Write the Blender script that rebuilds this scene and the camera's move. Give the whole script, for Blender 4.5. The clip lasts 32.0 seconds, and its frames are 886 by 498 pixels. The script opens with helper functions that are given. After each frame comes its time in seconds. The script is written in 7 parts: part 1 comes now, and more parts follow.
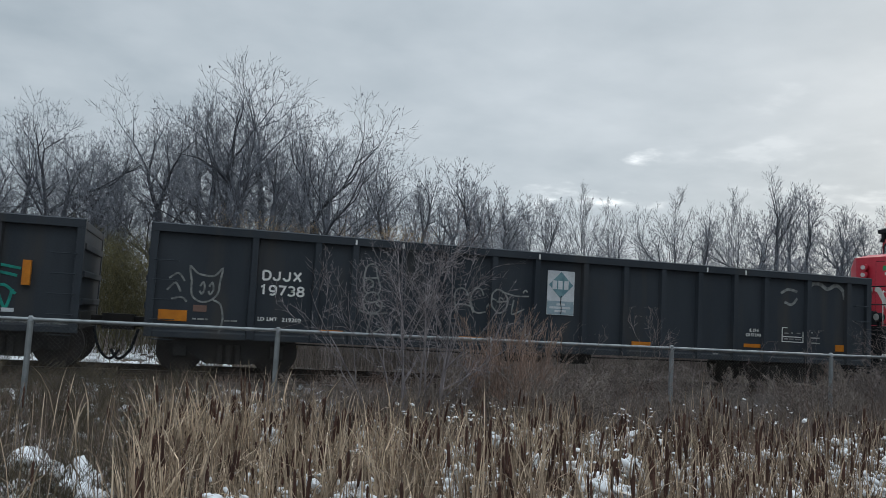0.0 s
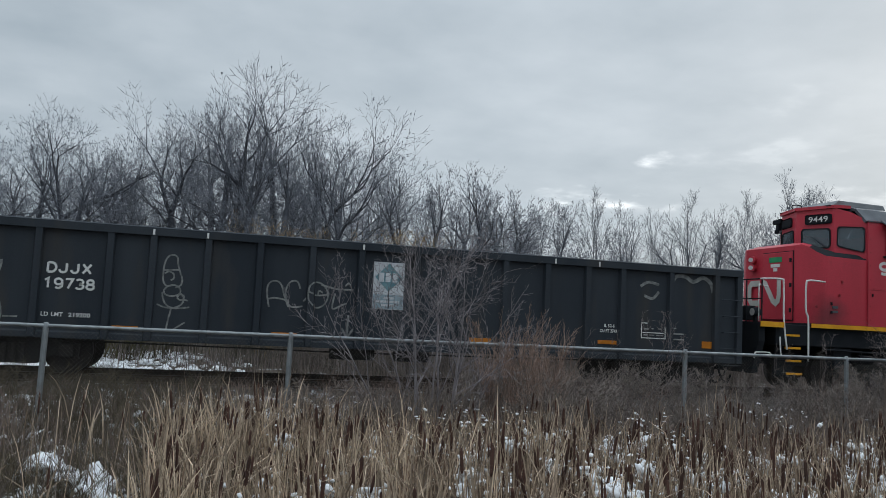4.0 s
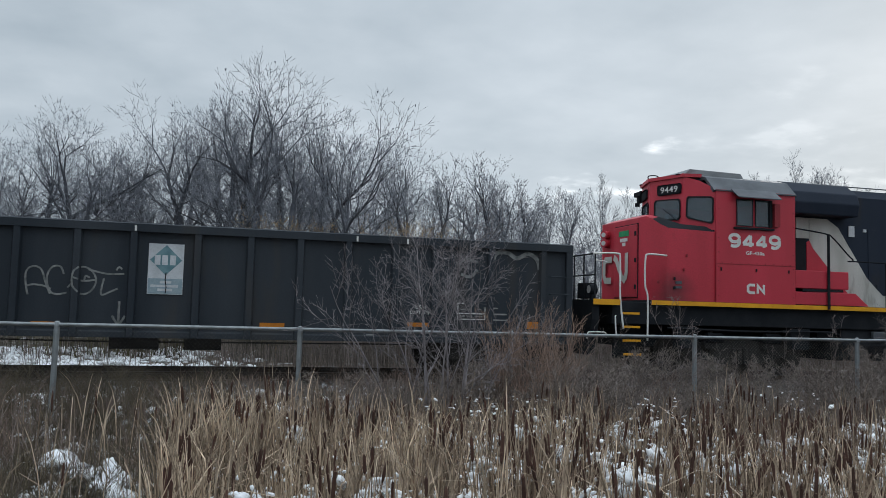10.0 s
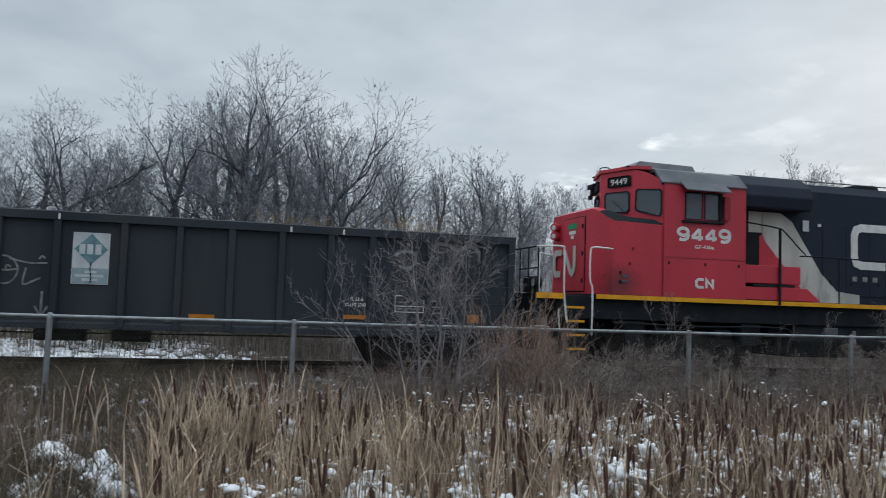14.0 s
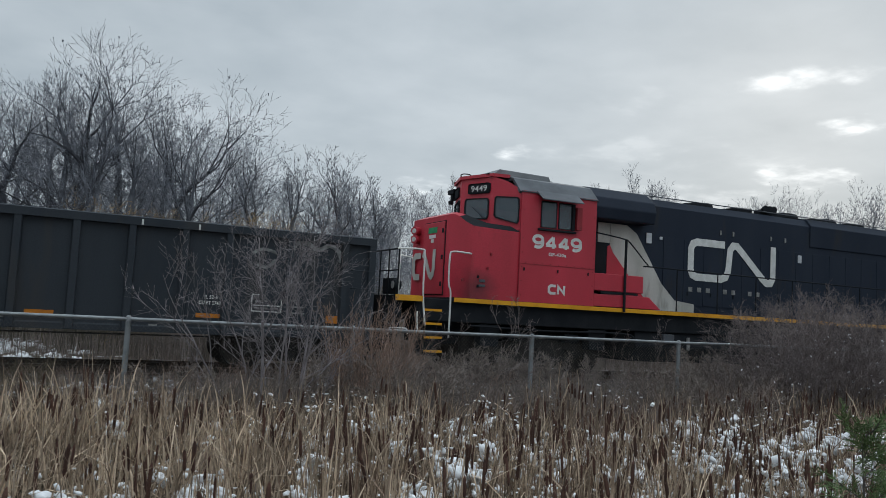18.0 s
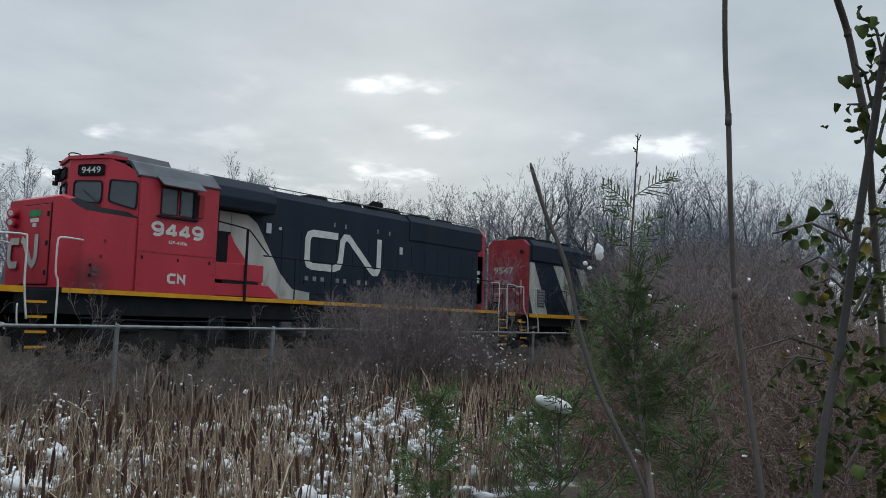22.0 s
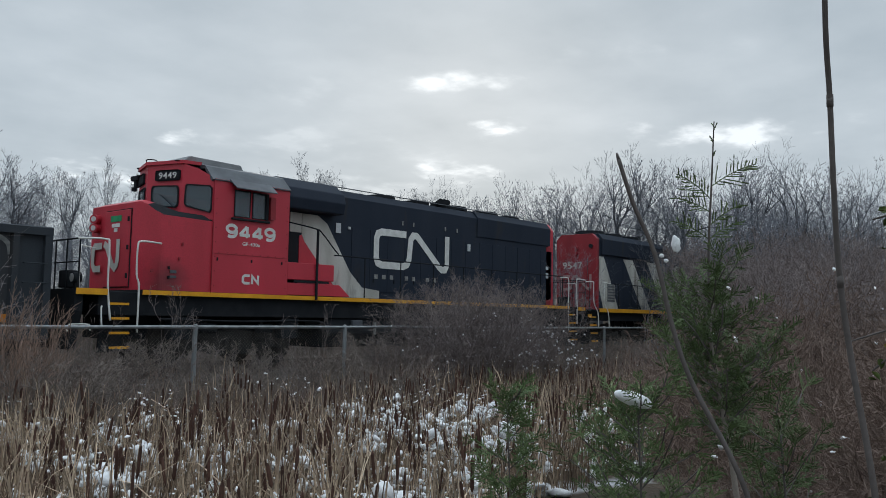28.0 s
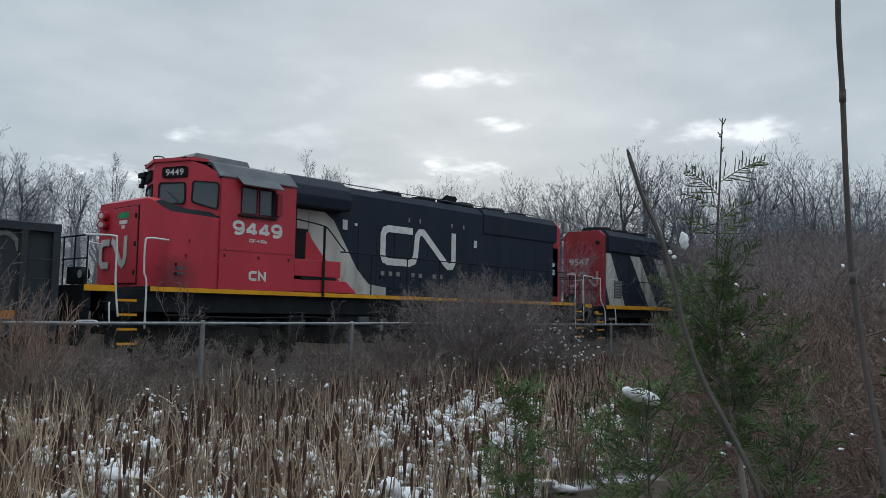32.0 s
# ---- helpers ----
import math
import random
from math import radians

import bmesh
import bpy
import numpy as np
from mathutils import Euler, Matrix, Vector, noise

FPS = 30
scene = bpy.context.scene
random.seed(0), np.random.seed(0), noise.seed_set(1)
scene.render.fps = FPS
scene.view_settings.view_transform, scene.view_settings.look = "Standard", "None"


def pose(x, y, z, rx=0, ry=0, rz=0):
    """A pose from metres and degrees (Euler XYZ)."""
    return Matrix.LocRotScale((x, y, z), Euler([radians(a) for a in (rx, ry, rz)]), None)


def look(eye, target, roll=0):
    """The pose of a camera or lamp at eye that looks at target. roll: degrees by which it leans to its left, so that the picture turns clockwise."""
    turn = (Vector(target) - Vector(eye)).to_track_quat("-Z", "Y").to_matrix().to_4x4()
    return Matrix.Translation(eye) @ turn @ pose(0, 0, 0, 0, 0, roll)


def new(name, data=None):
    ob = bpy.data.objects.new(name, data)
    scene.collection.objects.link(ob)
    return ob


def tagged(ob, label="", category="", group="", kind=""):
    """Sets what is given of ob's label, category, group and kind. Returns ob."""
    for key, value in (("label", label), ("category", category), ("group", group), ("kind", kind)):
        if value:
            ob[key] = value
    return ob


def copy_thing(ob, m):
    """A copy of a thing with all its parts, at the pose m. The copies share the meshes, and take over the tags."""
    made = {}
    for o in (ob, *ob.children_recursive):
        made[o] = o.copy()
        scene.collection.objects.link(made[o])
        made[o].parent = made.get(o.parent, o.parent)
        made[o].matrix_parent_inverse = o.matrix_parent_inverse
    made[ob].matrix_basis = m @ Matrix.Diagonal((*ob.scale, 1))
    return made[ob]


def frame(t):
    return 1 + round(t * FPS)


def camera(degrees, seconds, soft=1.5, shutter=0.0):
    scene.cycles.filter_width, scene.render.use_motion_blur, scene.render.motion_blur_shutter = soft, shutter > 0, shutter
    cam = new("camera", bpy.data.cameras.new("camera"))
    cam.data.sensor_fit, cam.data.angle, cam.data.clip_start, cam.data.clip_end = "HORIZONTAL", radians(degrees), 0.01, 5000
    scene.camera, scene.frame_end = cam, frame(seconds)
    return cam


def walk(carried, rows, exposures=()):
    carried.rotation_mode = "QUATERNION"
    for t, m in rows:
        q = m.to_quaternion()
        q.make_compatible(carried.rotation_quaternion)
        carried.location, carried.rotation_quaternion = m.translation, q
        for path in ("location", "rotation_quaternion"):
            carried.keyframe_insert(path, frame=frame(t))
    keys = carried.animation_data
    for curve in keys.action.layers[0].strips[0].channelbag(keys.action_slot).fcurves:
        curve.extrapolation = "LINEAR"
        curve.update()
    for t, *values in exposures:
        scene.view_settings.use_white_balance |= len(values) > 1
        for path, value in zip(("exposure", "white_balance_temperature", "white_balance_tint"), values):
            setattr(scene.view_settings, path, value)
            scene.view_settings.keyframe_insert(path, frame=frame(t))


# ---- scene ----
# one lens and one eye point, hand-held: seconds, x, y, z, yaw, pitch, roll
cam = camera(56.9, 32.0, soft=0.85, shutter=0.35)
PATH = [
    (0, -0.000, 0.001, 1.607, -16.96, 4.76, -3.02),
    (0.5, -0.002, -0.006, 1.614, -17.03, 4.75, -2.94),
    (1, -0.003, -0.011, 1.621, -16.92, 4.75, -3.02),
    (1.5, -0.006, -0.012, 1.622, -16.67, 4.78, -3.02),
    (2, -0.008, -0.014, 1.620, -16.58, 4.90, -2.97),
    (2.5, -0.003, -0.003, 1.611, -16.47, 4.99, -2.89),
    (3, -0.004, -0.001, 1.613, -16.36, 5.03, -2.93),
    (3.5, -0.005, -0.005, 1.617, -16.23, 5.02, -2.92),
    (5.5, -0.001, -0.005, 1.614, -15.73, 4.90, -2.10),
    (6, 0.004, -0.013, 1.609, -15.63, 4.82, -1.70),
    (6.5, 0.010, -0.017, 1.606, -15.51, 4.75, -1.42),
    (7, 0.006, -0.018, 1.612, -15.41, 4.46, -1.25),
    (7.5, 0.010, -0.014, 1.608, -15.40, 4.46, -1.19),
    (8, 0.009, -0.012, 1.607, -15.35, 4.42, -1.21),
    (8.5, 0.008, -0.013, 1.600, -15.50, 4.40, -1.32),
    (9, 0.009, -0.015, 1.601, -15.50, 4.35, -1.41),
    (9.5, 0.016, -0.012, 1.599, -15.41, 4.36, -1.46),
    (10, 0.010, -0.018, 1.604, -15.44, 4.37, -1.53),
    (10.5, 0.008, -0.019, 1.608, -15.40, 4.29, -1.60),
    (11, 0.009, -0.016, 1.607, -15.40, 4.27, -1.58),
    (11.5, 0.009, -0.012, 1.607, -15.36, 4.26, -1.65),
    (12, 0.005, -0.008, 1.599, -15.35, 4.20, -1.68),
    (12.5, 0.005, -0.014, 1.599, -15.31, 4.13, -1.66),
    (13, 0.005, -0.003, 1.599, -15.30, 4.07, -1.73),
    (13.5, 0.012, -0.012, 1.599, -15.27, 4.01, -1.75),
    (13.8, 0.020, -0.012, 1.598, -15.27, 4.01, -1.77),
    (13.9, 0.031, -0.010, 1.596, -15.40, 4.02, -1.83),
    (14, 0.045, -0.009, 1.593, -15.68, 4.03, -1.91),
    (14.1, 0.050, -0.020, 1.596, -16.79, 4.09, -2.16),
    (14.2, 0.056, -0.031, 1.598, -18.63, 4.03, -2.16),
    (14.3, 0.061, -0.042, 1.600, -21.09, 4.16, -2.30),
    (14.5, 0.067, -0.014, 1.596, -24.16, 4.29, -2.05),
    (15, 0.100, 0.021, 1.589, -25.68, 4.49, -2.07),
    (15.5, 0.106, 0.016, 1.583, -25.69, 4.67, -2.13),
    (17.5, 0.103, 0.014, 1.582, -25.50, 4.65, -2.37),
    (18, 0.131, 0.045, 1.571, -25.96, 4.64, -3.06),
    (18.2, 0.169, 0.104, 1.565, -28.38, 5.08, -2.72),
    (18.3, 0.189, 0.134, 1.562, -31.67, 5.18, -2.40),
    (18.4, 0.209, 0.165, 1.558, -34.77, 5.20, -2.67),
    (18.5, 0.227, 0.181, 1.564, -38.32, 5.20, -2.47),
    (18.9, 0.262, 0.159, 1.567, -46.59, 5.55, -2.18),
    (19, 0.270, 0.162, 1.568, -48.61, 5.67, -1.94),
    (19.5, 0.295, 0.155, 1.550, -53.74, 5.76, -1.75),
    (19.6, 0.296, 0.153, 1.550, -54.12, 5.73, -1.66),
    (20, 0.300, 0.145, 1.545, -54.85, 5.69, -1.22),
    (20.5, 0.300, 0.146, 1.544, -54.46, 5.54, -1.31),
    (21, 0.301, 0.148, 1.545, -54.09, 5.29, -1.59),
    (21.5, 0.302, 0.151, 1.547, -53.71, 5.12, -1.65),
    (22, 0.297, 0.150, 1.545, -53.47, 5.04, -1.82),
    (22.5, 0.297, 0.150, 1.547, -53.20, 4.94, -1.94),
    (23, 0.301, 0.152, 1.548, -53.00, 4.87, -1.99),
    (23.5, 0.295, 0.145, 1.547, -52.72, 4.79, -2.00),
    (24, 0.302, 0.154, 1.547, -52.49, 4.77, -2.16),
    (24.5, 0.285, 0.162, 1.544, -51.98, 4.72, -2.10),
    (25, 0.283, 0.171, 1.542, -49.80, 4.65, -1.65),
    (25.5, 0.284, 0.168, 1.543, -49.17, 4.62, -1.49),
    (27.5, 0.284, 0.170, 1.543, -48.77, 4.75, -1.05),
    (28, 0.286, 0.172, 1.542, -48.70, 4.69, -1.02),
    (28.5, 0.283, 0.172, 1.543, -48.66, 4.63, -1.03),
    (29, 0.285, 0.174, 1.542, -48.60, 4.58, -1.06),
    (29.5, 0.283, 0.173, 1.541, -48.61, 4.55, -1.12),
    (30, 0.282, 0.175, 1.541, -48.51, 4.52, -1.09),
    (30.5, 0.280, 0.174, 1.541, -48.47, 4.48, -1.09),
    (31, 0.283, 0.175, 1.541, -48.42, 4.48, -1.17),
    (31.5, 0.283, 0.174, 1.540, -48.39, 4.46, -1.16),
    (32, 0.282, 0.175, 1.541, -48.25, 4.45, -1.06),
]
walk(cam, [(t, pose(x, y, z, 90 + p, r, w)) for t, x, y, z, w, p, r in PATH], [(0.0, 0.0, 6330, 10), (6.0, 0.03, 6280, 10), (12.0, 0.13, 6280, 10.5), (14.0, 0.10, 6280, 10.5), (15.0, -0.05, 6270, 10), (18.5, -0.06, 6350, 9.5), (20.0, -0.11, 6400, 9.5), (23.0, -0.04, 6250, 9.5), (32.0, -0.07, 6250, 9.5)])

# how far the whole train stands from its last resting place along the track
ROLL = [(0, 8.567), (0.5, 8.031), (1, 7.482), (1.5, 6.930), (2, 6.408), (2.5, 5.908), (3, 5.439), (3.5, 5.004), (5.5, 3.339), (6, 2.899), (6.5, 2.478), (7, 2.094), (7.5, 1.751), (8, 1.435), (8.5, 1.125), (9, 0.819), (9.5, 0.528), (10, 0.246), (10.5, -0.024), (11, -0.285), (11.5, -0.519), (12, -0.731), (12.5, -0.889), (13, -0.937), (13.5, -0.942), (14, -0.938), (14.5, -0.905), (15, -0.916), (15.5, -0.904), (17.5, -0.803), (18, -0.733), (18.5, -0.584), (19, -0.449), (19.5, -0.307), (20, -0.116), (20.5, -0.063), (21, -0.049), (21.5, -0.029), (22, -0.009), (22.5, -0.018), (23, -0.003), (23.5, -0.013), (24, -0.011), (24.5, -0.002), (25, 0.001), (25.5, -0.001), (27.5, 0.006), (28, -0.000), (28.5, 0.004), (29, 0.005), (29.5, -0.006), (30, 0.001), (30.5, 0.003), (31, -0.001), (31.5, -0.004), (32, -0.004)]
RAIL_Z, TRACK_Y = 0.32, 17.30

# ---------------------------------------------------------------- sky and light
SUN_DIR = Vector((0.72, 0.60, 0.30)).normalized()


def make_world():
    w = bpy.data.worlds.new("overcast_sky")
    scene.world = w
    w.use_nodes = True
    nt = w.node_tree
    nt.nodes.clear()
    N, L = nt.nodes.new, nt.links.new

    def math_node(op, a, b=None, clamp=False):
        n = N("ShaderNodeMath")
        n.operation, n.use_clamp = op, clamp
        for i, v in enumerate((a, b)):
            if v is None:
                continue
            if isinstance(v, (int, float)):
                n.inputs[i].default_value = v
            else:
                L(v, n.inputs[i])
        return n.outputs[0]

    co = N("ShaderNodeTexCoord").outputs["Generated"]
    sep = N("ShaderNodeSeparateXYZ")
    L(co, sep.inputs[0])
    # a flat cloud deck seen from below
    up = math_node("ADD", math_node("MAXIMUM", sep.outputs[2], 0.0), 0.16)
    comb = N("ShaderNodeCombineXYZ")
    L(math_node("DIVIDE", sep.outputs[0], up), comb.inputs[0])
    L(math_node("DIVIDE", sep.outputs[1], up), comb.inputs[1])
    big = N("ShaderNodeTexNoise")
    big.inputs["Scale"].default_value, big.inputs["Detail"].default_value = 0.55, 6
    big.inputs["Roughness"].default_value = 0.52
    small = N("ShaderNodeTexNoise")
    small.inputs["Scale"].default_value, small.inputs["Detail"].default_value = 3.4, 7
    L(comb.outputs[0], big.inputs["Vector"])
    L(comb.outputs[0], small.inputs["Vector"])
    mixed = math_node("ADD", math_node("MULTIPLY", big.outputs[0], 0.62), math_node("MULTIPLY", small.outputs[0], 0.38))
    ramp = N("ShaderNodeValToRGB")
    L(mixed, ramp.inputs[0])
    e = ramp.color_ramp.elements
    e[0].position, e[0].color = 0.36, (0.385, 0.448, 0.492, 1)
    e[1].position, e[1].color = 0.64, (0.565, 0.622, 0.660, 1)
    # thin places in the deck towards the hidden sun: flat bright streaks
    glow = 0.0
    fine = N("ShaderNodeTexNoise")
    fine.inputs["Scale"].default_value, fine.inputs["Detail"].default_value = 9.0, 6
    L(comb.outputs[0], fine.inputs["Vector"])
    wob = math_node("ADD", math_node("MULTIPLY", math_node("SUBTRACT", small.outputs[0], 0.5), 1.2), math_node("MULTIPLY", math_node("SUBTRACT", fine.outputs[0], 0.5), 0.9))
    for (dx, dy, dz), wide, tall, amount in GAPS:
        n = math.hypot(dx, dy)
        dot = N("ShaderNodeVectorMath")
        dot.operation = "DOT_PRODUCT"
        L(co, dot.inputs[0])
        dot.inputs[1].default_value = (dy / n, -dx / n, 0)
        ahead = N("ShaderNodeVectorMath")
        ahead.operation = "DOT_PRODUCT"
        L(co, ahead.inputs[0])
        ahead.inputs[1].default_value = (dx / n, dy / n, 0)
        h = math_node("POWER", math_node("DIVIDE", dot.outputs["Value"], wide), 2.0)
        v = math_node("POWER", math_node("DIVIDE", math_node("SUBTRACT", sep.outputs[2], dz), tall), 2.0)
        near = math_node("SUBTRACT", 1.0, math_node("MULTIPLY", math_node("ADD", h, v), 0.25), True)
        if tall < 0.1:
            near = math_node("DIVIDE", math_node("ADD", math_node("SUBTRACT", math_node("MULTIPLY", near, 0.5), 0.34), wob), 0.34, True)
            near = math_node("MULTIPLY", near, near)
        s = math_node("MULTIPLY", math_node("MULTIPLY", near, math_node("GREATER_THAN", ahead.outputs["Value"], 0.0)), amount)
        glow = math_node("ADD", s, glow)
    add = N("ShaderNodeMix")
    add.data_type, add.blend_type = "RGBA", "ADD"
    L(glow, add.inputs[0])
    L(ramp.outputs[0], add.inputs[6])
    add.inputs[7].default_value = (0.62, 0.60, 0.57, 1)
    cloud = N("ShaderNodeBackground")
    L(add.outputs[2], cloud.inputs[0])
    # an overcast sky is brightest overhead
    zen = N("ShaderNodeMapRange")
    zen.interpolation_type = "SMOOTHSTEP"
    zen.inputs[1].default_value, zen.inputs[2].default_value, zen.inputs[3].default_value, zen.inputs[4].default_value = 0.33, 0.92, 1.0, 2.75
    L(sep.outputs[2], zen.inputs[0])
    L(zen.outputs[0], cloud.inputs[1])
    sky = N("ShaderNodeTexSky")
    sky.sky_type, sky.sun_disc = "NISHITA", False
    sky.sun_elevation, sky.sun_rotation = math.asin(SUN_DIR.z), math.atan2(SUN_DIR.x, SUN_DIR.y)
    clear = N("ShaderNodeBackground")
    L(sky.outputs[0], clear.inputs[0])
    clear.inputs[1].default_value = 0.08
    mix = N("ShaderNodeMixShader")
    mix.inputs[0].default_value = 0.06
    L(cloud.outputs[0], mix.inputs[1])
    L(clear.outputs[0], mix.inputs[2])
    out = N("ShaderNodeOutputWorld")
    L(mix.outputs[0], out.inputs[0])


GAPS = [((0.765, 0.603, 0.225), 0.036, 0.014, 1.0), ((0.734, 0.619, 0.280), 0.060, 0.010, 0.6), ((0.754, 0.634, 0.172), 0.05, 0.011, 0.75), ((0.896, 0.388, 0.216), 0.11, 0.015, 0.65), ((0.492, 0.847, 0.200), 0.026, 0.009, 0.75), ((0.595, 0.76, 0.262), 0.05, 0.014, 0.15),
        ((0.44, 0.885, 0.150), 0.07, 0.014, 0.7), ((0.70, 0.70, 0.150), 0.12, 0.016, 0.35), ((0.819, 0.484, 0.309), 0.10, 0.012, 0.18), ((0.62, 0.78, 0.200), 0.16, 0.02, 0.15), ((0.77, 0.58, 0.23), 0.5, 0.16, 0.13), ((0.55, 0.83, 0.12), 0.30, 0.10, 0.05)]
make_world()
sun = new("sun", bpy.data.lights.new("sun", "SUN"))
sun.data.energy, sun.data.angle, sun.data.color = 0.6, radians(25), (1.0, 0.95, 0.88)
sun.matrix_world = look(SUN_DIR * 100, (0, 0, 0))
scene.view_settings.exposure = 0.0


# ---------------------------------------------------------------- materials
def surf(name, a, b=None, rough=0.75, metal=0.0, scale=3.0, grain=60.0, bump=0.2, dist=0.01, contrast=(0.35, 0.65), streak=0.0,
         dirt=None, per_object=0.0, spec=0.3, sheen=None):
    """A painted, rusty, earthen or woody surface: colour a to b over a coarse and a fine noise, with relief."""
    m = bpy.data.materials.new(name)
    m.use_nodes = True
    nt = m.node_tree
    N, L = nt.nodes.new, nt.links.new
    bsdf = nt.nodes["Principled BSDF"]
    b = b or tuple(0.7 * c for c in a)
    co = N("ShaderNodeTexCoord").outputs["Object"]
    mp = N("ShaderNodeMapping")
    L(co, mp.inputs[0])
    if streak:
        mp.inputs["Scale"].default_value = (1, 1, streak)
    n1, n2 = N("ShaderNodeTexNoise"), N("ShaderNodeTexNoise")
    for n, s in ((n1, scale), (n2, grain)):
        n.inputs["Scale"].default_value, n.inputs["Detail"].default_value = s, 5
    L(mp.outputs[0], n1.inputs["Vector"])
    L(co, n2.inputs["Vector"])
    r = N("ShaderNodeMapRange")
    r.inputs[1].default_value, r.inputs[2].default_value = contrast
    L(n1.outputs[0], r.inputs[0])
    mix = N("ShaderNodeMix")
    mix.data_type = "RGBA"
    L(r.outputs[0], mix.inputs[0])
    mix.inputs[6].default_value, mix.inputs[7].default_value = (*a, 1), (*b, 1)
    g = N("ShaderNodeMapRange")
    g.inputs[3].default_value, g.inputs[4].default_value = 0.72, 1.22
    L(n2.outputs[0], g.inputs[0])
    mul = N("ShaderNodeMix")
    mul.data_type, mul.blend_type = "RGBA", "MULTIPLY"
    mul.inputs[0].default_value = 1.0
    L(mix.outputs[2], mul.inputs[6])
    L(g.outputs[0], mul.inputs[7])
    col = mul.outputs[2]
    if dirt:
        n3 = N("ShaderNodeTexNoise")
        n3.inputs["Scale"].default_value, n3.inputs["Detail"].default_value = dirt[1], 8
        mp3 = N("ShaderNodeMapping")
        mp3.inputs["Scale"].default_value = (1, 1, dirt[3])
        L(co, mp3.inputs[0])
        L(mp3.outputs[0], n3.inputs["Vector"])
        r3 = N("ShaderNodeMapRange")
        r3.inputs[1].default_value, r3.inputs[2].default_value = dirt[2], dirt[2] + 0.12
        r3.inputs[4].default_value = 0.85
        L(n3.outputs[0], r3.inputs[0])
        m3 = N("ShaderNodeMix")
        m3.data_type = "RGBA"
        L(r3.outputs[0], m3.inputs[0])
        L(col, m3.inputs[6])
        m3.inputs[7].default_value = (*dirt[0], 1)
        col = m3.outputs[2]
    if per_object:
        for node_name, out in (("ShaderNodeObjectInfo", "Random"), ("ShaderNodeNewGeometry", "Random Per Island")):
            rnd = N(node_name)
            rr = N("ShaderNodeMapRange")
            rr.inputs[3].default_value, rr.inputs[4].default_value = 1 - per_object, 1 + per_object
            L(rnd.outputs[out], rr.inputs[0])
            m4 = N("ShaderNodeMix")
            m4.data_type, m4.blend_type = "RGBA", "MULTIPLY"
            m4.inputs[0].default_value = 1.0
            L(col, m4.inputs[6])
            L(rr.outputs[0], m4.inputs[7])
            col = m4.outputs[2]
    L(col, bsdf.inputs["Base Color"])
    rg = N("ShaderNodeMapRange")
    rg.inputs[3].default_value, rg.inputs[4].default_value = max(0.03, rough - 0.12), min(1, rough + 0.12)
    L(n1.outputs[0], rg.inputs[0])
    L(rg.outputs[0], bsdf.inputs["Roughness"])
    bsdf.inputs["Metallic"].default_value = metal
    bsdf.inputs["Specular IOR Level"].default_value = spec
    if bump:
        bp = N("ShaderNodeBump")
        bp.inputs["Strength"].default_value, bp.inputs["Distance"].default_value = bump, dist
        L(n2.outputs[0], bp.inputs["Height"])
        L(bp.outputs[0], bsdf.inputs["Normal"])
    return m


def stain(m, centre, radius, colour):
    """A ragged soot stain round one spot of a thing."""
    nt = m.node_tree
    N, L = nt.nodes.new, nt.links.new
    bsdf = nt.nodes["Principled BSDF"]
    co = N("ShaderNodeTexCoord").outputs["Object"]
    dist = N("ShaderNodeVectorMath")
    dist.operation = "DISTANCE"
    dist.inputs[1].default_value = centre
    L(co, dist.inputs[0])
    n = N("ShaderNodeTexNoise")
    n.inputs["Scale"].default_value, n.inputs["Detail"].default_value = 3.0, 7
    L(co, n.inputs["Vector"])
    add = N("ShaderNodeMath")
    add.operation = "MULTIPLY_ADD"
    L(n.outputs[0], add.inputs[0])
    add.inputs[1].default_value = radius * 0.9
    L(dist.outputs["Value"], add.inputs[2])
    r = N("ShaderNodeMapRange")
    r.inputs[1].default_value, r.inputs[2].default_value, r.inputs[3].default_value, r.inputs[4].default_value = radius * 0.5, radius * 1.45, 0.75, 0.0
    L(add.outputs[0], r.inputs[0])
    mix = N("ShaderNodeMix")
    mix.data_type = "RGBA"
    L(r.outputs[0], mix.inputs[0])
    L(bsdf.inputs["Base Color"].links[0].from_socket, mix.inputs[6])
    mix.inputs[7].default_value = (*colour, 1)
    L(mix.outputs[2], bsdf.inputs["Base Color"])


def glass(name, tint, rough=0.05):
    m = bpy.data.materials.new(name)
    m.use_nodes = True
    b = m.node_tree.nodes["Principled BSDF"]
    b.inputs["Base Color"].default_value = (*tint, 1)
    b.inputs["Roughness"].default_value = rough
    b.inputs["Specular IOR Level"].default_value = 0.6
    b.inputs["Transmission Weight"].default_value = 0.75
    b.inputs["Alpha"].default_value = 1.0
    return m


GON_BLACK = surf("gondola_black", (0.0225, 0.0285, 0.0365), (0.038, 0.0445, 0.0530), 0.62, 0, 1.1, 40, 0.25, 0.004, streak=0.22, dirt=((0.046, 0.044, 0.043), 1.4, 0.54, 0.22), spec=0.2)
GON_DARK = surf("underframe_black", (0.020, 0.020, 0.020), (0.036, 0.032, 0.029), 0.85, 0, 3, 50, 0.3, 0.004)
WHEEL_STEEL = surf("wheel_steel", (0.026, 0.023, 0.022), (0.048, 0.040, 0.036), 0.6, 0.4, 5, 60, 0.2, 0.003)
RED = surf("loco_red", (0.53, 0.036, 0.060), (0.44, 0.031, 0.049), 0.42, 0, 1.3, 35, 0.06, 0.002, streak=0.3, dirt=((0.26, 0.026, 0.034), 1.7, 0.66, 0.25), spec=0.4)
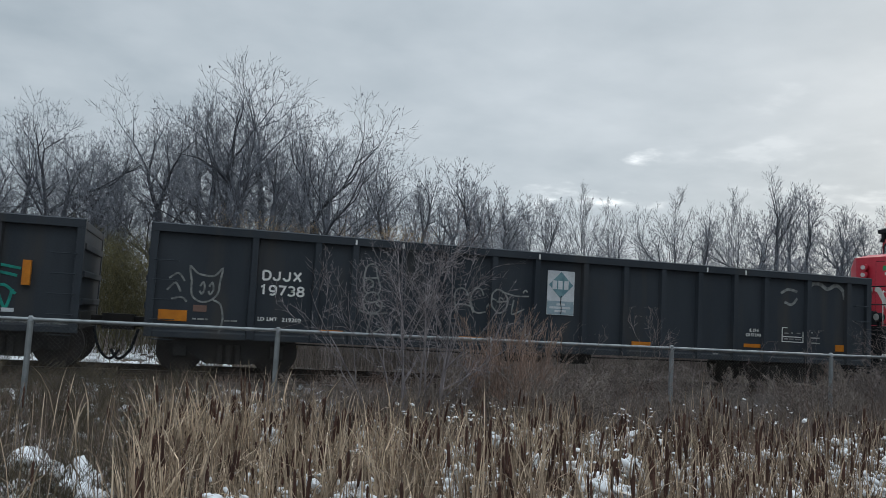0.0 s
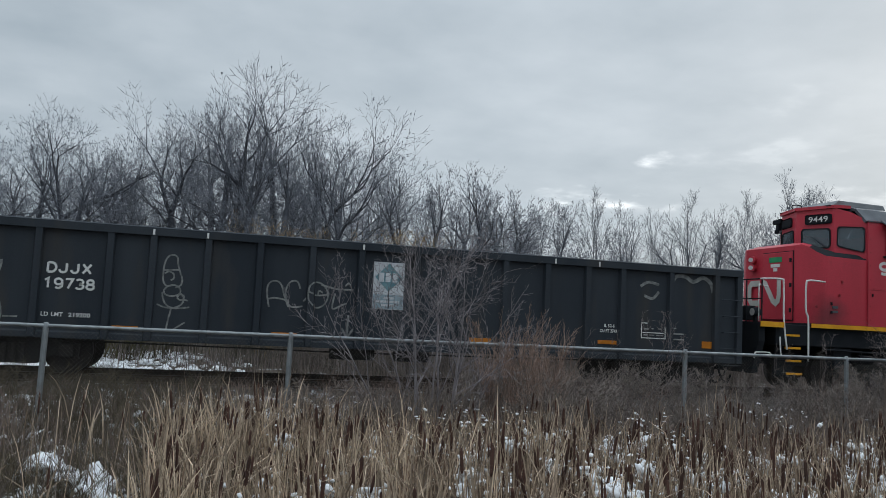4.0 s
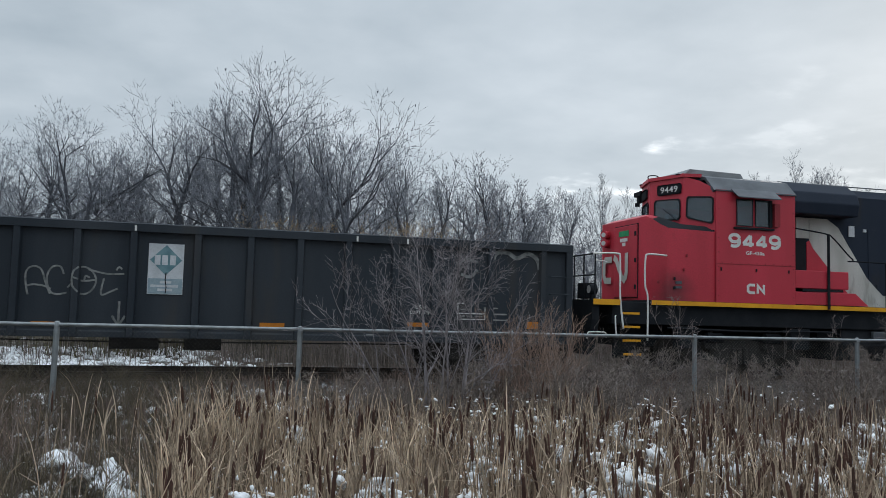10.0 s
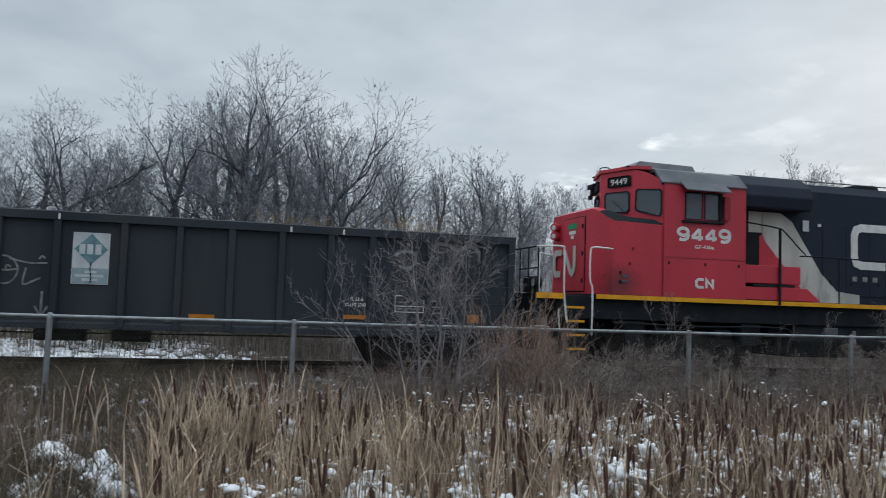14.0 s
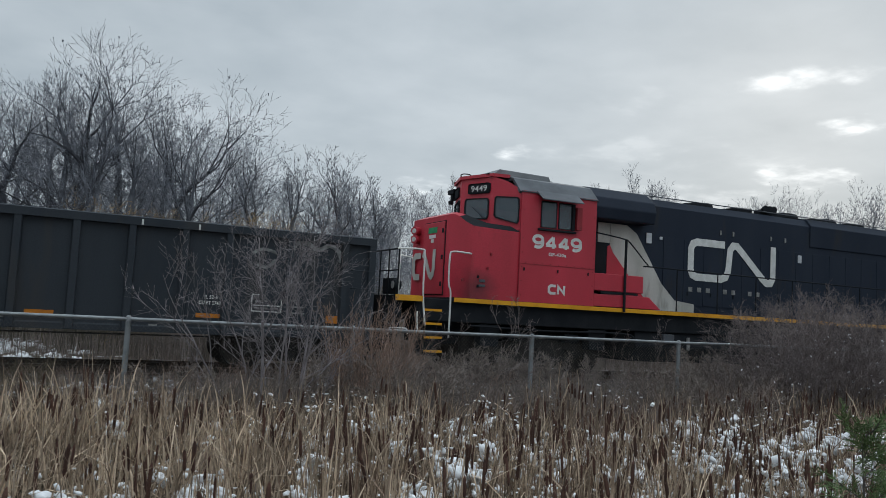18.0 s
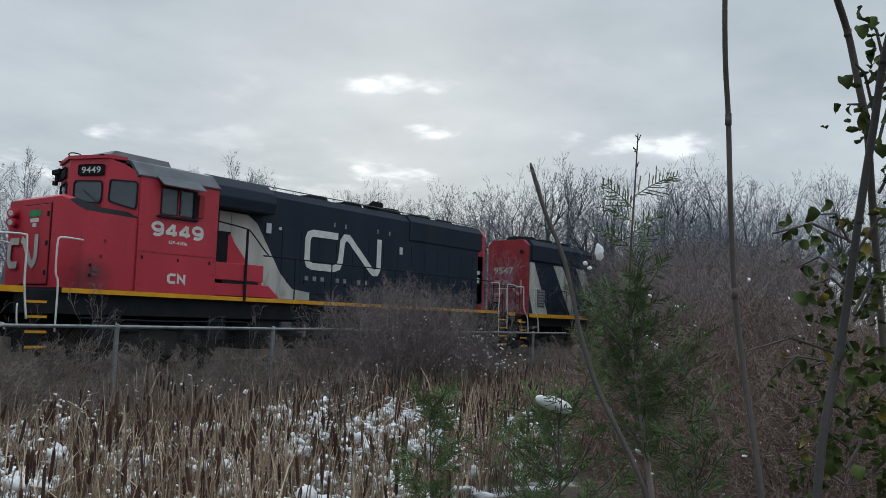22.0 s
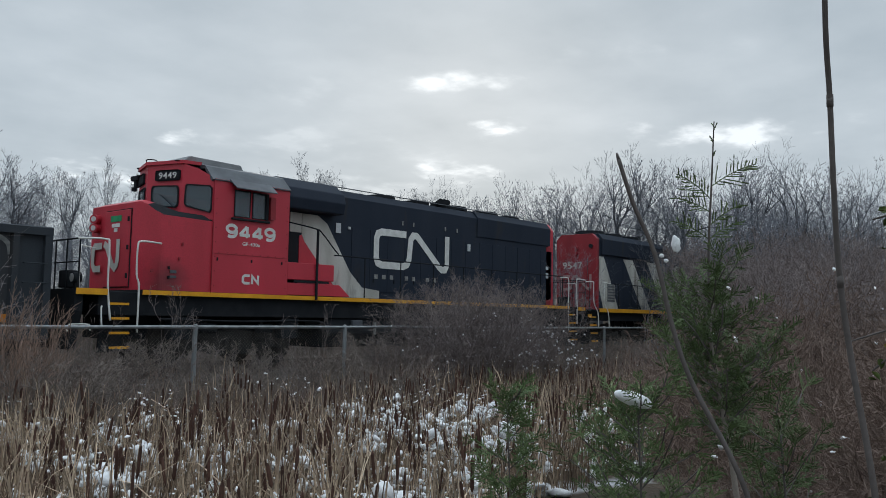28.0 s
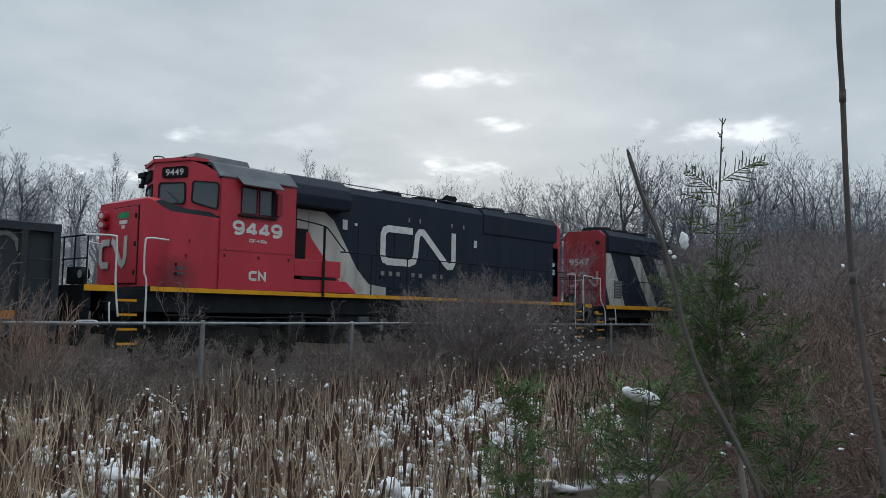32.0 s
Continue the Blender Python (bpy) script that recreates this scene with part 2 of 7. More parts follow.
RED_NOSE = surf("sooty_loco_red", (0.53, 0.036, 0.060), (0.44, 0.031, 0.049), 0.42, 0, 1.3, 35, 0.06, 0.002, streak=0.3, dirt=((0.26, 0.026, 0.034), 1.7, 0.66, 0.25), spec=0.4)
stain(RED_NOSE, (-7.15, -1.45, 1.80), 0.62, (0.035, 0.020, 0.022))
RED_FADED = surf("faded_red", (0.29, 0.027, 0.036), (0.22, 0.023, 0.030), 0.55, 0, 1.5, 40, 0.1, 0.002, streak=0.3, dirt=((0.07, 0.02, 0.018), 2.5, 0.6, 0.35))
LOCO_BLACK = surf("loco_black", (0.0165, 0.0235, 0.0385), (0.0235, 0.0310, 0.0465), 0.68, 0, 1.2, 40, 0.08, 0.002, streak=0.3, dirt=((0.030, 0.031, 0.034), 2.4, 0.60, 0.25), spec=0.16)
MATT_BLACK = surf("matt_black", (0.0135, 0.0155, 0.0190), (0.0215, 0.0235, 0.0270), 0.85, 0, 3, 60, 0.1, 0.002, spec=0.12)
WHITE_PAINT = surf("white_paint", (0.55, 0.54, 0.50), (0.40, 0.39, 0.35), 0.55, 0, 2.0, 40, 0.06, 0.002, streak=0.3, dirt=((0.22, 0.20, 0.175), 3, 0.58, 0.3))
LETTER_WHITE = surf("letter_white", (0.72, 0.72, 0.70), (0.60, 0.60, 0.57), 0.6, 0, 6, 60, 0.05, 0.002)
FADED_LETTER = surf("faded_lettering", (0.30, 0.30, 0.29), (0.16, 0.16, 0.155), 0.7, 0, 8, 60, 0.05, 0.002)
YELLOW = surf("sill_yellow", (0.78, 0.38, 0.016), (0.64, 0.29, 0.013), 0.5, 0, 2, 40, 0.06, 0.002, dirt=((0.12, 0.07, 0.02), 5, 0.68, 1))
ORANGE = surf("reflector_orange", (0.55, 0.19, 0.012), (0.42, 0.14, 0.01), 0.5, 0, 5, 60, 0.05, 0.002)
TAN_PATCH = surf("pink_tan_patch", (0.20, 0.12, 0.095), (0.15, 0.09, 0.07), 0.7, 0, 6, 60, 0.05, 0.002)
ROOF_GREY = surf("weathered_roof_grey", (0.098, 0.106, 0.120), (0.066, 0.072, 0.082), 0.5, 0, 2, 40, 0.08, 0.002)
FADED_MARK = surf("faded_pinkish_white", (0.44, 0.31, 0.29), (0.33, 0.20, 0.19), 0.7, 0, 6, 60, 0.05, 0.002)
ROOF_PALE = surf("pale_roof_grey", (0.26, 0.27, 0.28), (0.19, 0.20, 0.21), 0.6, 0, 2, 40, 0.08, 0.002)
SIGN_WHITE = surf("sign_white", (0.58, 0.60, 0.62), (0.46, 0.48, 0.50), 0.6, 0, 4, 40, 0.05, 0.002, dirt=((0.2, 0.2, 0.2), 6, 0.66, 0.4))
SIGN_TEAL = surf("sign_teal", (0.085, 0.18, 0.21), (0.16, 0.27, 0.30), 0.6, 0, 6, 50, 0.05, 0.002)
SIGN_BLUE = surf("sign_pale_blue", (0.22, 0.30, 0.34), (0.30, 0.37, 0.40), 0.6, 0, 6, 50, 0.05, 0.002)
CHALK = surf("chalk_line", (0.26, 0.265, 0.255), (0.12, 0.125, 0.125), 0.9, 0, 9, 90, 0.0)
TEAL_SPRAY = surf("teal_spray", (0.02, 0.28, 0.22), (0.015, 0.16, 0.13), 0.7, 0, 7, 60, 0.0)
GREEN_DECAL = surf("green_decal", (0.03, 0.30, 0.12), (0.025, 0.24, 0.10), 0.5, 0, 7, 60, 0.0)
WINDOW = glass("cab_glass", (0.21, 0.26, 0.30), 0.02)
LENS = surf("lamp_lens", (0.55, 0.54, 0.52), (0.42, 0.41, 0.40), 0.15, 0, 9, 60, 0.0, spec=0.6)
WIRE = surf("old_wire", (0.10, 0.095, 0.09), (0.16, 0.15, 0.14), 0.6, 0.4, 6, 80, 0.0)
GALV = surf("galvanised_steel", (0.29, 0.31, 0.32), (0.20, 0.215, 0.222), 0.5, 0.6, 6, 80, 0.06, 0.002)
RAIL_STEEL = surf("rail_steel", (0.035, 0.028, 0.024), (0.07, 0.048, 0.036), 0.6, 0.3, 4, 60, 0.15, 0.003)
TIE_WOOD = surf("creosoted_tie", (0.035, 0.028, 0.024), (0.07, 0.06, 0.052), 0.9, 0, 3, 40, 0.4, 0.01, per_object=0.25)
SNOW = surf("snow", (0.85, 0.85, 0.86), (0.77, 0.78, 0.80), 0.7, 0, 6, 30, 0.35, 0.02, spec=0.2)
EARTH = surf("marsh_earth", (0.055, 0.042, 0.030), (0.12, 0.092, 0.066), 0.95, 0, 1.3, 14, 0.8, 0.05, dirt=((0.70, 0.72, 0.75), 1.1, 0.58, 1.0))
BALLAST = surf("ballast_stone", (0.13, 0.12, 0.11), (0.075, 0.068, 0.06), 0.95, 0, 2.0, 22, 1.0, 0.05, dirt=((0.70, 0.72, 0.75), 1.6, 0.56, 1.0))
REED = surf("dry_reed_leaf", (0.49, 0.385, 0.280), (0.19, 0.138, 0.098), 0.85, 0, 2.2, 30, 0.0, per_object=0.5)
REED_DARK = surf("brown_reed_leaf", (0.26, 0.175, 0.122), (0.150, 0.102, 0.072), 0.9, 0, 2.2, 30, 0.0, per_object=0.4)
REED_HEAD = surf("cattail_head", (0.060, 0.030, 0.023), (0.10, 0.052, 0.038), 0.95, 0, 8, 90, 0.3, 0.004, per_object=0.35)
DEAD_WEED = surf("dead_weed", (0.235, 0.190, 0.170), (0.130, 0.106, 0.097), 0.9, 0, 2.0, 30, 0.0, per_object=0.45)
DARK_BRUSH = surf("dark_brush", (0.245, 0.203, 0.178), (0.150, 0.125, 0.112), 0.9, 0, 1.2, 30, 0.0)
TAN_GRASS = surf("tan_brush", (0.38, 0.262, 0.205), (0.25, 0.180, 0.145), 0.9, 0, 2.0, 30, 0.0, per_object=0.3)
BARK = surf("grey_bark", (0.120, 0.127, 0.146), (0.078, 0.083, 0.097), 0.9, 0, 2.5, 30, 0.4, 0.01)
TWIG = surf("grey_twig", (0.178, 0.186, 0.212), (0.225, 0.234, 0.262), 0.9, 0, 1.2, 30, 0.0)
THICKET = surf("grey_brown_thicket", (0.230, 0.190, 0.180), (0.145, 0.122, 0.120), 0.9, 0, 1.2, 30, 0.0)
MARSH_GRASS = surf("marsh_grass", (0.155, 0.124, 0.080), (0.082, 0.068, 0.046), 0.9, 0, 1.4, 30, 0.0, per_object=0.4)
TWIG_RED = surf("reddish_twig", (0.225, 0.160, 0.130), (0.140, 0.103, 0.088), 0.9, 0, 1.2, 30, 0.0)
BUSH_BARK = surf("shrub_bark", (0.26, 0.232, 0.238), (0.145, 0.128, 0.132), 0.85, 0, 3, 40, 0.1, 0.003)
STICK_BARK = surf("smooth_grey_brown_bark", (0.135, 0.117, 0.110), (0.078, 0.068, 0.064), 0.8, 0, 14, 120, 0.3, 0.003, streak=0.2)
CEDAR = surf("cedar_green", (0.092, 0.142, 0.056), (0.150, 0.205, 0.084), 0.7, 0, 9, 60, 0.0, per_object=0.4)
CEDAR_BARK = surf("pale_cedar_bark", (0.27, 0.235, 0.205), (0.17, 0.145, 0.125), 0.85, 0, 14, 120, 0.3, 0.003, streak=0.2)
DARK_STEM = surf("dark_shrub_bark", (0.080, 0.074, 0.074), (0.048, 0.044, 0.044), 0.8, 0, 14, 120, 0.3, 0.003, streak=0.2)
LEAF = surf("shrub_leaf", (0.034, 0.060, 0.018), (0.074, 0.088, 0.024), 0.72, 0, 12, 60, 0.0, per_object=0.45, spec=0.15)
LEAF_YELLOW = surf("yellowing_leaf", (0.22, 0.150, 0.022), (0.12, 0.105, 0.022), 0.55, 0, 14, 60, 0.0, per_object=0.3)
OLIVE_GRASS = surf("olive_brown_brush", (0.135, 0.115, 0.075), (0.085, 0.078, 0.062), 0.9, 0, 0.7, 30, 0.0, per_object=0.3)
GOLD_BRUSH = surf("yellowed_brush", (0.42, 0.270, 0.110), (0.24, 0.170, 0.085), 0.9, 0, 1.5, 30, 0.0)
OLIVE = surf("olive_brush", (0.12, 0.105, 0.045), (0.075, 0.068, 0.034), 0.9, 0, 2.0, 30, 0.0, per_object=0.4)


# ---------------------------------------------------------------- builders
def mesh_of(name, verts, faces, mat, smooth=False):
    me = bpy.data.meshes.new(name)
    me.from_pydata(verts, [], faces)
    me.materials.append(mat)
    if smooth:
        me.polygons.foreach_set("use_smooth", [True] * len(me.polygons))
    me.update()
    return me


def thing(name, m, label, category, group="", kind=""):
    ob = new(name)
    ob.matrix_basis = m
    ob.empty_display_size = 0.3
    return tagged(ob, label, category, group, kind)


def part(name, bm, mat, parent, label="", at=None, smooth=False):
    """Links a bmesh (or a ready mesh) as one mesh object under a thing or a part."""
    if isinstance(bm, bmesh.types.BMesh):
        me = bpy.data.meshes.new(name)
        bmesh.ops.recalc_face_normals(bm, faces=bm.faces)
        bm.to_mesh(me)
        bm.free()
        if smooth:
            me.polygons.foreach_set("use_smooth", [True] * len(me.polygons))
        me.materials.append(mat)
    else:
        me = bm
    ob = new(name, me)
    ob.parent = parent
    if at is not None:
        ob.matrix_basis = at
    if label:
        ob["label"] = label
    return ob


def box(x0, x1, y0, y1, z0, z1, bevel=0.0, bm=None):
    bm = bm or bmesh.new()
    r = bmesh.ops.create_cube(bm, size=1, matrix=Matrix.LocRotScale(((x0 + x1) / 2, (y0 + y1) / 2, (z0 + z1) / 2), None, (abs(x1 - x0), abs(y1 - y0), abs(z1 - z0))))
    if bevel:
        es = list({e for v in r["verts"] for e in v.link_edges})
        bmesh.ops.bevel(bm, geom=es, offset=bevel, segments=2, affect="EDGES", profile=0.6)
    return bm


def prism(poly, axis, a, b, bm=None, bevel=0.0):
    """A polygon, drawn in the two axes other than axis, pushed from a to b along axis."""
    bm = bm or bmesh.new()

    def put(u, v, w):
        return {"x": (w, u, v), "y": (u, w, v), "z": (u, v, w)}[axis]
    va = [bm.verts.new(put(u, v, a)) for u, v in poly]
    vb = [bm.verts.new(put(u, v, b)) for u, v in poly]
    n = len(poly)
    fs = [bm.faces.new(va), bm.faces.new(vb[::-1])]
    for i in range(n):
        fs.append(bm.faces.new((va[i], vb[i], vb[(i + 1) % n], va[(i + 1) % n])))
    if bevel:
        bmesh.ops.bevel(bm, geom=list({e for f in fs for e in f.edges}), offset=bevel, segments=2, affect="EDGES", profile=0.6)
    return bm


def pierced(outer, holes, thick):
    """A sheet in x and z with real openings through it, thick metres deep along y."""
    bm = bmesh.new()
    es = []
    for loop in [outer] + holes:
        vs = [bm.verts.new((a, 0, b)) for a, b in loop]
        es += [bm.edges.new((vs[i], vs[(i + 1) % len(vs)])) for i in range(len(vs))]
    bmesh.ops.triangle_fill(bm, use_beauty=True, use_dissolve=False, edges=es)
    out = bmesh.ops.extrude_face_region(bm, geom=bm.faces[:])
    bmesh.ops.translate(bm, vec=(0, thick, 0), verts=[g for g in out["geom"] if isinstance(g, bmesh.types.BMVert)])
    return bm


def tube(pts, r, sides=8, bm=None, r_end=None, cap=True):
    """A round bar along a line of points."""
    bm = bm or bmesh.new()
    pts = [Vector(p) for p in pts]
    n = len(pts)
    rings, side = [], None
    for i, p in enumerate(pts):
        d = (pts[min(i + 1, n - 1)] - pts[max(i - 1, 0)]).normalized()
        if side is None:
            side = d.orthogonal().normalized()
        side = (side - d * side.dot(d)).normalized()
        up = d.cross(side)
        rr = r if r_end is None else r + (r_end - r) * i / (n - 1)
        rings.append([bm.verts.new(p + rr * (math.cos(2 * math.pi * k / sides) * side + math.sin(2 * math.pi * k / sides) * up)) for k in range(sides)])
    for a, b in zip(rings, rings[1:]):
        for k in range(sides):
            bm.faces.new((a[k], a[(k + 1) % sides], b[(k + 1) % sides], b[k]))
    if cap:
        bm.faces.new(rings[0][::-1])
        bm.faces.new(rings[-1])
    return bm


def disc_bar(cx, cz, y0, y1, r, sides=24, bm=None):
    """A short round bar lying across the track."""
    return tube([(cx, y0, cz), (cx, y1, cz)], r, sides, bm)


def stroke(lines, width, y, thick=0.006, bm=None):
    """Flat painted lines on a side that faces -y, drawn in x and z, a little proud of it."""
    bm = bm or bmesh.new()
    for line in lines:
        p = [Vector((a, 0, b)) for a, b in line]
        left, right = [], []
        for i, q in enumerate(p):
            d0 = (p[i] - p[i - 1]).normalized() if i else None
            d1 = (p[i + 1] - p[i]).normalized() if i < len(p) - 1 else None
            d = ((d0 or d1) + (d1 or d0)).normalized()
            nrm = Vector((-d.z, 0, d.x))
            k = width / 2 / max(0.5, nrm.dot(Vector((-(d0 or d1).z, 0, (d0 or d1).x))))
            left.append(q + nrm * k)
            right.append(q - nrm * k)
        for yy, flip in ((y - thick, False), (y, True)):
            a = [bm.verts.new((v.x, yy, v.z)) for v in left]
            b = [bm.verts.new((v.x, yy, v.z)) for v in right]
            for i in range(len(p) - 1):
                f = (a[i], b[i], b[i + 1], a[i + 1])
                bm.faces.new(f if not flip else f[::-1])
    return bm


def smooth_line(pts, n=6):
    """A rounder line through the points (Catmull-Rom)."""
    q = [Vector((*p, 0)) if len(p) == 2 else Vector(p) for p in pts]
    q = [q[0]] + q + [q[-1]]
    out = []
    for i in range(1, len(q) - 2):
        for k in range(n):
            t = k / n
            out.append(0.5 * ((2 * q[i]) + (q[i + 1] - q[i - 1]) * t + (2 * q[i - 1] - 5 * q[i] + 4 * q[i + 1] - q[i + 2]) * t * t + (3 * q[i] - q[i - 1] - 3 * q[i + 1] + q[i + 2]) * t ** 3))
    out.append(q[-2])
    dim = len(pts[0])
    return [tuple(v)[:dim] for v in out]


def lettering(name, words, height, x, z, y, mat, parent, width=None, bold=0.0, label="", turn=0.0, space=1.0):
    """Words in the built-in font on a side that faces -y; height is that of a capital."""
    cu = bpy.data.curves.new(name, "FONT")
    cu.body, cu.size, cu.extrude, cu.offset, cu.resolution_u = words, height / 0.69, 0.003, bold, 3
    cu.space_character = space + 2.2 * bold / height
    tmp = bpy.data.objects.new(name, cu)
    scene.collection.objects.link(tmp)
    dg = bpy.context.evaluated_depsgraph_get()
    me = bpy.data.meshes.new_from_object(tmp.evaluated_get(dg))
    bpy.data.objects.remove(tmp)
    xs = [v.co.x for v in me.vertices]
    k = width / (max(xs) - min(xs)) if width else 1
    me.transform(Matrix.Diagonal((k, 1, 1, 1)) @ Matrix.Translation((-min(xs), 0, 0)))
    me.materials.clear()
    me.materials.append(mat)
    return part(name, me, mat, parent, label, at=pose(x, y - 0.004, z, 90, 0, turn))


def arc(cx, cz, rx, rz, a0, a1, n=12):
    return [(cx + rx * math.cos(radians(a0 + (a1 - a0) * i / n)), cz + rz * math.sin(radians(a0 + (a1 - a0) * i / n))) for i in range(n + 1)]


# centre lines of plain block characters in a unit box
BLOCK = {
    "D": [[(0, 0), (0, 1)], [(0.02, 1)] + arc(0.45, 0.5, 0.55, 0.5, 90, -90) + [(0.02, 0)]],
    "J": [[(0.85, 1)] + arc(0.425, 0.33, 0.425, 0.33, 0, -175)],
    "X": [[(0, 0), (1, 1)], [(0, 1), (1, 0)]],
    "1": [[(0.12, 0.80), (0.55, 1), (0.55, 0)]],
    "3": [arc(0.45, 0.75, 0.48, 0.25, 150, -90) + arc(0.45, 0.25, 0.55, 0.25, 90, -150)],
    "4": [[(0.76, 0), (0.76, 1.0)], [(0.72, 0.98), (0.0, 0.27)], [(-0.06, 0.24), (1.08, 0.24)]],
    "7": [[(0, 1), (0.98, 1), (0.35, 0)]],
    "8": [arc(0.5, 0.76, 0.44, 0.24, 0, 360, 16), arc(0.5, 0.26, 0.5, 0.26, 0, 360, 16)],
    "9": [arc(0.5, 0.69, 0.5, 0.31, 0, 360, 18), [(1.0, 0.66)] + arc(0.46, 0.36, 0.54, 0.36, 0, -130)],
}


def block_letters(name, words, height, x, z, y, mat, parent, width, weight, label=""):
    """Bold block characters painted on a side that faces -y, in height and width metres."""
    n = len(words)
    gap = weight * 0.42
    cell = (width - gap * (n - 1)) / n
    for i, ch in enumerate(words):
        ox = x + i * (cell + gap) + weight / 2
        bm = bmesh.new()
        for k, line in enumerate(BLOCK[ch]):
            stroke([[(ox + u * (cell - weight), z + weight / 2 + v * (height - weight)) for u, v in line]], weight, y - 0.0008 * k, 0.004, bm)
        part(name, bm, mat, parent, label)


# ---------------------------------------------------------------- ground, track and fence
def ground_z(x, y):
    """The lie of the land: a wet hollow, a low bank with the track, flat woodland floor beyond."""
    knots = ((-400, 0.0), (0, 0.0), (2.5, -0.12), (4.5, -0.30), (9.0, -0.28), (11.0, -0.10), (13.5, 0.0), (14.9, 0.06), (15.6, 0.12), (19.2, 0.12), (20.2, 0.02), (24, -0.02), (400, 0.3))
    z = float(np.interp(y, [k[0] for k in knots], [k[1] for k in knots]))
    rough = 0.05 if not 15 < y < 19.6 else 0.012
    if abs(x) < 70 and -10 < y < 60:
        z += rough * noise.noise((x * 0.9, y * 0.9, 0)) + rough * 0.5 * noise.noise((x * 3.1, y * 3.1, 4))
    return z


def make_ground():
    xs = np.concatenate([[-2500, -900, -300, -120, -70], np.arange(-40, 60, 0.5), [70, 90, 130, 300, 900, 2500]])
    ys = np.concatenate([[-2500, -900, -300, -100, -40, -15, -6], np.arange(-3, 30, 0.4), np.arange(30, 62, 2.0), [80, 130, 300, 900, 2500]])
    nx, ny = len(xs), len(ys)
    verts = [(x, y, ground_z(x, y)) for y in ys for x in xs]
    faces = [(j * nx + i, j * nx + i + 1, (j + 1) * nx + i + 1, (j + 1) * nx + i) for j in range(ny - 1) for i in range(nx - 1)]
    me = mesh_of("ground", verts, faces, EARTH, True)
    me.materials.append(BALLAST)
    for p in me.polygons:
        if 14.6 < p.center.y < 20.0:
            p.material_index = 1
    tagged(new("ground", me), "wet brown marsh earth with dead litter and thin snow", "ground", kind="structure")


def make_track():
    bed = thing("railway_track", pose(0, TRACK_Y, RAIL_Z), "single railway track with dark rails on creosoted wooden ties", "railway track", kind="structure")
    profile = [(-0.075, -0.17), (0.075, -0.17), (0.075, -0.155), (0.012, -0.135), (0.012, -0.045), (0.036, -0.035), (0.036, -0.004), (0.03, 0), (-0.03, 0), (-0.036, -0.004), (-0.036, -0.035), (-0.012, -0.045), (-0.012, -0.135), (-0.075, -0.155)]
    for side in (-0.755, 0.755):
        part("rail", prism([(u + side, v) for u, v in profile], "x", -60, 90), RAIL_STEEL, bed, "dark rusty steel rail")
    tie = box(-0.115, 0.115, -1.30, 1.30, -0.34, -0.165, 0.012)
    me = bpy.data.meshes.new("tie")
    tie.to_mesh(me)
    tie.free()
    me.materials.append(TIE_WOOD)
    rnd = random.Random(3)
    for i in range(110):
        part("tie", me, TIE_WOOD, bed, at=pose(-22 + i * 0.52 + rnd.uniform(-0.02, 0.02), rnd.uniform(-0.04, 0.04), rnd.uniform(-0.01, 0.004), 0, 0, rnd.uniform(-1, 1)))


def make_ballast_stones():
    rnd = np.random.default_rng(5)
    verts, faces = [], []
    for _ in range(9000):
        x, y = rnd.uniform(-22, 32), rnd.choice([rnd.uniform(14.7, 16.3), rnd.uniform(16.3, 20.2)], p=(0.55, 0.45))
        z, s = ground_z(x, y), rnd.uniform(0.02, 0.05)
        b = len(verts)
        pts = rnd.normal(0, 1, (6, 3)) * 0.25 + np.array([(1, 0, 0), (-1, 0, 0), (0, 1, 0), (0, -1, 0), (0, 0, 1), (0, 0, -1)])
        verts += [(x + s * p[0], y + s * p[1], z + 0.01 + 0.7 * s * p[2]) for p in pts]
        faces += [(b + i, b + j, b + k) for i, j, k in ((0, 2, 4), (2, 1, 4), (1, 3, 4), (3, 0, 4), (2, 0, 5), (1, 2, 5), (3, 1, 5), (0, 3, 5))]
    tagged(new("ballast", mesh_of("ballast", verts, faces, BALLAST)), "loose grey crushed-stone ballast beside the rails", "gravel", kind="stuff")


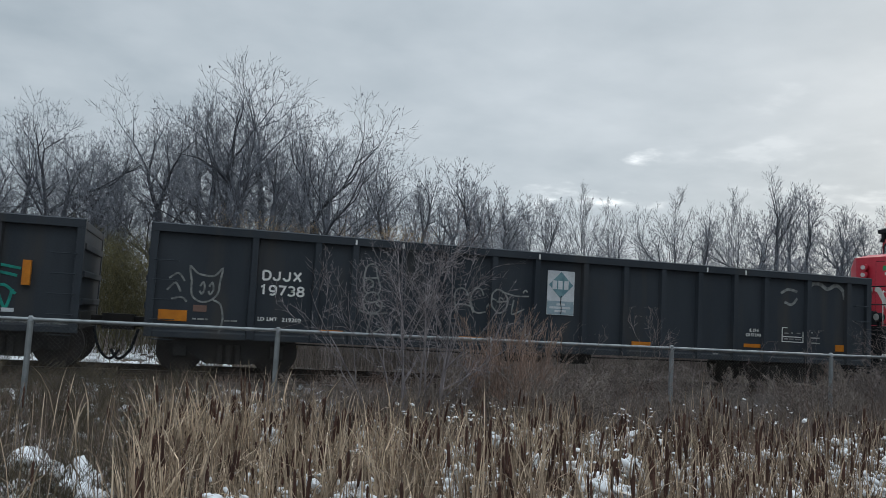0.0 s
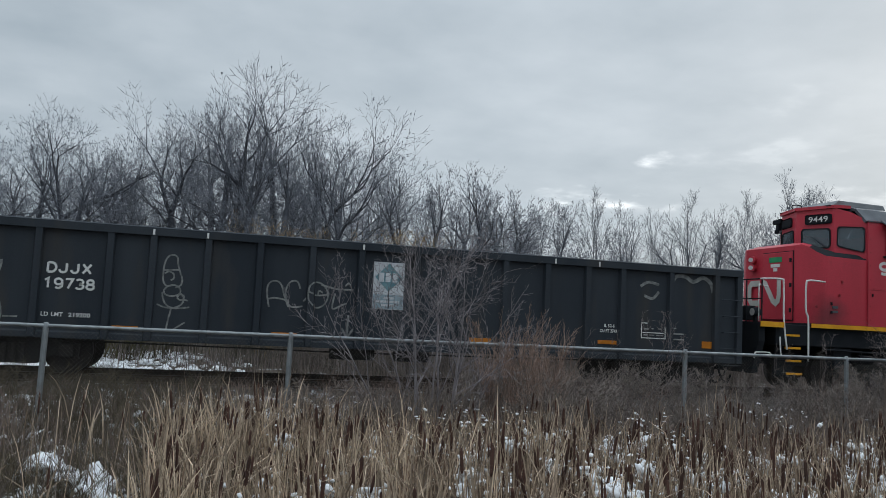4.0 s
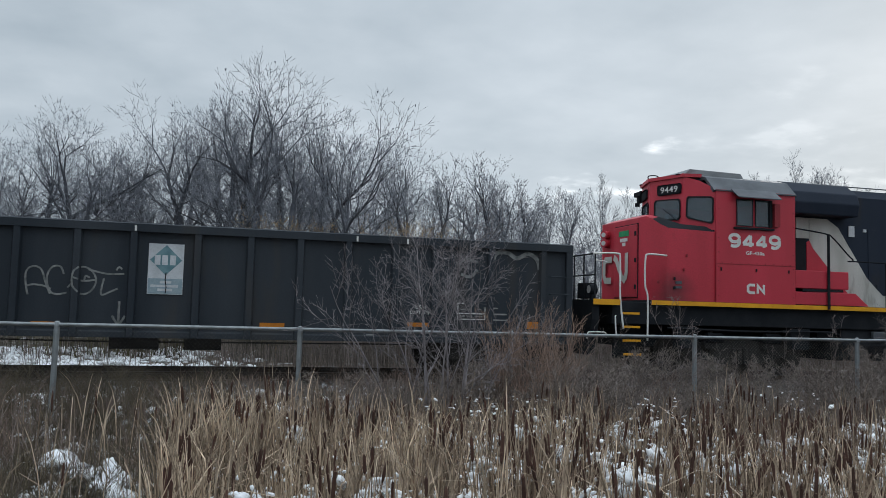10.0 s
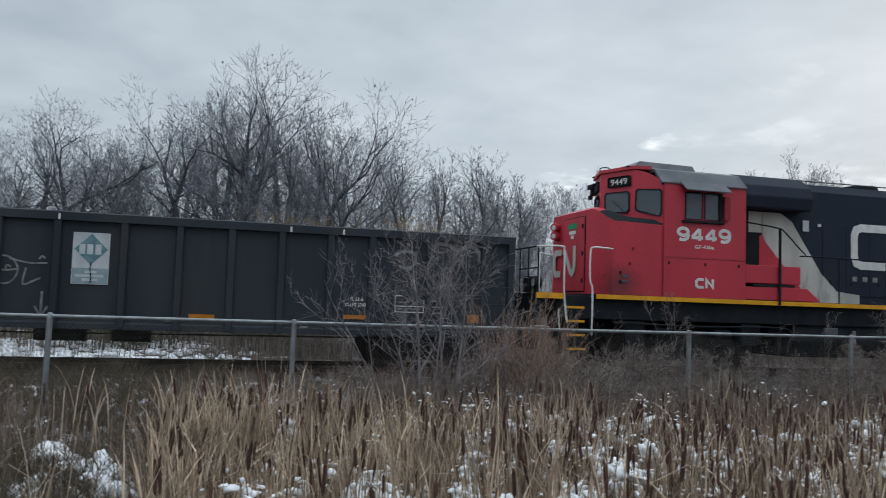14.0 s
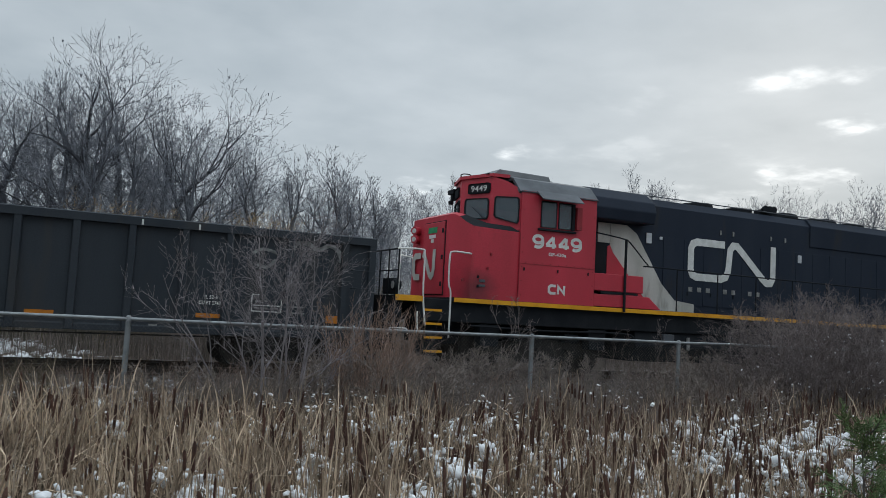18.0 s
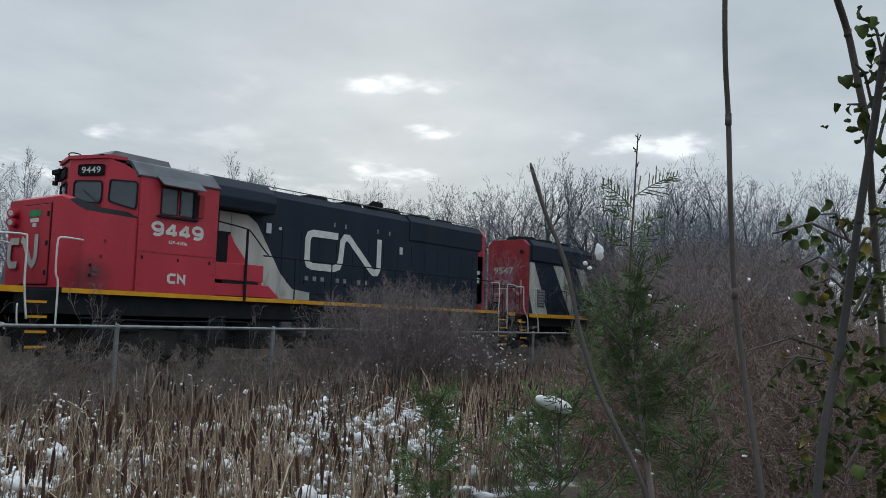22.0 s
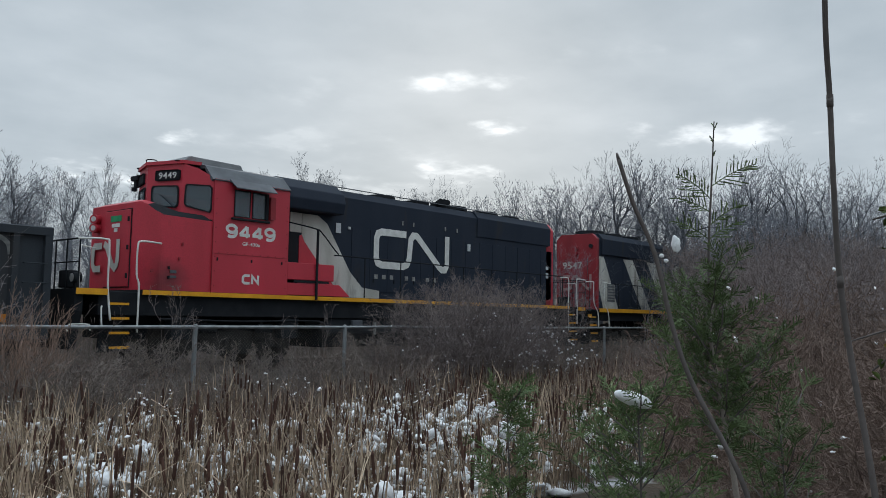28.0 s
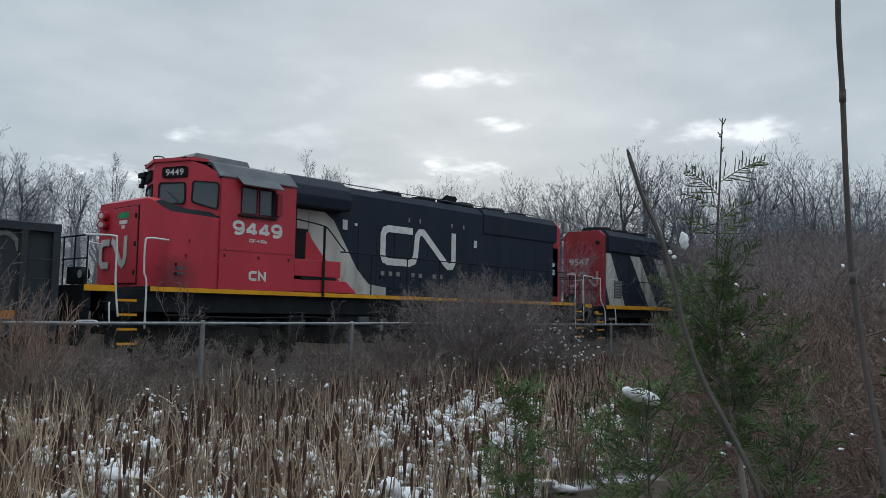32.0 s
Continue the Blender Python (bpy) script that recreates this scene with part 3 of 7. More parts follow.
def make_fence():
    f = thing("chain_link_fence", pose(0, 11.32, 0), "low galvanised chain-link fence with round posts and top rail", "fence")
    top, foot = 1.32, -0.25
    rnd = random.Random(8)
    for k in range(-4, 14):
        x = -1.93 + 3.055 * k
        lean = rnd.uniform(-0.015, 0.015)
        post = tube([(x + lean, 0, foot), (x, 0, top - 0.03)], 0.036, 10)
        tube([(x, 0, top - 0.035), (x, 0, top + 0.02), (x, 0, top + 0.035)], 0.043, 10, post, 0.02)
        part("post", post, GALV, f)
    pts = []
    for i in range(121):
        x = -14.5 + i * 0.4
        pts.append((x, -0.005, top - 0.012 - 0.03 * math.sin(math.pi * ((x + 1.93) / 3.055 % 1)) * noise.noise((x * 0.12, 3, 0))))
    part("top_rail", tube(pts, 0.025, 8), GALV, f, "slightly sagging galvanised top rail", smooth=True)
    verts, faces = [], []
    pitch, r, low, high = 0.058, 0.0013, -0.18, top - 0.01

    def wire(a, b):
        n = len(verts)
        for p in (a, b):
            for dx, dy in ((-r, 0), (r, -r), (r, r)):
                verts.append((p[0] + dx, 0.03 + dy, p[1]))
        faces.extend(((n, n + 1, n + 4, n + 3), (n + 1, n + 2, n + 5, n + 4), (n + 2, n, n + 3, n + 5)))
    h = high - low
    for i in range(int(47 / pitch)):
        x = -14.5 + i * pitch
        wire((x, low), (x + h, high + rnd.uniform(0, 0.012)))
        wire((x + h, low), (x, high + rnd.uniform(0, 0.012)))
    part("wire_mesh", mesh_of("wire_mesh", verts, faces, WIRE), WIRE, f, "diamond chain-link wire mesh")


make_ground()
make_track()
make_ballast_stones()
make_fence()


# ---------------------------------------------------------------- the train: two gondolas and two locomotives
MOVERS, WHEELS = [], []
SIDE = -1.55


def rolling(name, x, label, category):
    ob = thing(name, pose(x, TRACK_Y, RAIL_Z), label, category)
    MOVERS.append((ob, x))
    return ob


def wheel_mesh(r):
    bm = bmesh.new()
    for y0, y1, rr in ((-0.065, 0.075, r), (0.075, 0.105, r + 0.028), (-0.08, -0.065, r * 0.42), (-0.11, -0.08, 0.10)):
        disc_bar(0, 0, y0, y1, rr, 28, bm)
    tube([(0, -0.072, 0), (0, -0.066, 0)], r * 0.8, 28, bm)
    for k in range(3):
        a = 2 * math.pi * k / 3
        tube([(0.06 * math.cos(a), -0.118, 0.06 * math.sin(a)), (0.06 * math.cos(a), -0.105, 0.06 * math.sin(a))], 0.015, 6, bm)
    me = bpy.data.meshes.new("wheel")
    bmesh.ops.recalc_face_normals(bm, faces=bm.faces)
    bm.to_mesh(me)
    bm.free()
    me.materials.append(WHEEL_STEEL)
    return me


def bogie(car, x, r, base, wheels=2, wide=1.06, heavy=False):
    """A truck: two side frames with springs, a bolster and wheels that turn."""
    bm = bmesh.new()
    for s in (-1, 1):
        y = s * wide
        n = base / 2
        prism([(x - n - 0.22, r + 0.12), (x - n + 0.18, r + 0.20), (x - 0.35, r + 0.30), (x + 0.35, r + 0.30), (x + n - 0.18, r + 0.20), (x + n + 0.22, r + 0.12), (x + n + 0.2, r - 0.10),
               (x + n - 0.25, r - 0.08), (x + 0.42, r - 0.24), (x - 0.42, r - 0.24), (x - n + 0.25, r - 0.08), (x - n - 0.2, r - 0.10)], "y", y - 0.06, y + 0.06, bm)
        for k in (-0.16, 0, 0.16):
            tube([(x + k, y - 0.09 * s * -1, r - 0.22), (x + k, y - 0.09 * s * -1, r + 0.12)], 0.065, 8, bm)
        for k in (-n, n):
            box(x + k - 0.13, x + k + 0.13, y - 0.13, y + 0.13, r - 0.12, r + 0.13, 0.03, bm)
        if heavy:
            for k in (-n * 0.55, n * 0.55):
                tube([(x + k, y - 0.12, r + 0.05), (x + k, y - 0.12, r + 0.55)], 0.05, 8, bm)
                box(x + k - 0.2, x + k + 0.2, y - 0.2, y - 0.05, r + 0.1, r + 0.26, 0.02, bm)
    box(x - 0.22, x + 0.22, -wide, wide, r + 0.05, r + 0.34, 0.03, bm)
    frame_ob = part("bogie", bm, GON_DARK, car, "black cast-steel wheel truck")
    me = wheel_mesh(r)
    for i in range(wheels):
        wx = x - base / 2 + base * i / (wheels - 1)
        for y, turn in ((-0.80, 0), (0.80, 180)):
            w = part("wheel", me, WHEEL_STEEL, frame_ob, at=pose(wx, y, r, 0, 0, turn))
            WHEELS.append((w, wx, y, r, turn))


def coupler(car, x, way):
    bm = box(x, x + way * 0.55, -0.10, 0.10, 0.78, 0.98, 0.02)
    prism([(x + way * 0.5, -0.16), (x + way * 0.78, -0.18), (x + way * 0.80, -0.05), (x + way * 0.68, 0.0), (x + way * 0.82, 0.10), (x + way * 0.74, 0.20), (x + way * 0.5, 0.16)], "z", 0.72, 1.02, bm)
    part("coupler", bm, GON_DARK, car)
    hose = smooth_line([(x + way * 0.1, -0.35, 0.75), (x + way * 0.22, -0.36, 0.35), (x + way * 0.42, -0.3, 0.16), (x + way * 0.58, -0.25, 0.34)], 6)
    part("brake_hose", tube(hose, 0.028, 8), MATT_BLACK, car, "hanging black rubber brake hose", smooth=True)


POSTS = (-7.52, -6.33, -5.60, -4.63, -3.68, -2.69, -1.74, -0.62, 0.34, 1.27, 2.20, 3.13, 3.95, 5.13, 6.27)


def gondola_body(car, x0, x1, top, posts, bottom=0.66):
    """Steel box with thin walls, a top chord, ribs, a bottom sill, a floor and end walls. x0 < x1 in the car's own space."""
    t, s = 0.02, SIDE + 0.10
    for y in (s, -s - t):
        part("side_sheet", box(x0 + 0.03, x1 - 0.03, y, y + t, bottom + 0.02, top - 0.06), GON_BLACK, car, "flat black steel side sheet with dusty streaks")
    for x in (x0 + 0.02, x1 - 0.06):
        part("end_sheet", box(x, x + 0.04, s + t + 0.002, -s - t - 0.002, bottom + 0.12, top - 0.10), GON_BLACK, car)
    part("floor_plate", box(x0 + 0.07, x1 - 0.07, s + 0.03, -s - 0.03, 1.02, 1.08), GON_DARK, car)
    for sg in (1, -1):
        y = SIDE * sg
        bev = bmesh.new()
        prism([(SIDE * sg, top - 0.16), (SIDE * sg, top - 0.02), ((SIDE + 0.03) * sg, top), ((SIDE + 0.17) * sg, top), ((SIDE + 0.17) * sg, top - 0.16)], "x", x0, x1, bev)
        part("top_chord", bev, GON_BLACK, car, "worn black top chord")
        part("side_sill", prism([(y + 0.070 * sg, bottom), (y + 0.070 * sg, bottom + 0.10), (y + 0.098 * sg, bottom + 0.13), (y + 0.098 * sg, bottom)], "x", x0 + 0.05, x1 - 0.05), GON_BLACK, car)
        for p in posts:
            rib = prism([(p - 0.085, y + 0.105 * sg), (p - 0.055, y + 0.01 * sg), (p + 0.055, y + 0.01 * sg), (p + 0.085, y + 0.105 * sg)], "z", bottom + 0.02, top - 0.155)
            part("side_post", rib, GON_BLACK, car)
        for p in (x0 + 0.07, x1 - 0.07):
            part("corner_post", box(p - 0.07, p + 0.07, y + 0.005 * sg, y + 0.12 * sg, bottom, top - 0.16, 0.01), GON_BLACK, car)
    for x, w in ((x0, 1), (x1, -1)):
        part("end_chord", box(x, x + w * 0.14, s + 0.10, -s - 0.10, top - 0.18, top - 0.03, 0.02), GON_BLACK, car)
        for z in (bottom + 0.5, bottom + 1.0, bottom + 1.5):
            part("end_rib", box(x - w * 0.03, x + w * 0.05, s + 0.06, -s - 0.06, z, z + 0.12, 0.015), GON_BLACK, car)
        for k in range(5):
            z = 0.62 + k * 0.36
            xx = x + w * 0.10
            rung = tube([(xx, SIDE + 0.02, z), (xx, SIDE - 0.05, z), (xx + w * 0.42, SIDE - 0.05, z), (xx + w * 0.42, SIDE + 0.02, z)], 0.010, 6)
            part("ladder_rung", rung, GON_BLACK, car)
        part("end_sill", box(x + w * 0.0, x + w * 0.25, -1.3, 1.3, 0.72, 1.05, 0.02), GON_DARK, car)
        coupler(car, x - w * 0.05, -w)
    under = box(x0 + 0.4, x1 - 0.4, -0.22, 0.22, 0.68, 1.02)
    for k in range(7):
        x = x0 + 2.2 + k * (x1 - x0 - 4.4) / 6
        box(x - 0.08, x + 0.08, -1.4, 1.4, 0.86, 1.02, 0, under)
    part("centre_sill", under, GON_DARK, car)


def grab(lines, car, name="graffiti_line", mat=CHALK, w=0.028, y=SIDE + 0.095):
    for l in lines:
        part(name, stroke([smooth_line(l, 5) if len(l) > 2 else l], w, y), mat, car)


def make_gondola():
    X0 = -1.24
    car = rolling("gondola_car", X0, "long black steel gondola car, dusty, with white lettering and chalk graffiti", "gondola car")
    gondola_body(car, -9.40 - X0, 6.92 - X0, 2.75, [p - X0 for p in POSTS])
    bogie(car, -7.86 - X0, 0.42, 1.78)
    bogie(car, 5.38 - X0, 0.42, 1.78)
    for a, b in ((-2.14, -1.27), (-0.81, -0.12)):
        part("brake_reservoir", tube([(a - X0, -0.75, 0.58), (a - X0 + 0.08, -0.75, 0.58), (b - X0 - 0.08, -0.75, 0.58), (b - X0, -0.75, 0.58)], 0.17, 12), GON_DARK, car)
    part("brake_rod", tube([(-6.8 - X0, -0.9, 0.60), (-2.0 - X0, -0.9, 0.56), (4.4 - X0, -0.9, 0.60)], 0.016, 6), GON_DARK, car)
    y = SIDE + 0.09
    block_letters("reporting_mark", "DJJX", 0.205, -7.36 - X0, 1.80, y, LETTER_WHITE, car, 0.75, 0.040)
    block_letters("car_number", "19738", 0.205, -7.40 - X0, 1.52, y, LETTER_WHITE, car, 0.86, 0.038)
    for word, x, w in (("LD", -7.39, 0.12), ("LMT", -7.22, 0.19), ("219200", -6.94, 0.36)):
        lettering("load_limit", word, 0.07, x - X0, 1.04, y, LETTER_WHITE, car, w, 0.002)
    lettering("inside_length", "IL 52-6", 0.065, 3.56 - X0, 1.33, y, LETTER_WHITE, car, 0.24, 0.002)
    lettering("capacity", "CU FT 2743", 0.065, 3.46 - X0, 1.22, y, LETTER_WHITE, car, 0.40, 0.002)
    for x, z, w in ((-8.57, 1.00, 0.07), (-8.48, 1.00, 0.12), (-8.34, 1.00, 0.05), (-8.0, 0.99, 0.10), (-7.88, 0.99, 0.12), (0.15, 0.83, 0.12), (2.6, 0.78, 0.15), (5.0, 1.36, 0.3), (5.0, 1.24, 0.5), (5.1, 1.12, 0.4), (-6.9, 0.86, 0.2)):
        part("stencil_bar", box(x - X0, x - X0 + w, y - 0.004, y, z, z + 0.03), FADED_LETTER, car)
    panel = part("sign_panel", box(-1.48 - X0, -0.86 - X0, y - 0.012, y, 1.46, 2.39), SIGN_WHITE, car, "white metal sign with a teal diamond")
    part("diamond", prism([(-1.17 - X0, 2.37), (-0.89 - X0, 2.09), (-1.17 - X0, 1.81), (-1.45 - X0, 2.09)], "y", y - 0.018, y - 0.011), SIGN_TEAL, panel, "teal diamond")
    for k, (x, z0, z1) in enumerate(((-1.37, 2.00, 2.18), (-1.24, 2.00, 2.18), (-1.10, 2.00, 2.18))):
        part("mark_bar", box(x - X0, x - X0 + 0.10, y - 0.022, y - 0.017, z0, z1), SIGN_WHITE, panel)
    part("lower_band", box(-1.47 - X0, -0.87 - X0, y - 0.016, y - 0.011, 1.47, 1.75), SIGN_BLUE, panel, "pale blue lower band")
    for z, x, w in ((1.66, -1.26, 0.2), (1.59, -1.42, 0.48), (1.52, -1.3, 0.26)):
        part("word_bar", box(x - X0, x - X0 + w, y - 0.02, y - 0.015, z, z + 0.045), SIGN_WHITE, panel)
    grab([[(-1.16 - X0, 1.86), (-1.17 - X0, 1.72), (-1.15 - X0, 1.6), (-1.16 - X0, 1.48)]], car, "crack", MATT_BLACK, 0.018, y - 0.02)
    for x, z, w, h in ((-9.17, 0.96, 0.50, 0.20), (-6.21, 0.84, 0.45, 0.08), (-3.38, 0.84, 0.47, 0.08), (0.56, 0.90, 0.46, 0.08), (3.42, 0.97, 0.44, 0.08), (5.95, 0.97, 0.40, 0.15)):
        part("reflector", box(x - X0, x - X0 + w, SIDE + 0.084, SIDE + 0.099, z, z + h), ORANGE, car, "orange reflective strip")
    part("repair_patch", box(-8.57 - X0, -8.33 - X0, y - 0.006, y, 1.15, 1.27), TAN_PATCH, car, "pinkish tan stencil patch")
    # chalk figures and tags
    c = -8.45 - X0
    grab([[(c - 0.18, 1.72), (c - 0.22, 1.98), (c - 0.08, 1.86), (c + 0.12, 1.82), (c + 0.24, 1.84), (c + 0.36, 1.97), (c + 0.33, 1.74), (c + 0.30, 1.50), (c + 0.16, 1.36), (c - 0.02, 1.34), (c - 0.16, 1.46), (c - 0.18, 1.72)],
          [(c - 0.02, 1.62), (c + 0.03, 1.70), (c + 0.06, 1.60), (c + 0.02, 1.48), (c - 0.03, 1.54)], [(c + 0.14, 1.62), (c + 0.19, 1.70), (c + 0.22, 1.58), (c + 0.17, 1.48), (c + 0.13, 1.54)],
          [(c + 0.22, 1.38), (c + 0.36, 1.30), (c + 0.42, 1.05), (c + 0.38, 0.82), (c + 0.30, 0.68)], [(c - 0.58, 1.74), (c - 0.42, 1.84), (c - 0.30, 1.70)], [(c - 0.60, 1.52), (c - 0.46, 1.66), (c - 0.36, 1.50)], [(c - 0.52, 1.36), (c - 0.34, 1.40), (c - 0.24, 1.32)]], car, w=0.036)
    f = -5.20 - X0
    grab([[(f - 0.20, 1.91), (f - 0.19, 2.07), (f - 0.14, 2.21), (f - 0.05, 2.26), (f + 0.03, 2.22), (f + 0.05, 2.09), (f + 0.11, 1.91)],
          [(f - 0.20, 1.97), (f + 0.07, 1.99)],
          [(f + 0.11, 1.91), (f + 0.14, 1.82), (f + 0.12, 1.71), (f + 0.03, 1.66)],
          [(f - 0.20, 1.91), (f - 0.19, 1.78), (f - 0.14, 1.69), (f - 0.05, 1.69)],
          [(f - 0.17, 1.91), (f - 0.10, 1.95), (f - 0.02, 1.91), (f - 0.01, 1.83), (f - 0.06, 1.79)]], car, w=0.030)
    grab([[(f - 0.17, 1.60), (f - 0.10, 1.68), (f + 0.03, 1.70), (f + 0.12, 1.63), (f + 0.10, 1.54), (f - 0.03, 1.50), (f - 0.14, 1.53), (f - 0.17, 1.60)],
          [(f - 0.19, 1.57), (f - 0.17, 1.44), (f - 0.09, 1.32), (f + 0.03, 1.29), (f + 0.15, 1.35), (f + 0.19, 1.44), (f + 0.17, 1.52), (f + 0.11, 1.57)],
          [(f + 0.07, 1.48), (f + 0.12, 1.54), (f + 0.19, 1.51), (f + 0.18, 1.45), (f + 0.12, 1.44), (f + 0.07, 1.48)],
          [(f + 0.18, 1.45), (f + 0.27, 1.43)],
          [(f - 0.27, 1.34), (f - 0.13, 1.29), (f + 0.07, 1.28), (f + 0.30, 1.31)],
          [(f - 0.02, 1.27), (f - 0.05, 1.10), (f - 0.08, 0.90)],
          [(f - 0.10, 0.86), (f - 0.03, 0.85), (f + 0.10, 0.93), (f + 0.24, 1.03)]], car, w=0.030)
    a = -3.43 - X0
    grab([[(a - 0.03, 1.39), (a - 0.07, 1.58), (a - 0.08, 1.77), (a - 0.02, 1.87), (a + 0.09, 1.89), (a + 0.18, 1.82), (a + 0.24, 1.64), (a + 0.33, 1.41)],
          [(a - 0.06, 1.54), (a + 0.05, 1.57), (a + 0.23, 1.55), (a + 0.34, 1.50)],
          [(a + 0.54, 1.77), (a + 0.48, 1.90), (a + 0.36, 1.90), (a + 0.28, 1.78), (a + 0.27, 1.62), (a + 0.34, 1.45), (a + 0.45, 1.41), (a + 0.60, 1.44)]], car, w=0.032)
    grab([[(a + 0.61, 1.53), (a + 0.70, 1.66), (a + 0.70, 1.80), (a + 0.79, 1.90), (a + 0.92, 1.90), (a + 1.03, 1.81), (a + 1.08, 1.67), (a + 1.03, 1.52), (a + 0.92, 1.43), (a + 0.79, 1.44), (a + 0.70, 1.54), (a + 0.69, 1.68)],
          [(a + 0.70, 1.69), (a + 0.88, 1.66), (a + 1.09, 1.69)],
          [(a + 0.88, 1.66), (a + 0.90, 1.75), (a + 0.97, 1.72)],
          [(a + 0.94, 1.87), (a + 1.06, 1.84), (a + 1.28, 1.80), (a + 1.55, 1.81)],
          [(a + 1.21, 1.72), (a + 1.17, 1.48), (a + 1.20, 1.42), (a + 1.33, 1.48), (a + 1.45, 1.54)],
          [(a + 1.41, 1.87), (a + 1.46, 1.93), (a + 1.51, 1.89)]], car, w=0.032)
    grab([[(a + 0.686, 1.67), (a + 0.704, 1.82), (a + 0.794, 1.91)], [(a + 0.794, 1.46), (a + 0.704, 1.56), (a + 0.686, 1.69)], [(a + 0.686, 1.72), (a + 0.794, 1.69)]], car, w=0.032, y=SIDE + 0.009)
    grab([[(-1.94 - X0, 1.31), (-1.94 - X0, 0.9)], [(-2.05 - X0, 1.05), (-1.94 - X0, 0.9), (-1.83 - X0, 1.05)]], car, "chalk_arrow", CHALK, 0.04)
    grab([[(5.15 - X0, 2.25), (5.25 - X0, 2.5), (5.5 - X0, 2.52), (5.7 - X0, 2.42), (5.95 - X0, 2.52), (6.15 - X0, 2.4), (6.2 - X0, 2.2)]], car, "sprayed_arch", CHALK, 0.085)
    grab([[(4.4 - X0, 2.25), (4.6 - X0, 2.35), (4.85 - X0, 2.3)], [(4.5 - X0, 2.05), (4.7 - X0, 2.0), (4.85 - X0, 2.15)]], car, "sprayed_smudge", CHALK, 0.06)
    bx = 4.45 - X0
    for a, b in (((bx, 1.46), (bx, 1.14)), ((bx, 1.14), (bx + 0.58, 1.14)), ((bx + 0.58, 1.13), (bx + 0.58, 1.38)), ((bx + 0.03, 1.255), (bx + 0.55, 1.255)), ((bx, 1.46), (bx + 0.14, 1.46))):
        grab([[a, b]], car, "stencil_box", LETTER_WHITE, 0.020)
    for x, z, w in ((0.05, 1.19, 0.10), (0.19, 1.19, 0.12), (0.36, 1.19, 0.16), (0.06, 1.32, 0.12), (0.24, 1.33, 0.05), (0.40, 1.33, 0.10)):
        part("stencil_bar", box(bx + x, bx + x + w, y - 0.005, y + 0.001, z, z + 0.028), FADED_LETTER, car)
    for x in (-5.61, -4.66, -1.72, 2.35, 3.36):
        part("paint_drip", box(x - X0 - 0.015, x - X0 + 0.02, SIDE - 0.006, SIDE + 0.02, 2.60, 2.70), LETTER_WHITE, car, "white paint drip")


def make_second_gondola():
    X0 = -18.7
    car = rolling("gondola_car", X0, "second black steel gondola car with teal graffiti and an orange strip", "gondola car")
    gondola_body(car, -26.9 - X0, -10.50 - X0, 2.70, [-11.9 - X0 - k * 1.05 for k in range(14)])
    bogie(car, -11.77 - X0, 0.44, 1.78)
    bogie(car, -25.6 - X0, 0.44, 1.78)
    y = SIDE + 0.09
    part("reflector", box(-11.46 - X0, -11.33 - X0, SIDE - 0.008, SIDE + 0.10, 1.46, 1.90), ORANGE, car, "upright orange reflective strip")
    lettering("brake_note", "2 INCH TREAD COND. SHOES", 0.06, -11.72 - X0, 0.80, SIDE - 0.004, FADED_LETTER, car, 1.06, 0.001)
    a = -12.5 - X0
    grab([[(a - 0.1, 1.75), (a + 0.4, 1.82), (a + 1.0, 1.75)], [(a - 0.2, 1.6), (a + 0.5, 1.68), (a + 0.95, 1.62)], [(a + 0.1, 1.45), (a + 0.35, 1.72), (a + 0.5, 1.4), (a + 0.75, 1.45), (a + 0.95, 1.3)],
          [(a + 0.2, 1.4), (a + 0.5, 1.1), (a + 0.62, 1.4), (a + 0.8, 1.05), (a + 0.9, 1.38)]], car, "teal_graffiti", TEAL_SPRAY, 0.05)
    part("placard", box(-11.75 - X0, -11.55 - X0, y - 0.006, y, 0.98, 1.05), SIGN_WHITE, car)


def stair(car, x, w, z_top, mat_edge=YELLOW):
    for k in range(4):
        z = z_top - 0.28 - 0.29 * k
        part("step", box(x, x + w, SIDE + 0.05 + 0.03 * (3 - k), SIDE + 0.32 + 0.03 * (3 - k), z, z + 0.03), MATT_BLACK, car)
        part("step_edge", box(x, x + w, SIDE + 0.03 + 0.03 * (3 - k), SIDE + 0.05 + 0.03 * (3 - k), z - 0.012, z + 0.036), mat_edge, car, "yellow step edge")
    part("step_well", box(x - 0.03, x + w + 0.03, SIDE + 0.42, SIDE + 0.50, z_top - 1.25, z_top), MATT_BLACK, car)


def noodle(ox, oz, k, y, car, mat):
    """The white band mark on the hood: one bent strip."""
    pts = [(1.23, 0.98), (0.28, 0.98), (0.14, 0.93), (0.08, 0.80), (0.08, 0.26), (0.14, 0.13), (0.28, 0.08), (1.12, 0.08), (1.28, 0.14), (1.36, 0.30), (1.42, 0.86), (1.52, 0.98), (1.66, 0.98), (1.78, 0.88), (2.62, 0.16), (2.76, 0.07), (2.90, 0.08), (2.98, 0.22), (2.98, 1.07)]
    part("band_mark", stroke([[(ox + a * k, oz + b * k) for a, b in pts]], 0.19 * k, y, 0.008), mat, car, "white bent band painted on the hood")


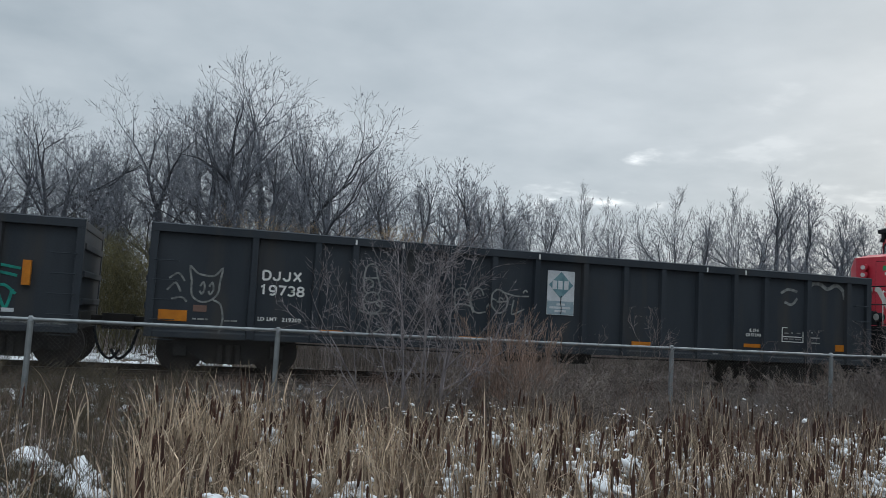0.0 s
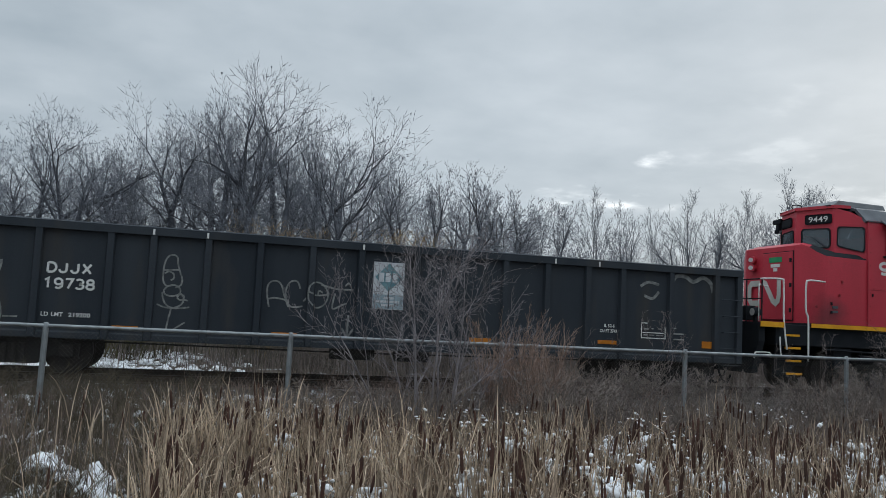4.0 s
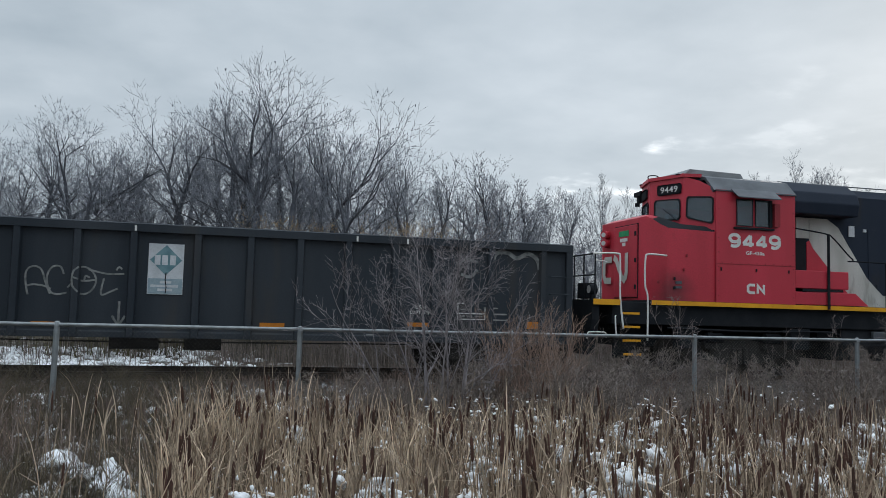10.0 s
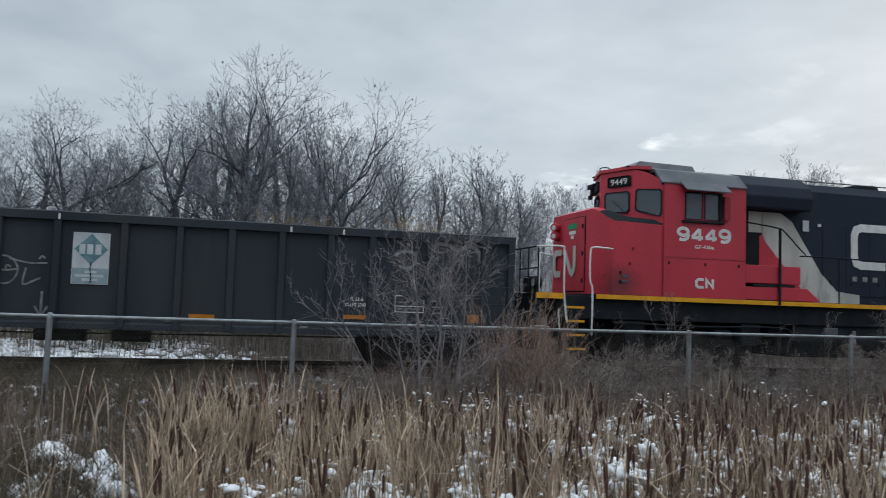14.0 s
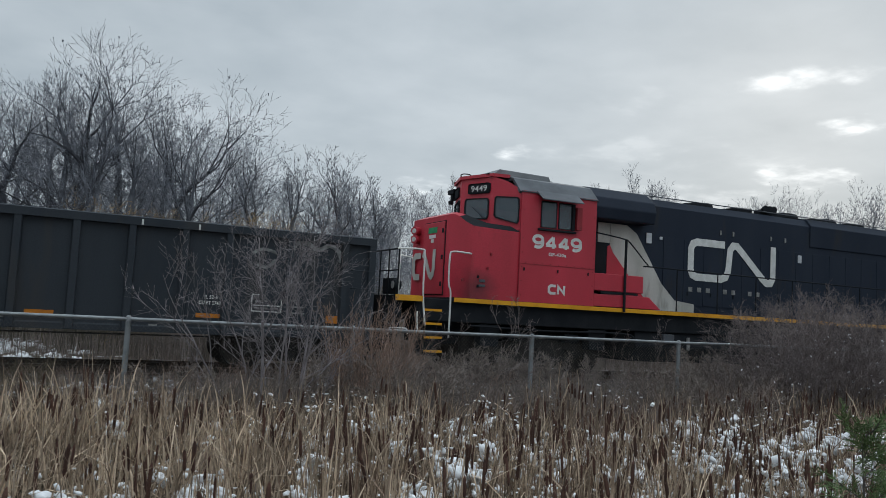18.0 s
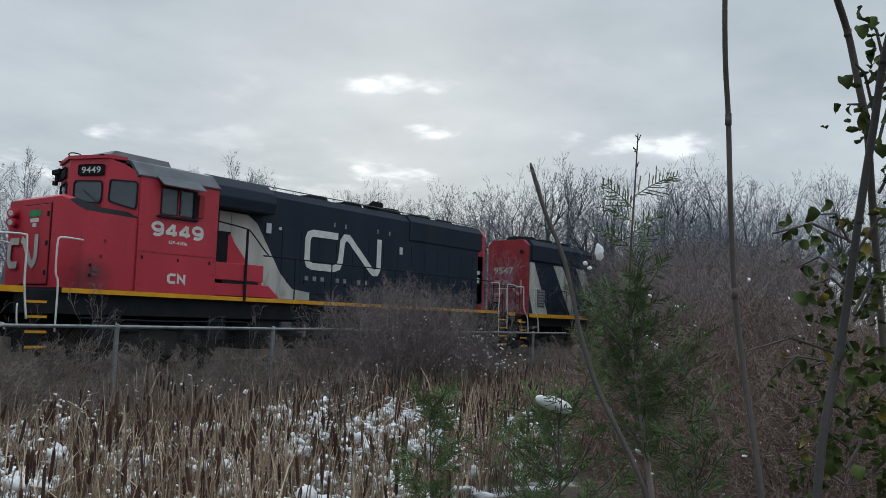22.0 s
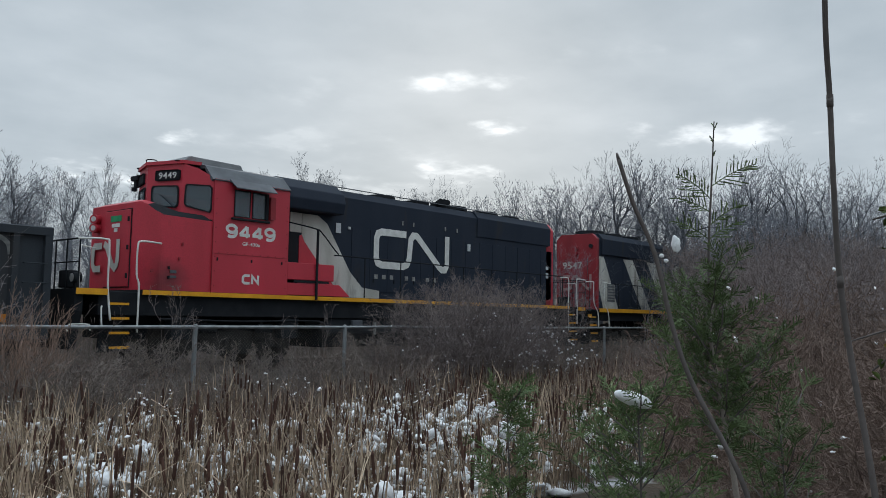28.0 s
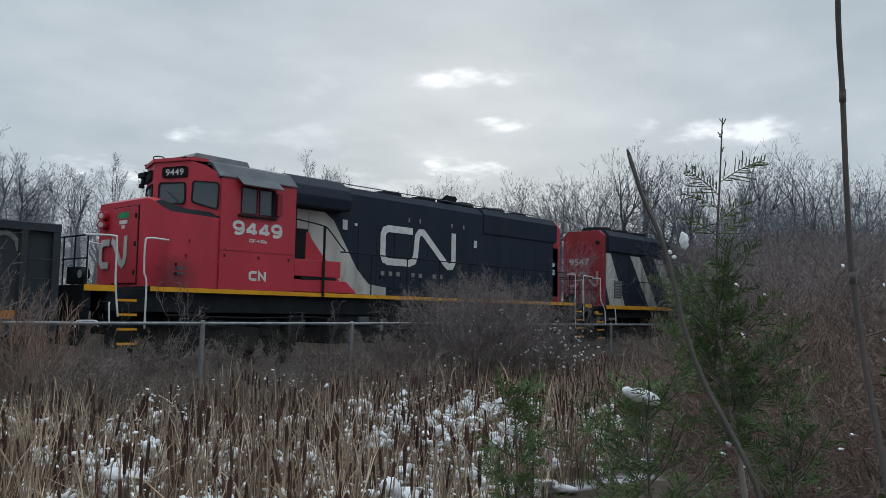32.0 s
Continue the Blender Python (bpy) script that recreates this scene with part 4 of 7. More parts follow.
def framed_window(car, outline, place, depth=0.03, rim=0.026, mat=MATT_BLACK):
    """A pane in a rubber rim; outline in local x and z, place turns it into the wall."""
    n = len(outline)
    cx, cz = sum(p[0] for p in outline) / n, sum(p[1] for p in outline) / n
    def scaled(d):
        return [(cx + (a - cx) * (1 + d / max(abs(a - cx), 0.05)), cz + (b - cz) * (1 + d / max(abs(b - cz), 0.05))) for a, b in outline]
    bm = bmesh.new()
    o, i = scaled(rim), outline
    fo = [bm.verts.new((a, -depth, b)) for a, b in o]
    fi = [bm.verts.new((a, -depth, b)) for a, b in i]
    bo = [bm.verts.new((a, 0.01, b)) for a, b in o]
    bi = [bm.verts.new((a, 0.01, b)) for a, b in i]
    for k in range(n):
        j = (k + 1) % n
        bm.faces.new((fo[k], fo[j], fi[j], fi[k]))
        bm.faces.new((fo[k], bo[k], bo[j], fo[j]))
        bm.faces.new((fi[k], fi[j], bi[j], bi[k]))
    w = part("window", bm, mat, car, "cab window in a black rubber rim", at=place)
    part("pane", prism(outline, "y", -0.012, -0.004), WINDOW, w, "dim reflecting glass pane")
    return w


def make_lead_loco():
    X0 = 16.5
    car = rolling("locomotive", X0, "red and black diesel locomotive with a wide cab and yellow sill", "locomotive")

    def X(x):
        return x - X0
    hw = -SIDE
    # underframe
    part("frame", box(X(7.9), X(25.2), -1.42, 1.42, 1.12, 1.60, 0.02), MATT_BLACK, car, "black main frame")
    part("centre_beam", box(X(8.6), X(24.6), -0.7, 0.7, 0.62, 1.13, 0.02), MATT_BLACK, car)
    part("walkway", box(X(8.75), X(24.72), SIDE + 0.01, hw - 0.01, 1.57, 1.65), MATT_BLACK, car)
    for s in (1, -1):
        part("sill_stripe", box(X(8.76), X(24.72), SIDE * s, SIDE * s + 0.02 * s, 1.55, 1.645, 0), YELLOW, car, "yellow side sill")
        part("sill_stripe", box(X(7.40), X(8.02), SIDE * s, SIDE * s + 0.02 * s, 1.52, 1.64, 0), YELLOW, car, "yellow side sill")
        part("sill_stripe", box(X(25.30), X(25.75), SIDE * s, SIDE * s + 0.02 * s, 1.50, 1.62, 0), YELLOW, car, "yellow side sill")
    tank = prism([(-1.35, 1.15), (1.35, 1.15), (1.40, 0.75), (1.15, 0.38), (-1.15, 0.38), (-1.40, 0.75)], "x", X(13.8), X(18.9), bevel=0.04)
    part("fuel_tank", tank, MATT_BLACK, car, "grimy black fuel tank")
    for x in (13.3, 19.4):
        part("air_tank", tube([(X(x) - 0.0, -1.0, 0.95), (X(x) + 0.8, -1.0, 0.95)], 0.16, 12), MATT_BLACK, car)
    bogie(car, X(11.2), 0.508, 2.75, heavy=True)
    bogie(car, X(21.6), 0.508, 2.75, heavy=True)
    for x, w in ((7.42, 1), (25.75, -1)):
        part("pilot", prism([(-1.45, 1.60), (1.45, 1.60), (1.45, 1.2), (1.2, 0.45), (-1.2, 0.45), (-1.45, 1.2)], "x", X(x), X(x) + w * 0.16), MATT_BLACK, car)
        part("end_platform", box(X(x), X(x) + w * 0.62, SIDE + 0.02, hw - 0.02, 1.56, 1.63), MATT_BLACK, car)
        coupler(car, X(x) + w * 0.1, -w)
    stair(car, X(8.12), 0.42, 1.62)
    stair(car, X(24.80), 0.48, 1.62)
    # wide nose
    plan = [(X(8.80), -0.92), (X(9.17), -1.52), (X(10.40), -1.52), (X(10.40), 1.52), (X(9.17), 1.52), (X(8.80), 0.92)]
    def on_chamfer(t, z, sg):
        return (X(8.80) + 0.37 * t, sg * (0.92 + 0.60 * t), z)
    # rim of the nose: high in front, dropping along the chamfered corner
    rim = [(0.0, 3.50), (0.22, 3.52), (0.45, 3.46), (0.72, 3.33), (1.0, 3.235)]
    bm = bmesh.new()
    low = [bm.verts.new((a, b, 1.64)) for a, b in plan]
    near = [bm.verts.new(on_chamfer(t, z, -1)) for t, z in rim]
    far = [bm.verts.new(on_chamfer(t, z, 1)) for t, z in rim]
    back = [bm.verts.new((X(10.40), sg * 1.52, 3.20)) for sg in (-1, 1)]
    bm.faces.new([low[0], low[1]] + near[::-1])
    bm.faces.new([low[1], low[2], back[0], near[4]])
    bm.faces.new([low[2], low[3], back[1], back[0]])
    bm.faces.new([low[3], low[4], far[4], back[1]])
    bm.faces.new([low[4], low[5]] + far)
    bm.faces.new([low[5], low[0], near[0], far[0]])
    bmesh.ops.bevel(bm, geom=[e for e in bm.edges if abs(e.verts[0].co.z - e.verts[1].co.z) > 1], offset=0.06, segments=3, affect="EDGES", profile=0.5)
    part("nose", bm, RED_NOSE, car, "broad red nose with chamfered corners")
    bm = bmesh.new()
    inner = [(9.00, 0.72, 3.585), (9.08, 0.86, 3.585), (9.22, 1.02, 3.53), (9.40, 1.18, 3.44), (9.62, 1.30, 3.36)]
    sides = []
    for sg in (-1, 1):
        r = [bm.verts.new(on_chamfer(t, z - 0.004, sg)) for t, z in rim] + [bm.verts.new((X(10.39), sg * 1.515, 3.196))]
        q = [bm.verts.new((X(x), sg * y, z)) for x, y, z in inner] + [bm.verts.new((X(10.39), sg * 1.34, 3.33))]
        for k in range(5):
            bm.faces.new((r[k], r[k + 1], q[k + 1], q[k]))
        sides.append((r, q))
    bm.faces.new((sides[0][0][0], sides[0][1][0], sides[1][1][0], sides[1][0][0]))
    for k in range(5):
        bm.faces.new((sides[0][1][k], sides[0][1][k + 1], sides[1][1][k + 1], sides[1][1][k]))
    bmesh.ops.recalc_face_normals(bm, faces=bm.faces)
    crown = part("nose_top", bm, RED, car, "red nose top with a black anti-glare deck behind it")
    crown.data.materials.append(MATT_BLACK)
    for p in crown.data.polygons:
        if p.center.x > X(9.06):
            p.material_index = 1
    part("front_door", box(X(8.765), X(8.80), -0.86, 0.20, 1.72, 3.36, 0.012), RED, car, "red nose door with a green decal")
    part("decal", box(X(8.756), X(8.766), -0.50, -0.04, 3.12, 3.25), GREEN_DECAL, car, "small green decal")
    for z, a, b in ((3.05, -0.44, -0.10), (2.95, -0.34, -0.20)):
        part("decal_bar", box(X(8.756), X(8.766), a, b, z - 0.05, z + 0.03), LETTER_WHITE, car)
    for a, b, z0, z1 in ((-0.885, -0.868, 1.70, 3.38), (0.205, 0.222, 1.70, 3.38), (-0.868, 0.205, 3.362, 3.378), (-0.868, 0.205, 1.702, 1.718)):
        part("door_seal", box(X(8.785), X(8.803), a, b, z0, z1), MATT_BLACK, car, "dark seal round the nose door")
    for z in (1.9, 2.5, 3.1):
        part("hinge", box(X(8.745), X(8.77), -0.85, -0.79, z, z + 0.10), MATT_BLACK, car)
    band = [[(-0.30, 2.62), (-0.62, 2.62), (-0.70, 2.54), (-0.70, 2.22), (-0.62, 2.12), (-0.34, 2.12)], [(-0.20, 2.66), (-0.08, 2.60), (0.20, 2.18), (0.30, 2.12), (0.38, 2.18), (0.42, 2.30), (0.42, 2.74)]]
    bm = stroke([[(b, z) for b, z in l] for l in band], 0.145, 0, 0.006)
    part("nose_mark", bm, WHITE_PAINT, car, "white bent band on the nose", at=pose(X(8.755), 0, 0, 0, 0, -90))
    for z in (3.22, 3.02):
        h = part("headlight", tube([(X(8.84), 0.62, z), (X(8.66), 0.53, z), (X(8.642), 0.521, z)], 0.105, 16, None, 0.100), RED, car, "round headlight in a red housing")
        part("lens", tube([(X(8.646), 0.523, z), (X(8.630), 0.515, z)], 0.058, 16), LENS, h, "pale glass lens")
    for z in (1.9, 2.1):
        part("latch", box(X(9.3), X(9.34), -1.545, -1.51, z, z + 0.06), MATT_BLACK, car)
    part("builder_plate", box(X(9.35), X(9.50), -1.535, -1.515, 2.02, 2.08), ROOF_GREY, car)
    part("builder_plate", box(X(9.35), X(9.50), -1.535, -1.515, 1.92, 1.97), ROOF_GREY, car)
    # cab: lower walls, then the set-back windshield storey
    panes = [[(X(10.86), 3.38), (X(11.26), 3.38), (X(11.26), 3.96), (X(10.86), 3.96)], [(X(11.34), 3.38), (X(11.68), 3.38), (X(11.68), 3.96), (X(11.34), 3.96)]]
    side = [(X(10.34), 1.65), (X(12.40), 1.65), (X(12.40), 4.16), (X(10.34), 4.16)]
    for y in (-1.55, 1.49):
        part("cab_side_wall", pierced(side, panes, 0.06), RED, car, "red cab side with window openings", at=pose(0, y, 0))
    part("cab_rear_wall", box(X(12.34), X(12.40), -1.49, 1.49, 1.65, 4.10), RED, car)
    corner = [(0.13, 3.56), (0.62, 3.42), (0.66, 3.49), (0.66, 3.93), (0.61, 3.98), (0.14, 4.01), (0.10, 3.96), (0.09, 3.61)]
    middle = [(-0.30, 3.56), (0.30, 3.54), (0.35, 3.60), (0.35, 3.92), (0.30, 3.98), (-0.30, 4.00), (-0.35, 3.94), (-0.35, 3.62)]
    for s in (-1, 1):
        a, b = Vector((X(9.58), 0, 0)), Vector((X(9.90), s * 0.94, 0))
        d = (b - a).normalized()
        out = Vector((-abs(d.y), s * abs(d.x), 0))
        m = Matrix(((d.x, -out.x, 0, a.x), (d.y, -out.y, 0, a.y), (0, 0, 1, 0), (0, 0, 0, 1)))
        long = (b - a).length
        light = [(0.53 + u * 1.02, z) for u, z in middle]
        part("cab_front", pierced([(0, 3.25), (long, 3.25), (long, 4.50), (0, 4.53)], [light], 0.05), RED, car, "red cab front with a windshield", at=m)
        framed_window(car, light, m)
        part("number_board", box(0.26, 0.94, -0.035, 0.0, 4.12, 4.36, 0.05), MATT_BLACK, car, "black number board", at=m)
        w0, w1 = m @ Vector((0.85, -0.05, 3.50)), m @ Vector((0.45, -0.06, 3.80))
        part("wiper", tube([w0, w1], 0.010, 6), MATT_BLACK, car)
        if s < 0:
            q = m @ Vector((0.35, -0.036, 4.17))
            lettering("board_number", "9449", 0.14, q.x, 4.17, q.y + 0.004, LETTER_WHITE, car, 0.50, 0.0005, turn=math.degrees(math.atan2(d.y, d.x)))
    for s in (-1, 1):
        a, b = Vector((X(9.90), s * 0.94, 0)), Vector((X(10.36), s * 1.52, 0))
        d = (b - a).normalized()
        out = Vector((-abs(d.y), s * abs(d.x), 0))
        m = Matrix(((d.x, -out.x, 0, a.x), (d.y, -out.y, 0, a.y), (0, 0, 1, 0), (0, 0, 0, 1)))
        part("cab_corner", pierced([(0, 3.25), (0.74, 3.25), (0.74, 4.16), (0.36, 4.38), (0, 4.50)], [corner], 0.05), RED, car, "red angled cab corner with a window", at=m)
        framed_window(car, corner, m)
    roof = prism([(-1.56, 4.14), (-1.22, 4.47), (-0.9, 4.56), (0.9, 4.56), (1.22, 4.47), (1.56, 4.14), (1.5, 4.10), (1.18, 4.42), (-1.18, 4.42), (-1.5, 4.10)], "x", X(10.28), X(12.44))
    part("cab_roof", roof, ROOF_GREY, car, "sloping weathered grey cab roof")
    part("roof_visor", prism([(X(9.53), 0), (X(9.86), -0.98), (X(10.29), -1.06), (X(10.29), 1.06), (X(9.86), 0.98)], "z", 4.49, 4.565), RED, car, "red visor over the windshields")
    part("roof_unit", prism([(X(9.95), 4.55), (X(10.15), 4.72), (X(11.5), 4.70), (X(11.6), 4.55)], "y", -0.80, 0.80, bevel=0.02), ROOF_PALE, car, "low grey cooling unit on the roof")
    # side window and shade
    for outline in panes:
        framed_window(car, outline, pose(0, -1.552, 0), rim=0.010)
        framed_window(car, outline, pose(0, 1.552, 0) @ Matrix.Diagonal((1, -1, 1, 1)))
    part("arm_rest", box(X(10.78), X(11.80), -1.62, -1.54, 3.29, 3.34, 0.01), MATT_BLACK, car)
    part("window_edge", box(X(11.69), X(11.76), -1.60, -1.548, 3.36, 3.97), MATT_BLACK, car)
    part("wind_deflector", box(X(11.78), X(11.92), -1.66, -1.55, 3.38, 3.90), RED_FADED, car)
    shade = prism([(-1.52, 4.20), (-1.80, 3.99), (-1.80, 3.97), (-1.51, 4.165)], "x", X(10.74), X(11.86))
    part("window_shade", shade, ROOF_GREY, car, "grey sheet-metal shade over the side window")
    block_letters("cab_number", "9449", 0.33, X(10.65), 2.87, -1.552, LETTER_WHITE, car, 1.36, 0.072, "bold white cab number")
    lettering("class_mark", "GF-430a", 0.075, X(11.10), 2.73, -1.552, LETTER_WHITE, car, 0.48, 0.002)
    part("cab_mark", stroke([[(X(11.33), 2.055), (X(11.20), 2.055), (X(11.15), 2.02), (X(11.15), 1.92), (X(11.20), 1.885), (X(11.33), 1.885)], [(X(11.40), 1.87), (X(11.40), 2.05), (X(11.56), 1.89), (X(11.56), 2.07)]], 0.060, -1.552), LETTER_WHITE, car, "small white band mark")
    for x, z in ((10.45, 2.35), (11.35, 2.35), (12.2, 2.35)):
        part("side_latch", box(X(x), X(x) + 0.03, -1.57, -1.548, z, z + 0.07), MATT_BLACK, car)
    part("seam_strip", box(X(10.33), X(12.39), -1.556, -1.548, 2.50, 2.515), RED_FADED, car)
    part("seam_strip", box(X(10.33), X(10.345), -1.556, -1.548, 1.68, 3.2), RED_FADED, car)
    lamps = box(X(9.80), X(9.96), 0.88, 1.20, 4.28, 4.40, 0.02)
    box(X(9.83), X(9.93), 0.98, 1.10, 4.12, 4.29, 0.015, lamps)
    tube([(X(9.82), 1.04, 4.12), (X(9.82), 1.04, 4.03)], 0.06, 10, lamps)
    box(X(9.88), X(10.10), 0.99, 1.07, 4.36, 4.43, 0, lamps)
    part("bell", lamps, MATT_BLACK, car, "dark bell and bracket beside the windshield")
    hoop = tube(smooth_line([(X(9.80), 0.35, 4.56), (X(9.72), 0.35, 4.66), (X(9.76), 0.30, 4.70), (X(9.95), 0.30, 4.70), (X(10.0), 0.30, 4.58)], 4), 0.014, 6)
    part("roof_hoop", hoop, MATT_BLACK, car, smooth=True)
    ant = tube([(X(10.0), -0.9, 4.52), (X(9.80), -0.9, 4.56), (X(9.80), 0.9, 4.56), (X(10.0), 0.9, 4.52)], 0.012, 6)
    part("roof_grab_rail", ant, MATT_BLACK, car)
    # long hood
    hood = [(-0.90, 1.64), (-0.90, 4.32), (-0.72, 4.52), (-0.45, 4.57), (0.45, 4.57), (0.72, 4.52), (0.90, 4.32), (0.90, 1.64)]
    part("long_hood", prism(hood, "x", X(12.40), X(24.46)), LOCO_BLACK, car, "long black engine hood")
    over = [(-1.32, 3.78), (-1.38, 4.05), (-1.30, 4.30), (-0.98, 4.55), (0.98, 4.55), (1.30, 4.30), (1.38, 4.05), (1.32, 3.78)]
    part("hood_overhang", prism(over, "x", X(12.42), X(14.35), bevel=0.03), LOCO_BLACK, car, "flared black intake section behind the cab")
    part("rear_overhang", prism([(-0.93, 3.74), (-0.95, 4.34), (-0.77, 4.55), (-0.5, 4.59), (0.5, 4.59), (0.77, 4.55), (0.95, 4.34), (0.93, 3.74)], "x", X(20.3), X(24.40), bevel=0.015), LOCO_BLACK, car, "flared black radiator section")
    part("red_end", prism([(-0.915, 1.64), (-0.915, 4.30), (-0.72, 4.54), (0.72, 4.54), (0.915, 4.30), (0.915, 1.64)], "x", X(24.30), X(24.60)), RED, car, "red hood end")
    y = -0.905
    for x in [15.0 + 0.68 * k for k in range(14)]:
        part("hood_door", box(X(x), X(x) + 0.668, y - 0.012, y + 0.01, 1.85, 3.55, 0.004), LOCO_BLACK, car)
    for x in (15.2, 15.8, 16.6, 17.4, 18.3, 19.1):
        part("door_latch", box(X(x), X(x) + 0.025, y - 0.035, y - 0.014, 2.1, 2.2), MATT_BLACK, car)
    ys = y - 0.018
    part("white_stripe", prism([(X(13.30), 3.74), (X(13.80), 3.74), (X(14.12), 3.55), (X(14.95), 2.35), (X(15.40), 1.95), (X(16.05), 1.88), (X(16.05), 1.66), (X(14.68), 1.66), (X(13.40), 3.02), (X(13.30), 3.20)], "y", ys, ys + 0.015), WHITE_PAINT, car, "worn white diagonal stripe")
    part("red_stripe", prism([(X(13.22), 3.16), (X(13.295), 3.20), (X(13.395), 3.02), (X(14.675), 1.66), (X(13.22), 1.66)], "y", ys + 0.001, ys + 0.015), RED, car, "red panel behind the cab")
    part("weathered_panel", box(X(12.92), X(13.28), ys - 0.006, ys + 0.02, 3.25, 3.74), WHITE_PAINT, car, "weathered pale panel")
    # no recess here: a flat black plate stands for the shade inside the entrance
    part("doorway_shade", box(X(12.42), X(13.20), ys - 0.004, ys + 0.02, 1.7, 3.24), MATT_BLACK, car, "flat matt black plate for the shade in the rear cab entrance")
    part("battery_box", box(X(12.41), X(13.86), -1.54, -0.95, 2.03, 2.44, 0.015), RED, car, "red battery box")
    part("battery_box", prism([(X(12.41), 1.66), (X(14.42), 1.66), (X(14.05), 1.95), (X(12.41), 1.95)], "y", -1.54, -0.95, bevel=0.012), RED, car, "red lower step box")
    # matt black strip paints in the shade of the gap between the boxes
    part("gap_shade", box(X(12.6), X(13.7), -1.548, -1.53, 1.965, 2.02), MATT_BLACK, car)
    noodle(X(15.82), 2.52, 1.02, ys, car, LETTER_WHITE)
    for k in range(9):
        if k in (3, 6):
            continue
        part("word_bar", box(X(15.85) + k * 0.30, X(15.98) + k * 0.30, ys - 0.004, ys, 2.21, 2.33), FADED_LETTER, car)
    for x, z, w, h in ((14.42, 3.35, 0.17, 0.26), (14.85, 3.48, 0.09, 0.07), (19.83, 3.25, 0.14, 0.22), (16.9, 3.78, 0.05, 0.12), (17.35, 3.78, 0.05, 0.12), (18.75, 3.78, 0.05, 0.12), (19.3, 3.78, 0.05, 0.12), (24.15, 2.6, 0.14, 0.18), (24.15, 2.9, 0.14, 0.12)):
        part("notice_plate", box(X(x), X(x) + w, ys - 0.006, ys + 0.01, z, z + h), SIGN_WHITE if w > 0.06 else FADED_LETTER, car, "small pale notice plate")
    part("red_edge", box(X(24.18), X(24.46), y - 0.012, y, 1.66, 3.7), RED_FADED, car)
    # roof gear
    for x, w in ((16.9, 0.9), (19.9, 1.3), (21.6, 1.2), (23.0, 1.0)):
        part("roof_fan", tube([(X(x), 0, 4.56), (X(x), 0, 4.66), (X(x), 0, 4.69)], w / 2, 20, None, w / 2 - 0.04), MATT_BLACK, car, "low round roof fan housing")
    part("exhaust_stack", box(X(18.1), X(18.7), -0.3, 0.3, 4.56, 4.72, 0.03), MATT_BLACK, car)
    horn = bmesh.new()
    for dx in (-0.16, 0.0, 0.16):
        tube([(X(19.0) + dx, -0.45, 4.68), (X(19.0) + dx - 0.05, -0.62, 4.70), (X(19.0) + dx - 0.07, -0.72, 4.70)], 0.03, 8, horn, 0.10)
    box(X(18.75), X(19.3), -0.5, -0.3, 4.55, 4.70, 0.01, horn)
    part("air_horn", horn, MATT_BLACK, car, "black triple air horn")
    part("lifting_rail", tube([(X(12.5), -0.80, 4.58), (X(24.2), -0.80, 4.60)], 0.014, 6), ROOF_GREY, car)
    # rails and grab irons
    rail = smooth_line([(X(12.42), -1.50, 3.40), (X(13.26), -1.50, 3.31), (X(13.5), -1.50, 3.20), (X(14.02), -1.50, 2.74), (X(14.3), -1.50, 2.70), (X(19.0), -1.50, 2.68), (X(24.35), -1.50, 2.66)], 5)
    part("handrail", tube(rail, 0.017, 8), MATT_BLACK, car, "black walkway handrail", smooth=True)
    for x in [13.28] + [14.95 + 1.34 * k for k in range(8)]:
        zt = 3.30 if x < 13.5 else 2.69
        yy = -1.50 if x > 13.5 else -1.575
        part("stanchion", tube([(X(x), yy, 1.56), (X(x), yy, zt)], 0.016 if x > 13.5 else 0.032, 8), MATT_BLACK, car)
    for x0, w, col in ((8.03, 1, LETTER_WHITE), (25.24, -1, LETTER_WHITE)):
        a = smooth_line([(X(x0) - w * 0.62, -1.50, 2.60), (X(x0) - w * 0.08, -1.50, 2.62), (X(x0), -1.50, 2.50), (X(x0), -1.52, 1.7), (X(x0) + w * 0.06, -1.56, 1.02)], 5)
        part("grab_iron", tube(a, 0.020, 8), col, car, "white-painted grab iron", smooth=True)
        x1 = x0 + w * 0.58
        b = smooth_line([(X(x1) + w * 0.52, -1.54, 2.62), (X(x1) + w * 0.08, -1.54, 2.63), (X(x1), -1.54, 2.52), (X(x1), -1.54, 1.95), (X(x1) + w * 0.05, -1.56, 1.7), (X(x1) + w * 0.04, -1.58, 0.78)], 5)
        part("grab_iron", tube(b, 0.020, 8), col, car, "white-painted grab iron", smooth=True)
        e = X(x0) - w * 0.58
        part("end_rail", tube([(e, -1.5, 1.63), (e, -1.5, 2.6), (e, 1.5, 2.6), (e, 1.5, 1.63)], 0.018, 8), MATT_BLACK, car, "black end railing")
        part("end_rail", tube([(e, -1.5, 2.15), (e, -0.4, 2.15)], 0.014, 6), MATT_BLACK, car)
        for yy in (-0.95, -0.45, 0.45, 0.95):
            part("end_stanchion", tube([(e, yy, 1.62), (e, yy, 2.6)], 0.016, 6), MATT_BLACK, car)
        part("chain_loop", tube(smooth_line([(e + w * 0.15, -1.2, 1.65), (e + w * 0.15, -1.2, 2.42), (e + w * 0.25, -1.15, 2.48), (e + w * 0.5, -1.05, 2.46)], 4), 0.014, 6), LETTER_WHITE, car, smooth=True)
        part("brake_gear", box(e + w * 0.05, e + w * 0.3, -0.9, -0.5, 1.65, 2.0, 0.03), MATT_BLACK, car)
